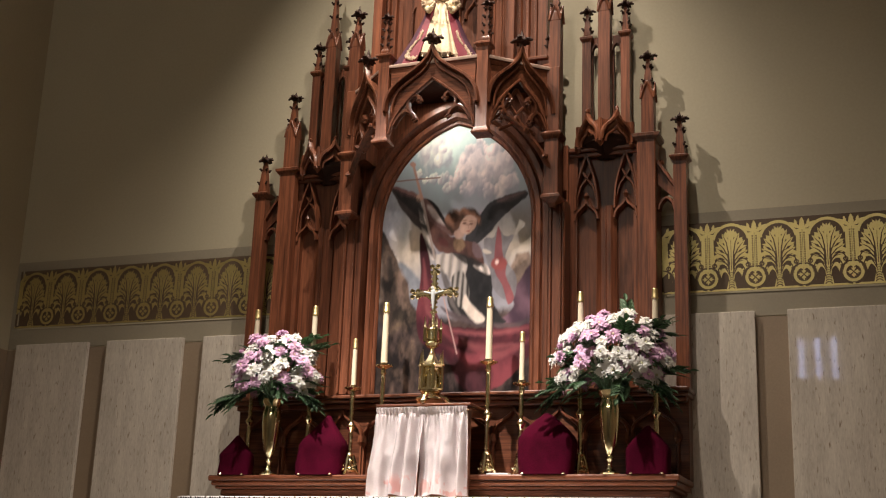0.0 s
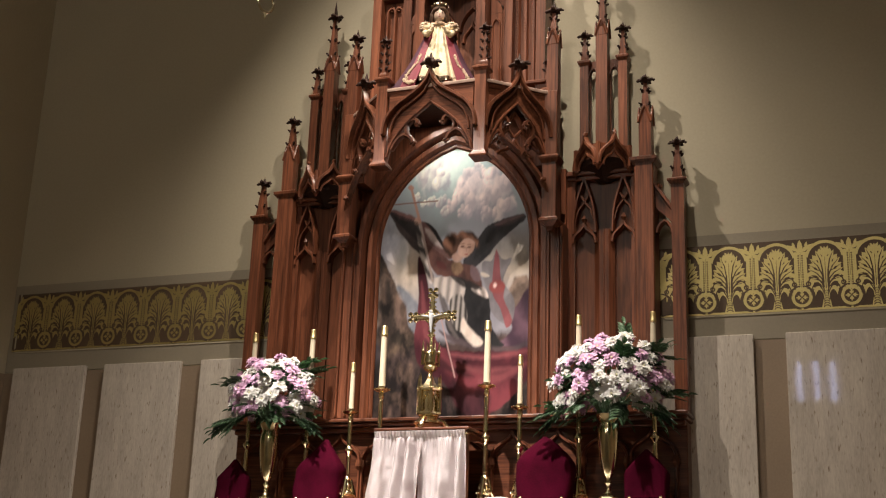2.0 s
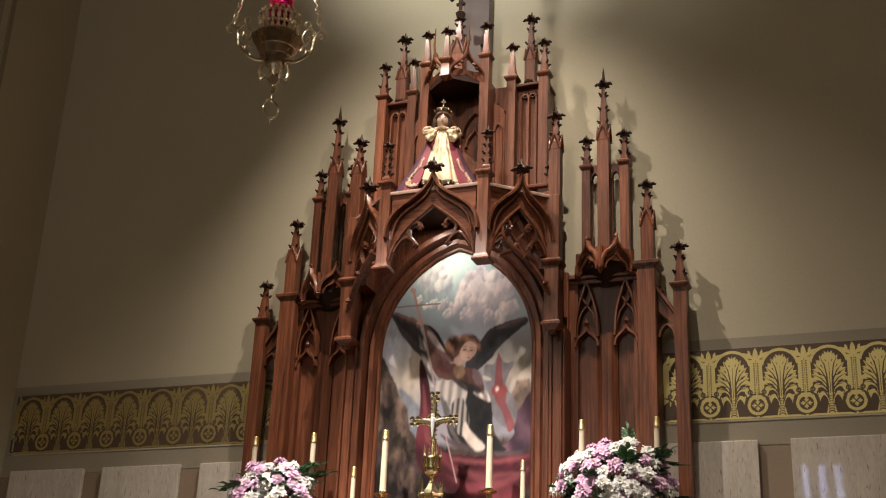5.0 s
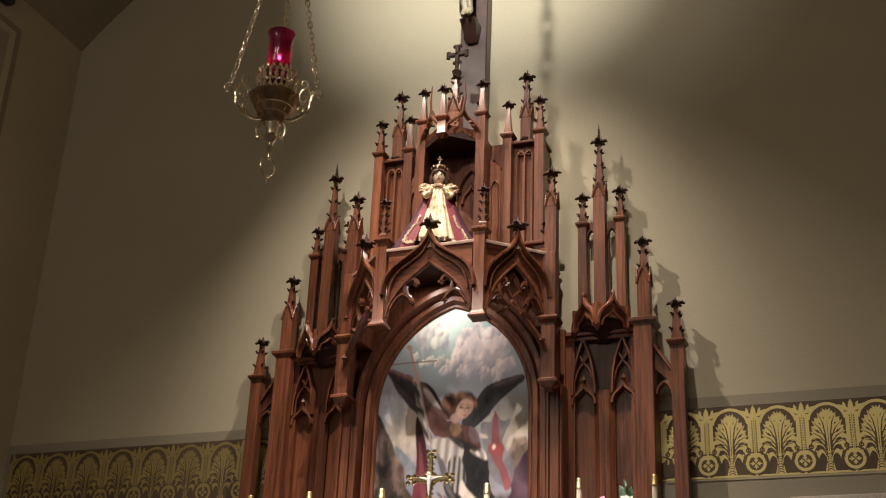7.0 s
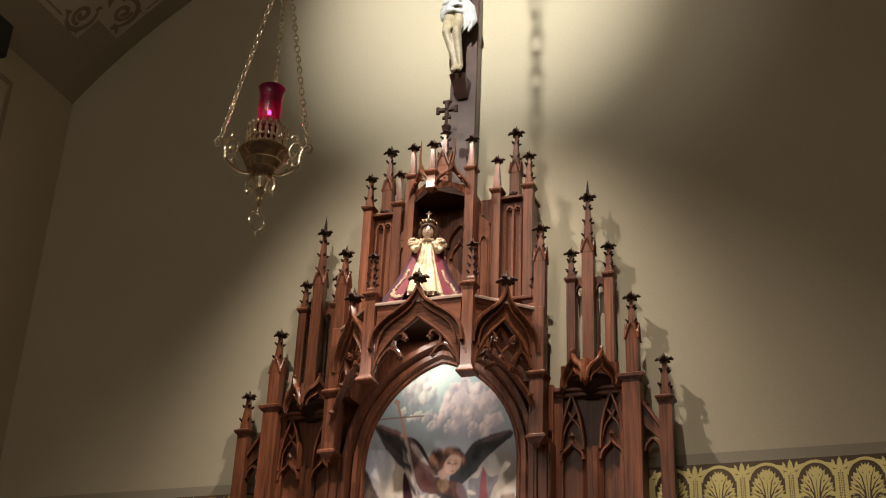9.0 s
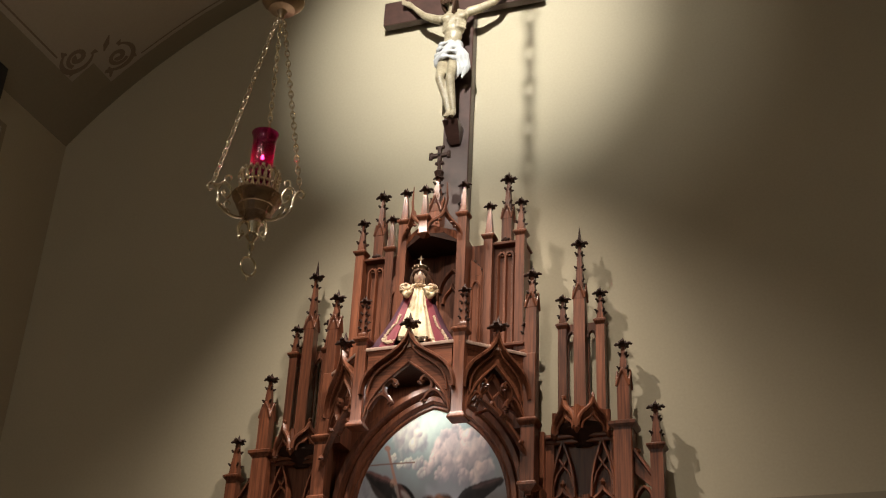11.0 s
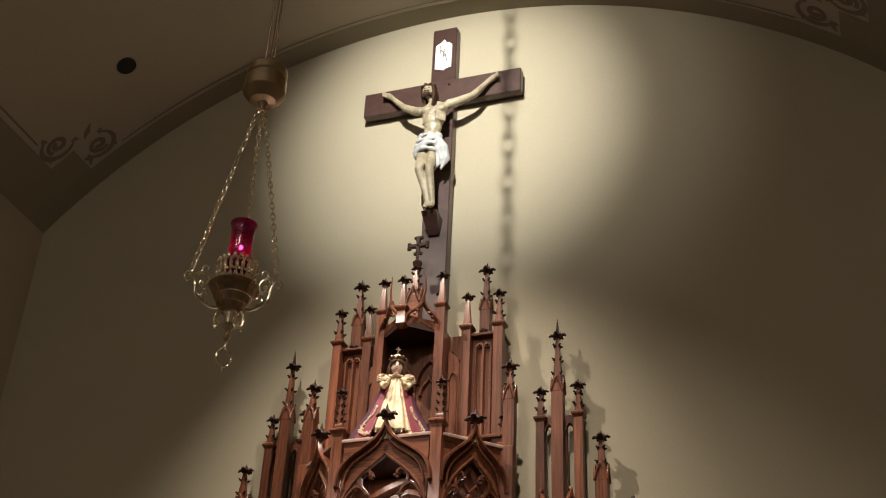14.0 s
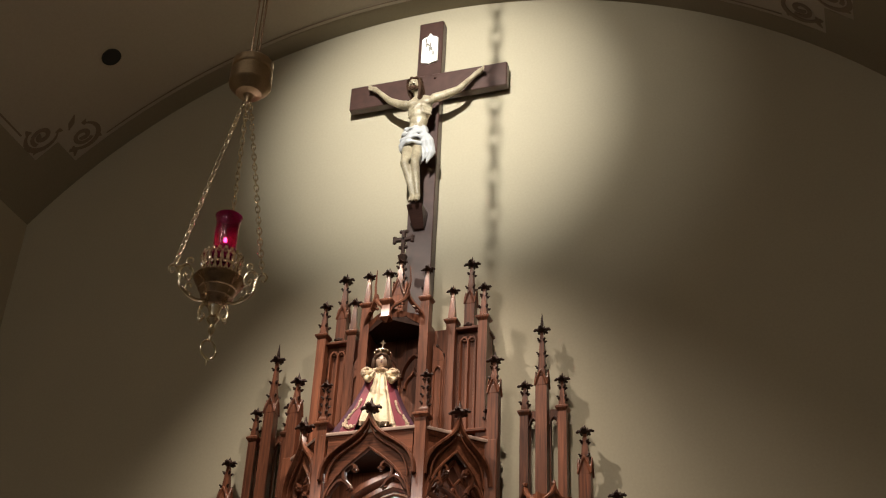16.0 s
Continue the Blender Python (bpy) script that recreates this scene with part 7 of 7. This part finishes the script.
def bouquet(x, y, cz, rx, rz, seed, n, lean, size):
    """A dome of daisies over leaves; the bush's heart is (x + lean, y, cz)."""
    r = random.Random(seed)
    ob = thing("flower_arrangement", (x, y, 2.68), "dome of white and lilac daisies over dark green leaves", "flowers", "altar flowers")
    here = ORIGIN[ob]
    heart = Vector((x + lean, y, cz))
    placed = []
    tries = 0
    while len(placed) < n and tries < 6000:
        tries += 1
        az = r.uniform(0, math.tau)
        el = math.asin(r.uniform(-0.58, 1.0))
        way = Vector((math.cos(el) * math.cos(az), math.cos(el) * math.sin(az), math.sin(el)))
        if way.z < -0.46 and abs(way.x) < 0.60:
            continue
        k = r.uniform(0.88, 1.12)
        p = heart + Vector((way.x * rx * k, way.y * rx * 0.72 * k, way.z * rz * k))
        if any((p - q).length < 0.069 * size for q in placed):
            continue
        placed.append(p)
        facing = Vector((way.x * 0.9, way.y - 0.45, way.z * 0.7 + 0.42)).normalized()
        me = BLOOMS[(0 if r.random() < 0.58 else 2) + r.randint(0, 1)]
        fl = new("flower", me)
        fl.parent = ob
        fl.matrix_basis = Matrix.Translation(-here) @ aim(p, facing, r.uniform(0, 6.28), size * r.uniform(0.78, 1.15))
    # leaves: among the blooms, a skirt below, and a few sprays
    for k in range(76):
        az = r.uniform(0, math.tau)
        if k < 40:
            el = radians(r.uniform(-15, 80))
            p = heart + Vector((math.cos(az) * math.cos(el) * rx * 0.62, math.sin(az) * math.cos(el) * rx * 0.45, math.sin(el) * rz * 0.62))
            way = Vector((math.cos(az), math.sin(az), r.uniform(-0.2, 0.9))).normalized()
        else:
            el = radians(r.uniform(-55, -5))
            p = heart + Vector((math.cos(az) * rx * r.uniform(0.35, 0.95), math.sin(az) * rx * 0.6 * r.uniform(0.4, 0.95), -rz * r.uniform(0.25, 0.75)))
            way = Vector((math.cos(az) * 1.2, math.sin(az) * 0.7, r.uniform(-0.45, 0.25))).normalized()
        lf = new("leaf", LEAVES[r.randint(0, 2)]) if k % 3 else new("frond", FRONDS[r.randint(0, 2)])
        lf.parent = ob
        lf.matrix_basis = Matrix.Translation(-here) @ aim(p, way, r.uniform(-0.6, 0.6), r.uniform(0.70, 1.0), "X")
    sprays = (((-1.00, -0.6, -0.85), 5), ((1.05, -0.45, -0.90), 6), ((0.45, -0.8, -0.75), 2), ((-0.55, -0.8, -0.75), 2), ((0.85, 0.1, 0.70), 4), ((0.45, 0.2, 1.0), 2))
    for (dx, dy, dz), m in sprays:
        base = heart + Vector((dx * rx * 0.75, dy * rx * 0.5, dz * rz * 0.75))
        for k in range(m):
            way = Vector((dx + r.uniform(-0.6, 0.6), dy * 0.6 + r.uniform(-0.4, 0.3), dz * 0.5 + r.uniform(-0.30, 0.30))).normalized()
            lf = new("frond", FRONDS[k % 3])
            lf.parent = ob
            lf.matrix_basis = Matrix.Translation(-here) @ aim(base + way * 0.02, way, r.uniform(-0.5, 0.5), r.uniform(0.66, 0.92), "X")
    # stems gathered in the vase's mouth
    bm = bmesh.new()
    for p in placed[::2]:
        tube(bm, [p - (p - heart) * 0.12, heart + Vector(((p.x - heart.x) * 0.35, (p.y - heart.y) * 0.35, -rz * 0.45)), Vector((x + r.uniform(-0.03, 0.03), y + r.uniform(-0.03, 0.03), 2.655))], 0.0035, 5)
    tagged(part("greenery", bm, LEAF, ob, "green stems in the vase's mouth"), kind="stuff")
    return ob


for s in (-1, 1):
    vase(s * 1.023, -0.42)
bouquet(-1.023, -0.42, 2.862, 0.245, 0.215, 11, 92, 0.0, 0.82)
bouquet(1.023, -0.42, 2.872, 0.285, 0.235, 23, 112, 0.01, 0.83)


# ---- veiled objects ----
def veil(x, y, w, h, deep, peak, seed, label, soft=1.0, foot=1.03):
    """A velvet cover draped over something with a peaked top."""
    ob = thing("velvet_cover", (x, y, 2.250), label, "cloth cover", "velvet covers")
    bm = bmesh.new()
    nu, nv = 28, 14
    r = random.Random(seed)
    lean = r.uniform(-0.02, 0.02)
    rings = []
    for j in range(nv + 1):
        s = j / nv
        z = s
        ring = []
        for i in range(nu):
            a = i * math.tau / nu
            c, sn = math.cos(a), math.sin(a)
            k = 0.45
            ux = math.copysign(abs(c) ** k, c)
            uy = math.copysign(abs(sn) ** 0.55, sn)
            # walls stand to the shoulder, then close to a ridge
            sh = 0.52
            if s < sh:
                fw, fd = foot + (1.0 - foot) * (s / sh) ** 0.8, 1.0 + 0.10 * (1 - s / sh)
            else:
                q = (s - sh) / (1 - sh)
                fw, fd = 1.0 - 0.93 * q ** soft, 1.0 - 0.86 * q ** soft
            fold = 1 + 0.018 * math.sin(a * 5 + seed) * (1 - s)
            nz_ = noise.noise((ux * 2 + seed, uy * 2, s * 3)) * 0.007
            ring.append((x + ux * w / 2 * fw * fold + peak * s * s + nz_, y + uy * deep / 2 * fd * fold + nz_, 2.2505 + z * h + nz_ * 0.6 * s))
        rings.append(ring)
    quads(bm, rings)
    part("velvet", bm, VELVET, ob, smooth=60)
    for dx in (-0.35, 0.35):
        bm = bmesh.new()
        lathe(bm, [(0.008, 0), (0.010, 0.003), (0.006, 0.008)], x + dx * w, y - deep * 0.55, 2.2495, 8)
        part("foot", bm, BRASS, ob, "small brass foot")


veil(-0.690, -0.40, 0.285, 0.345, 0.15, 0.035, 2, "burgundy velvet cover with peaked top, leaning to one side", 1.0, 0.98)
veil(0.670, -0.40, 0.325, 0.335, 0.15, 0.0, 5, "broad burgundy velvet cover with rounded top", 1.55, 0.90)
veil(-1.236, -0.425, 0.205, 0.235, 0.10, -0.003, 9, "small burgundy velvet cover with peaked top", 1.0, 1.0)
veil(1.230, -0.425, 0.235, 0.255, 0.10, 0.0, 12, "small burgundy velvet cover beside the vase", 1.15, 0.97)
card = thing("paper_card", (0.40, -0.43, 2.250), "small white paper card lying on the shelf", "card")
bm = bmesh.new()
box(bm, 0.345, 0.465, -0.462, -0.405, 2.2495, 2.2545, 0.001)
box(bm, 0.36, 0.47, -0.455, -0.40, 2.2546, 2.2580, 0.001)
part("sheet", bm, LINEN, card)

# ---- hanging sanctuary lamp ----
LX, LY = 0.525, -3.508
lamp = thing("sanctuary_lamp", (LX, LY, 3.64), "hanging brass sanctuary lamp with lit red glass on chains", "hanging lamp")
ARMS = [math.atan2(0.508, 0.861) + radians(a) for a in (-33, 84, 203)]


def link(bm, at_, way, spin, ln, wd, r, n=12, sides=6):
    m = aim(at_, way, spin)
    pts = [m @ Vector((wd / 2 * math.cos(k * math.tau / n), 0, (ln / 2) * math.sin(k * math.tau / n))) for k in range(n)]
    tube(bm, pts, r, sides, closed=True)


def chain(bm, a, b, pitch, wd, r, sag=0.0):
    a, b = Vector(a), Vector(b)
    n = max(2, round((b - a).length / pitch))
    for k in range(n):
        s = (k + 0.5) / n
        p = a.lerp(b, s) + Vector((0, 0, -sag * 4 * s * (1 - s)))
        link(bm, p, (b - a).normalized(), math.pi / 2 * (k % 2) + 0.4, pitch * 1.42, wd, r)


def scroll(bm, pts, radii, sides=8, n=4):
    """A tube along a smooth curve through points."""
    k = len(pts)
    fine, thick = [], []
    for i in range(k - 1):
        p0, p1, p2, p3 = (Vector(pts[min(max(i + j - 1, 0), k - 1)]) for j in range(4))
        for e in range(n):
            t = e / n
            fine.append(0.5 * (2 * p1 + (p2 - p0) * t + (2 * p0 - 5 * p1 + 4 * p2 - p3) * t * t + (3 * p1 - p0 - 3 * p2 + p3) * t ** 3))
            thick.append(radii[i] * (1 - t) + radii[i + 1] * t)
    tube(bm, fine + [Vector(pts[-1])], thick + [radii[-1]], sides)


bm = bmesh.new()
tube(bm, [(LX + 0.45 * 0.032 * math.cos(t), LY + 0.89 * 0.032 * math.cos(t), 3.664 + 0.036 * math.sin(t)) for t in (k * math.tau / 24 for k in range(24))], 0.0045, 8, closed=True)
taper(bm, LX, LY, [(0.001, 3.602), (0.005, 3.616), (0.004, 3.632)], 6)
part("pull_ring", bm, BRASS_LAMP, lamp)
bm = bmesh.new()
lathe(bm, [(0.004, 3.696), (0.008, 3.715), (0.005, 3.725), (0.011, 3.735), (0.014, 3.75), (0.008, 3.762), (0.018, 3.775), (0.026, 3.785), (0.018, 3.80), (0.020, 3.815), (0.030, 3.85), (0.034, 3.872)], LX, LY, 0, 20)
part("lower_stem", bm, BRASS_LAMP, lamp)
bm = bmesh.new()
lathe(bm, [(0.024, 3.838), (0.034, 3.842), (0.042, 3.850), (0.054, 3.872), (0.058, 3.874), (0.068, 3.904), (0.072, 3.906), (0.083, 3.932), (0.087, 3.935), (0.093, 3.946), (0.095, 3.952), (0.089, 3.957), (0.060, 3.953), (0.055, 3.94)], LX, LY, 0, 36)
part("bowl", bm, BRASS_BOWL, lamp, smooth=35)
for a in ARMS:
    c, s = math.cos(a), math.sin(a)
    bm = bmesh.new()

    def rad(r, h):
        return (LX + r * c, LY + r * s, h)
    scroll(bm, [rad(r, h) for r, h in ((0.044, 3.852), (0.080, 3.842), (0.118, 3.852), (0.148, 3.876), (0.152, 3.910), (0.166, 3.940), (0.186, 3.946), (0.198, 3.930), (0.190, 3.914), (0.178, 3.922))], [0.005, 0.006, 0.0065, 0.0065, 0.0065, 0.006, 0.0055, 0.005, 0.004, 0.003])
    scroll(bm, [rad(r, h) for r, h in ((0.150, 3.885), (0.156, 3.930), (0.142, 3.964), (0.118, 3.962), (0.106, 3.936), (0.116, 3.908), (0.134, 3.912), (0.138, 3.930), (0.126, 3.936))], [0.005, 0.006, 0.006, 0.0055, 0.005, 0.0045, 0.004, 0.0035, 0.003])
    scroll(bm, [rad(r, h) for r, h in ((0.134, 3.962), (0.134, 3.990), (0.120, 4.002), (0.110, 3.992), (0.116, 3.982))], [0.004, 0.004, 0.0035, 0.003, 0.0025])
    for r_, h in ((0.130, 3.925), (0.150, 3.905), (0.158, 3.945), (0.105, 3.852)):
        blob(bm, rad(r_, h), (0.009, 0.009, 0.010), rough=0.3)
    scroll(bm, [rad(r, h) for r, h in ((0.030, 3.845), (0.048, 3.83), (0.058, 3.80), (0.050, 3.775), (0.036, 3.785), (0.044, 3.80))], [0.006, 0.007, 0.006, 0.006, 0.005, 0.003])
    blob(bm, rad(0.052, 3.772), (0.010, 0.010, 0.014), rough=0.3)
    for q in (0.25, 0.45, 0.65, 0.85):
        blob(bm, rad(0.09 + 0.07 * q, 3.846 + 0.034 * q * q + 0.012), (0.006, 0.006, 0.008), rough=0.3)
    scroll(bm, [rad(r, h) for r, h in ((0.112, 3.856), (0.124, 3.874), (0.120, 3.892), (0.106, 3.894), (0.102, 3.882))], [0.004, 0.0045, 0.004, 0.0035, 0.0025])
    part("scroll_arm", bm, BRASS_LAMP, lamp)
    bm = bmesh.new()
    chain(bm, rad(0.178, 3.950), rad(0.012, 4.795), 0.0262, 0.017, 0.0024)
    part("chain", bm, BRASS_LAMP, lamp)
bm = bmesh.new()
for k in range(20):
    a = k * math.tau / 20
    rr = 0.066
    p = Vector((LX + rr * math.cos(a), LY + rr * math.sin(a), 3.958))
    t = Vector((-math.sin(a), math.cos(a), 0))
    o = Vector((math.cos(a), math.sin(a), 0))
    for q in (-1, 1):
        tube(bm, [p, p + t * q * 0.010 + Vector((0, 0, 0.03)), p + t * q * 0.014 + o * 0.004 + Vector((0, 0, 0.064)), p + t * q * 0.006 + o * 0.010 + Vector((0, 0, 0.088)), p + o * 0.014 + Vector((0, 0, 0.074))], [0.004, 0.004, 0.0045, 0.004, 0.003], 6)
        blob(bm, p + t * q * 0.010 + o * 0.005 + Vector((0, 0, 0.052)), (0.007, 0.006, 0.008), rough=0.25)
    blob(bm, p + o * 0.006 + Vector((0, 0, 0.096)), (0.007, 0.007, 0.009), rough=0.2)
    blob(bm, p + o * 0.004 + Vector((0, 0, 0.04)), (0.007, 0.007, 0.008), rough=0.2)
lathe(bm, [(0.050, 3.952), (0.070, 3.956), (0.070, 3.966), (0.050, 3.970)], LX, LY, 0, 28)
part("gallery", bm, BRASS_LAMP, lamp, "pierced brass gallery")

RUBY = bpy.data.materials.new("ruby_glass")
RUBY.use_nodes = True
b_ = RUBY.node_tree.nodes["Principled BSDF"]
b_.inputs["Base Color"].default_value = (0.36, 0.010, 0.10, 1)
b_.inputs["Roughness"].default_value = 0.10
b_.inputs["Transmission Weight"].default_value = 0.85
b_.inputs["IOR"].default_value = 1.45
bm = bmesh.new()
lathe(bm, [(0.040, 3.972), (0.043, 3.976), (0.043, 4.190), (0.0445, 4.208), (0.050, 4.228), (0.052, 4.232), (0.050, 4.234), (0.042, 4.208), (0.040, 4.19), (0.040, 4.03), (0.002, 4.025)], LX, LY, 0, 36)
glass = part("red_glass", bm, RUBY, lamp, "ruby red glass chimney", smooth=60)
glass.visible_shadow = False
bm = bmesh.new()
lathe(bm, [(0.027, 4.028), (0.028, 4.03), (0.027, 4.104), (0.003, 4.110), (0.002, 4.122)], LX, LY, 0, 20)
part("wax_light", bm, WAX, glass, "wax candle inside")
FLAME = bpy.data.materials.new("flame")
FLAME.use_nodes = True
FLAME.node_tree.nodes["Principled BSDF"].inputs["Emission Color"].default_value = (1.0, 0.66, 0.52, 1)
FLAME.node_tree.nodes["Principled BSDF"].inputs["Emission Strength"].default_value = 260
bm = bmesh.new()
lathe(bm, [(0.001, 4.121), (0.0045, 4.124), (0.0062, 4.130), (0.0045, 4.136), (0.001, 4.141)], LX, LY, 0, 12)
part("flame", bm, FLAME, glass)

bm = bmesh.new()
lathe(bm, [(0.008, 4.790), (0.014, 4.812), (0.022, 4.826), (0.052, 4.834), (0.058, 4.840), (0.079, 4.866), (0.083, 4.870), (0.087, 4.878), (0.087, 4.938), (0.083, 4.942), (0.078, 4.946), (0.078, 4.954), (0.083, 4.958), (0.085, 4.962), (0.085, 4.990), (0.081, 4.996), (0.074, 4.999), (0.016, 5.002), (0.012, 5.02), (0.003, 5.04)], LX, LY, 0, 40)
part("counterweight", bm, BRASS_WEIGHT, lamp, "turned brass counterweight", smooth=22)
for k, (dx, dy) in enumerate(((-0.018, 0.0), (0.010, 0.014), (0.012, -0.014))):
    bm = bmesh.new()
    if k < 2:
        for i in range(250):
            z = 5.03 + 2.74 * i / 249
            blob(bm, (LX + dx, LY + dy, z), (0.0058, 0.0058, 0.0064))
    else:
        tube(bm, [(LX + dx, LY + dy, 5.0), (LX + dx, LY + dy, 7.78)], 0.003, 6)
    part("suspension_cord", bm, BRASS_BOWL, lamp)
bm = bmesh.new()
lathe(bm, [(0.010, 7.76), (0.030, 7.77), (0.030, 7.79), (0.010, 7.80)], LX, LY, 0, 16)
chain(bm, (LX, LY, 7.80), (LX, LY, vault_z(LX)), 0.030, 0.018, 0.0018)
part("ceiling_chain", bm, BRASS_LAMP, lamp)
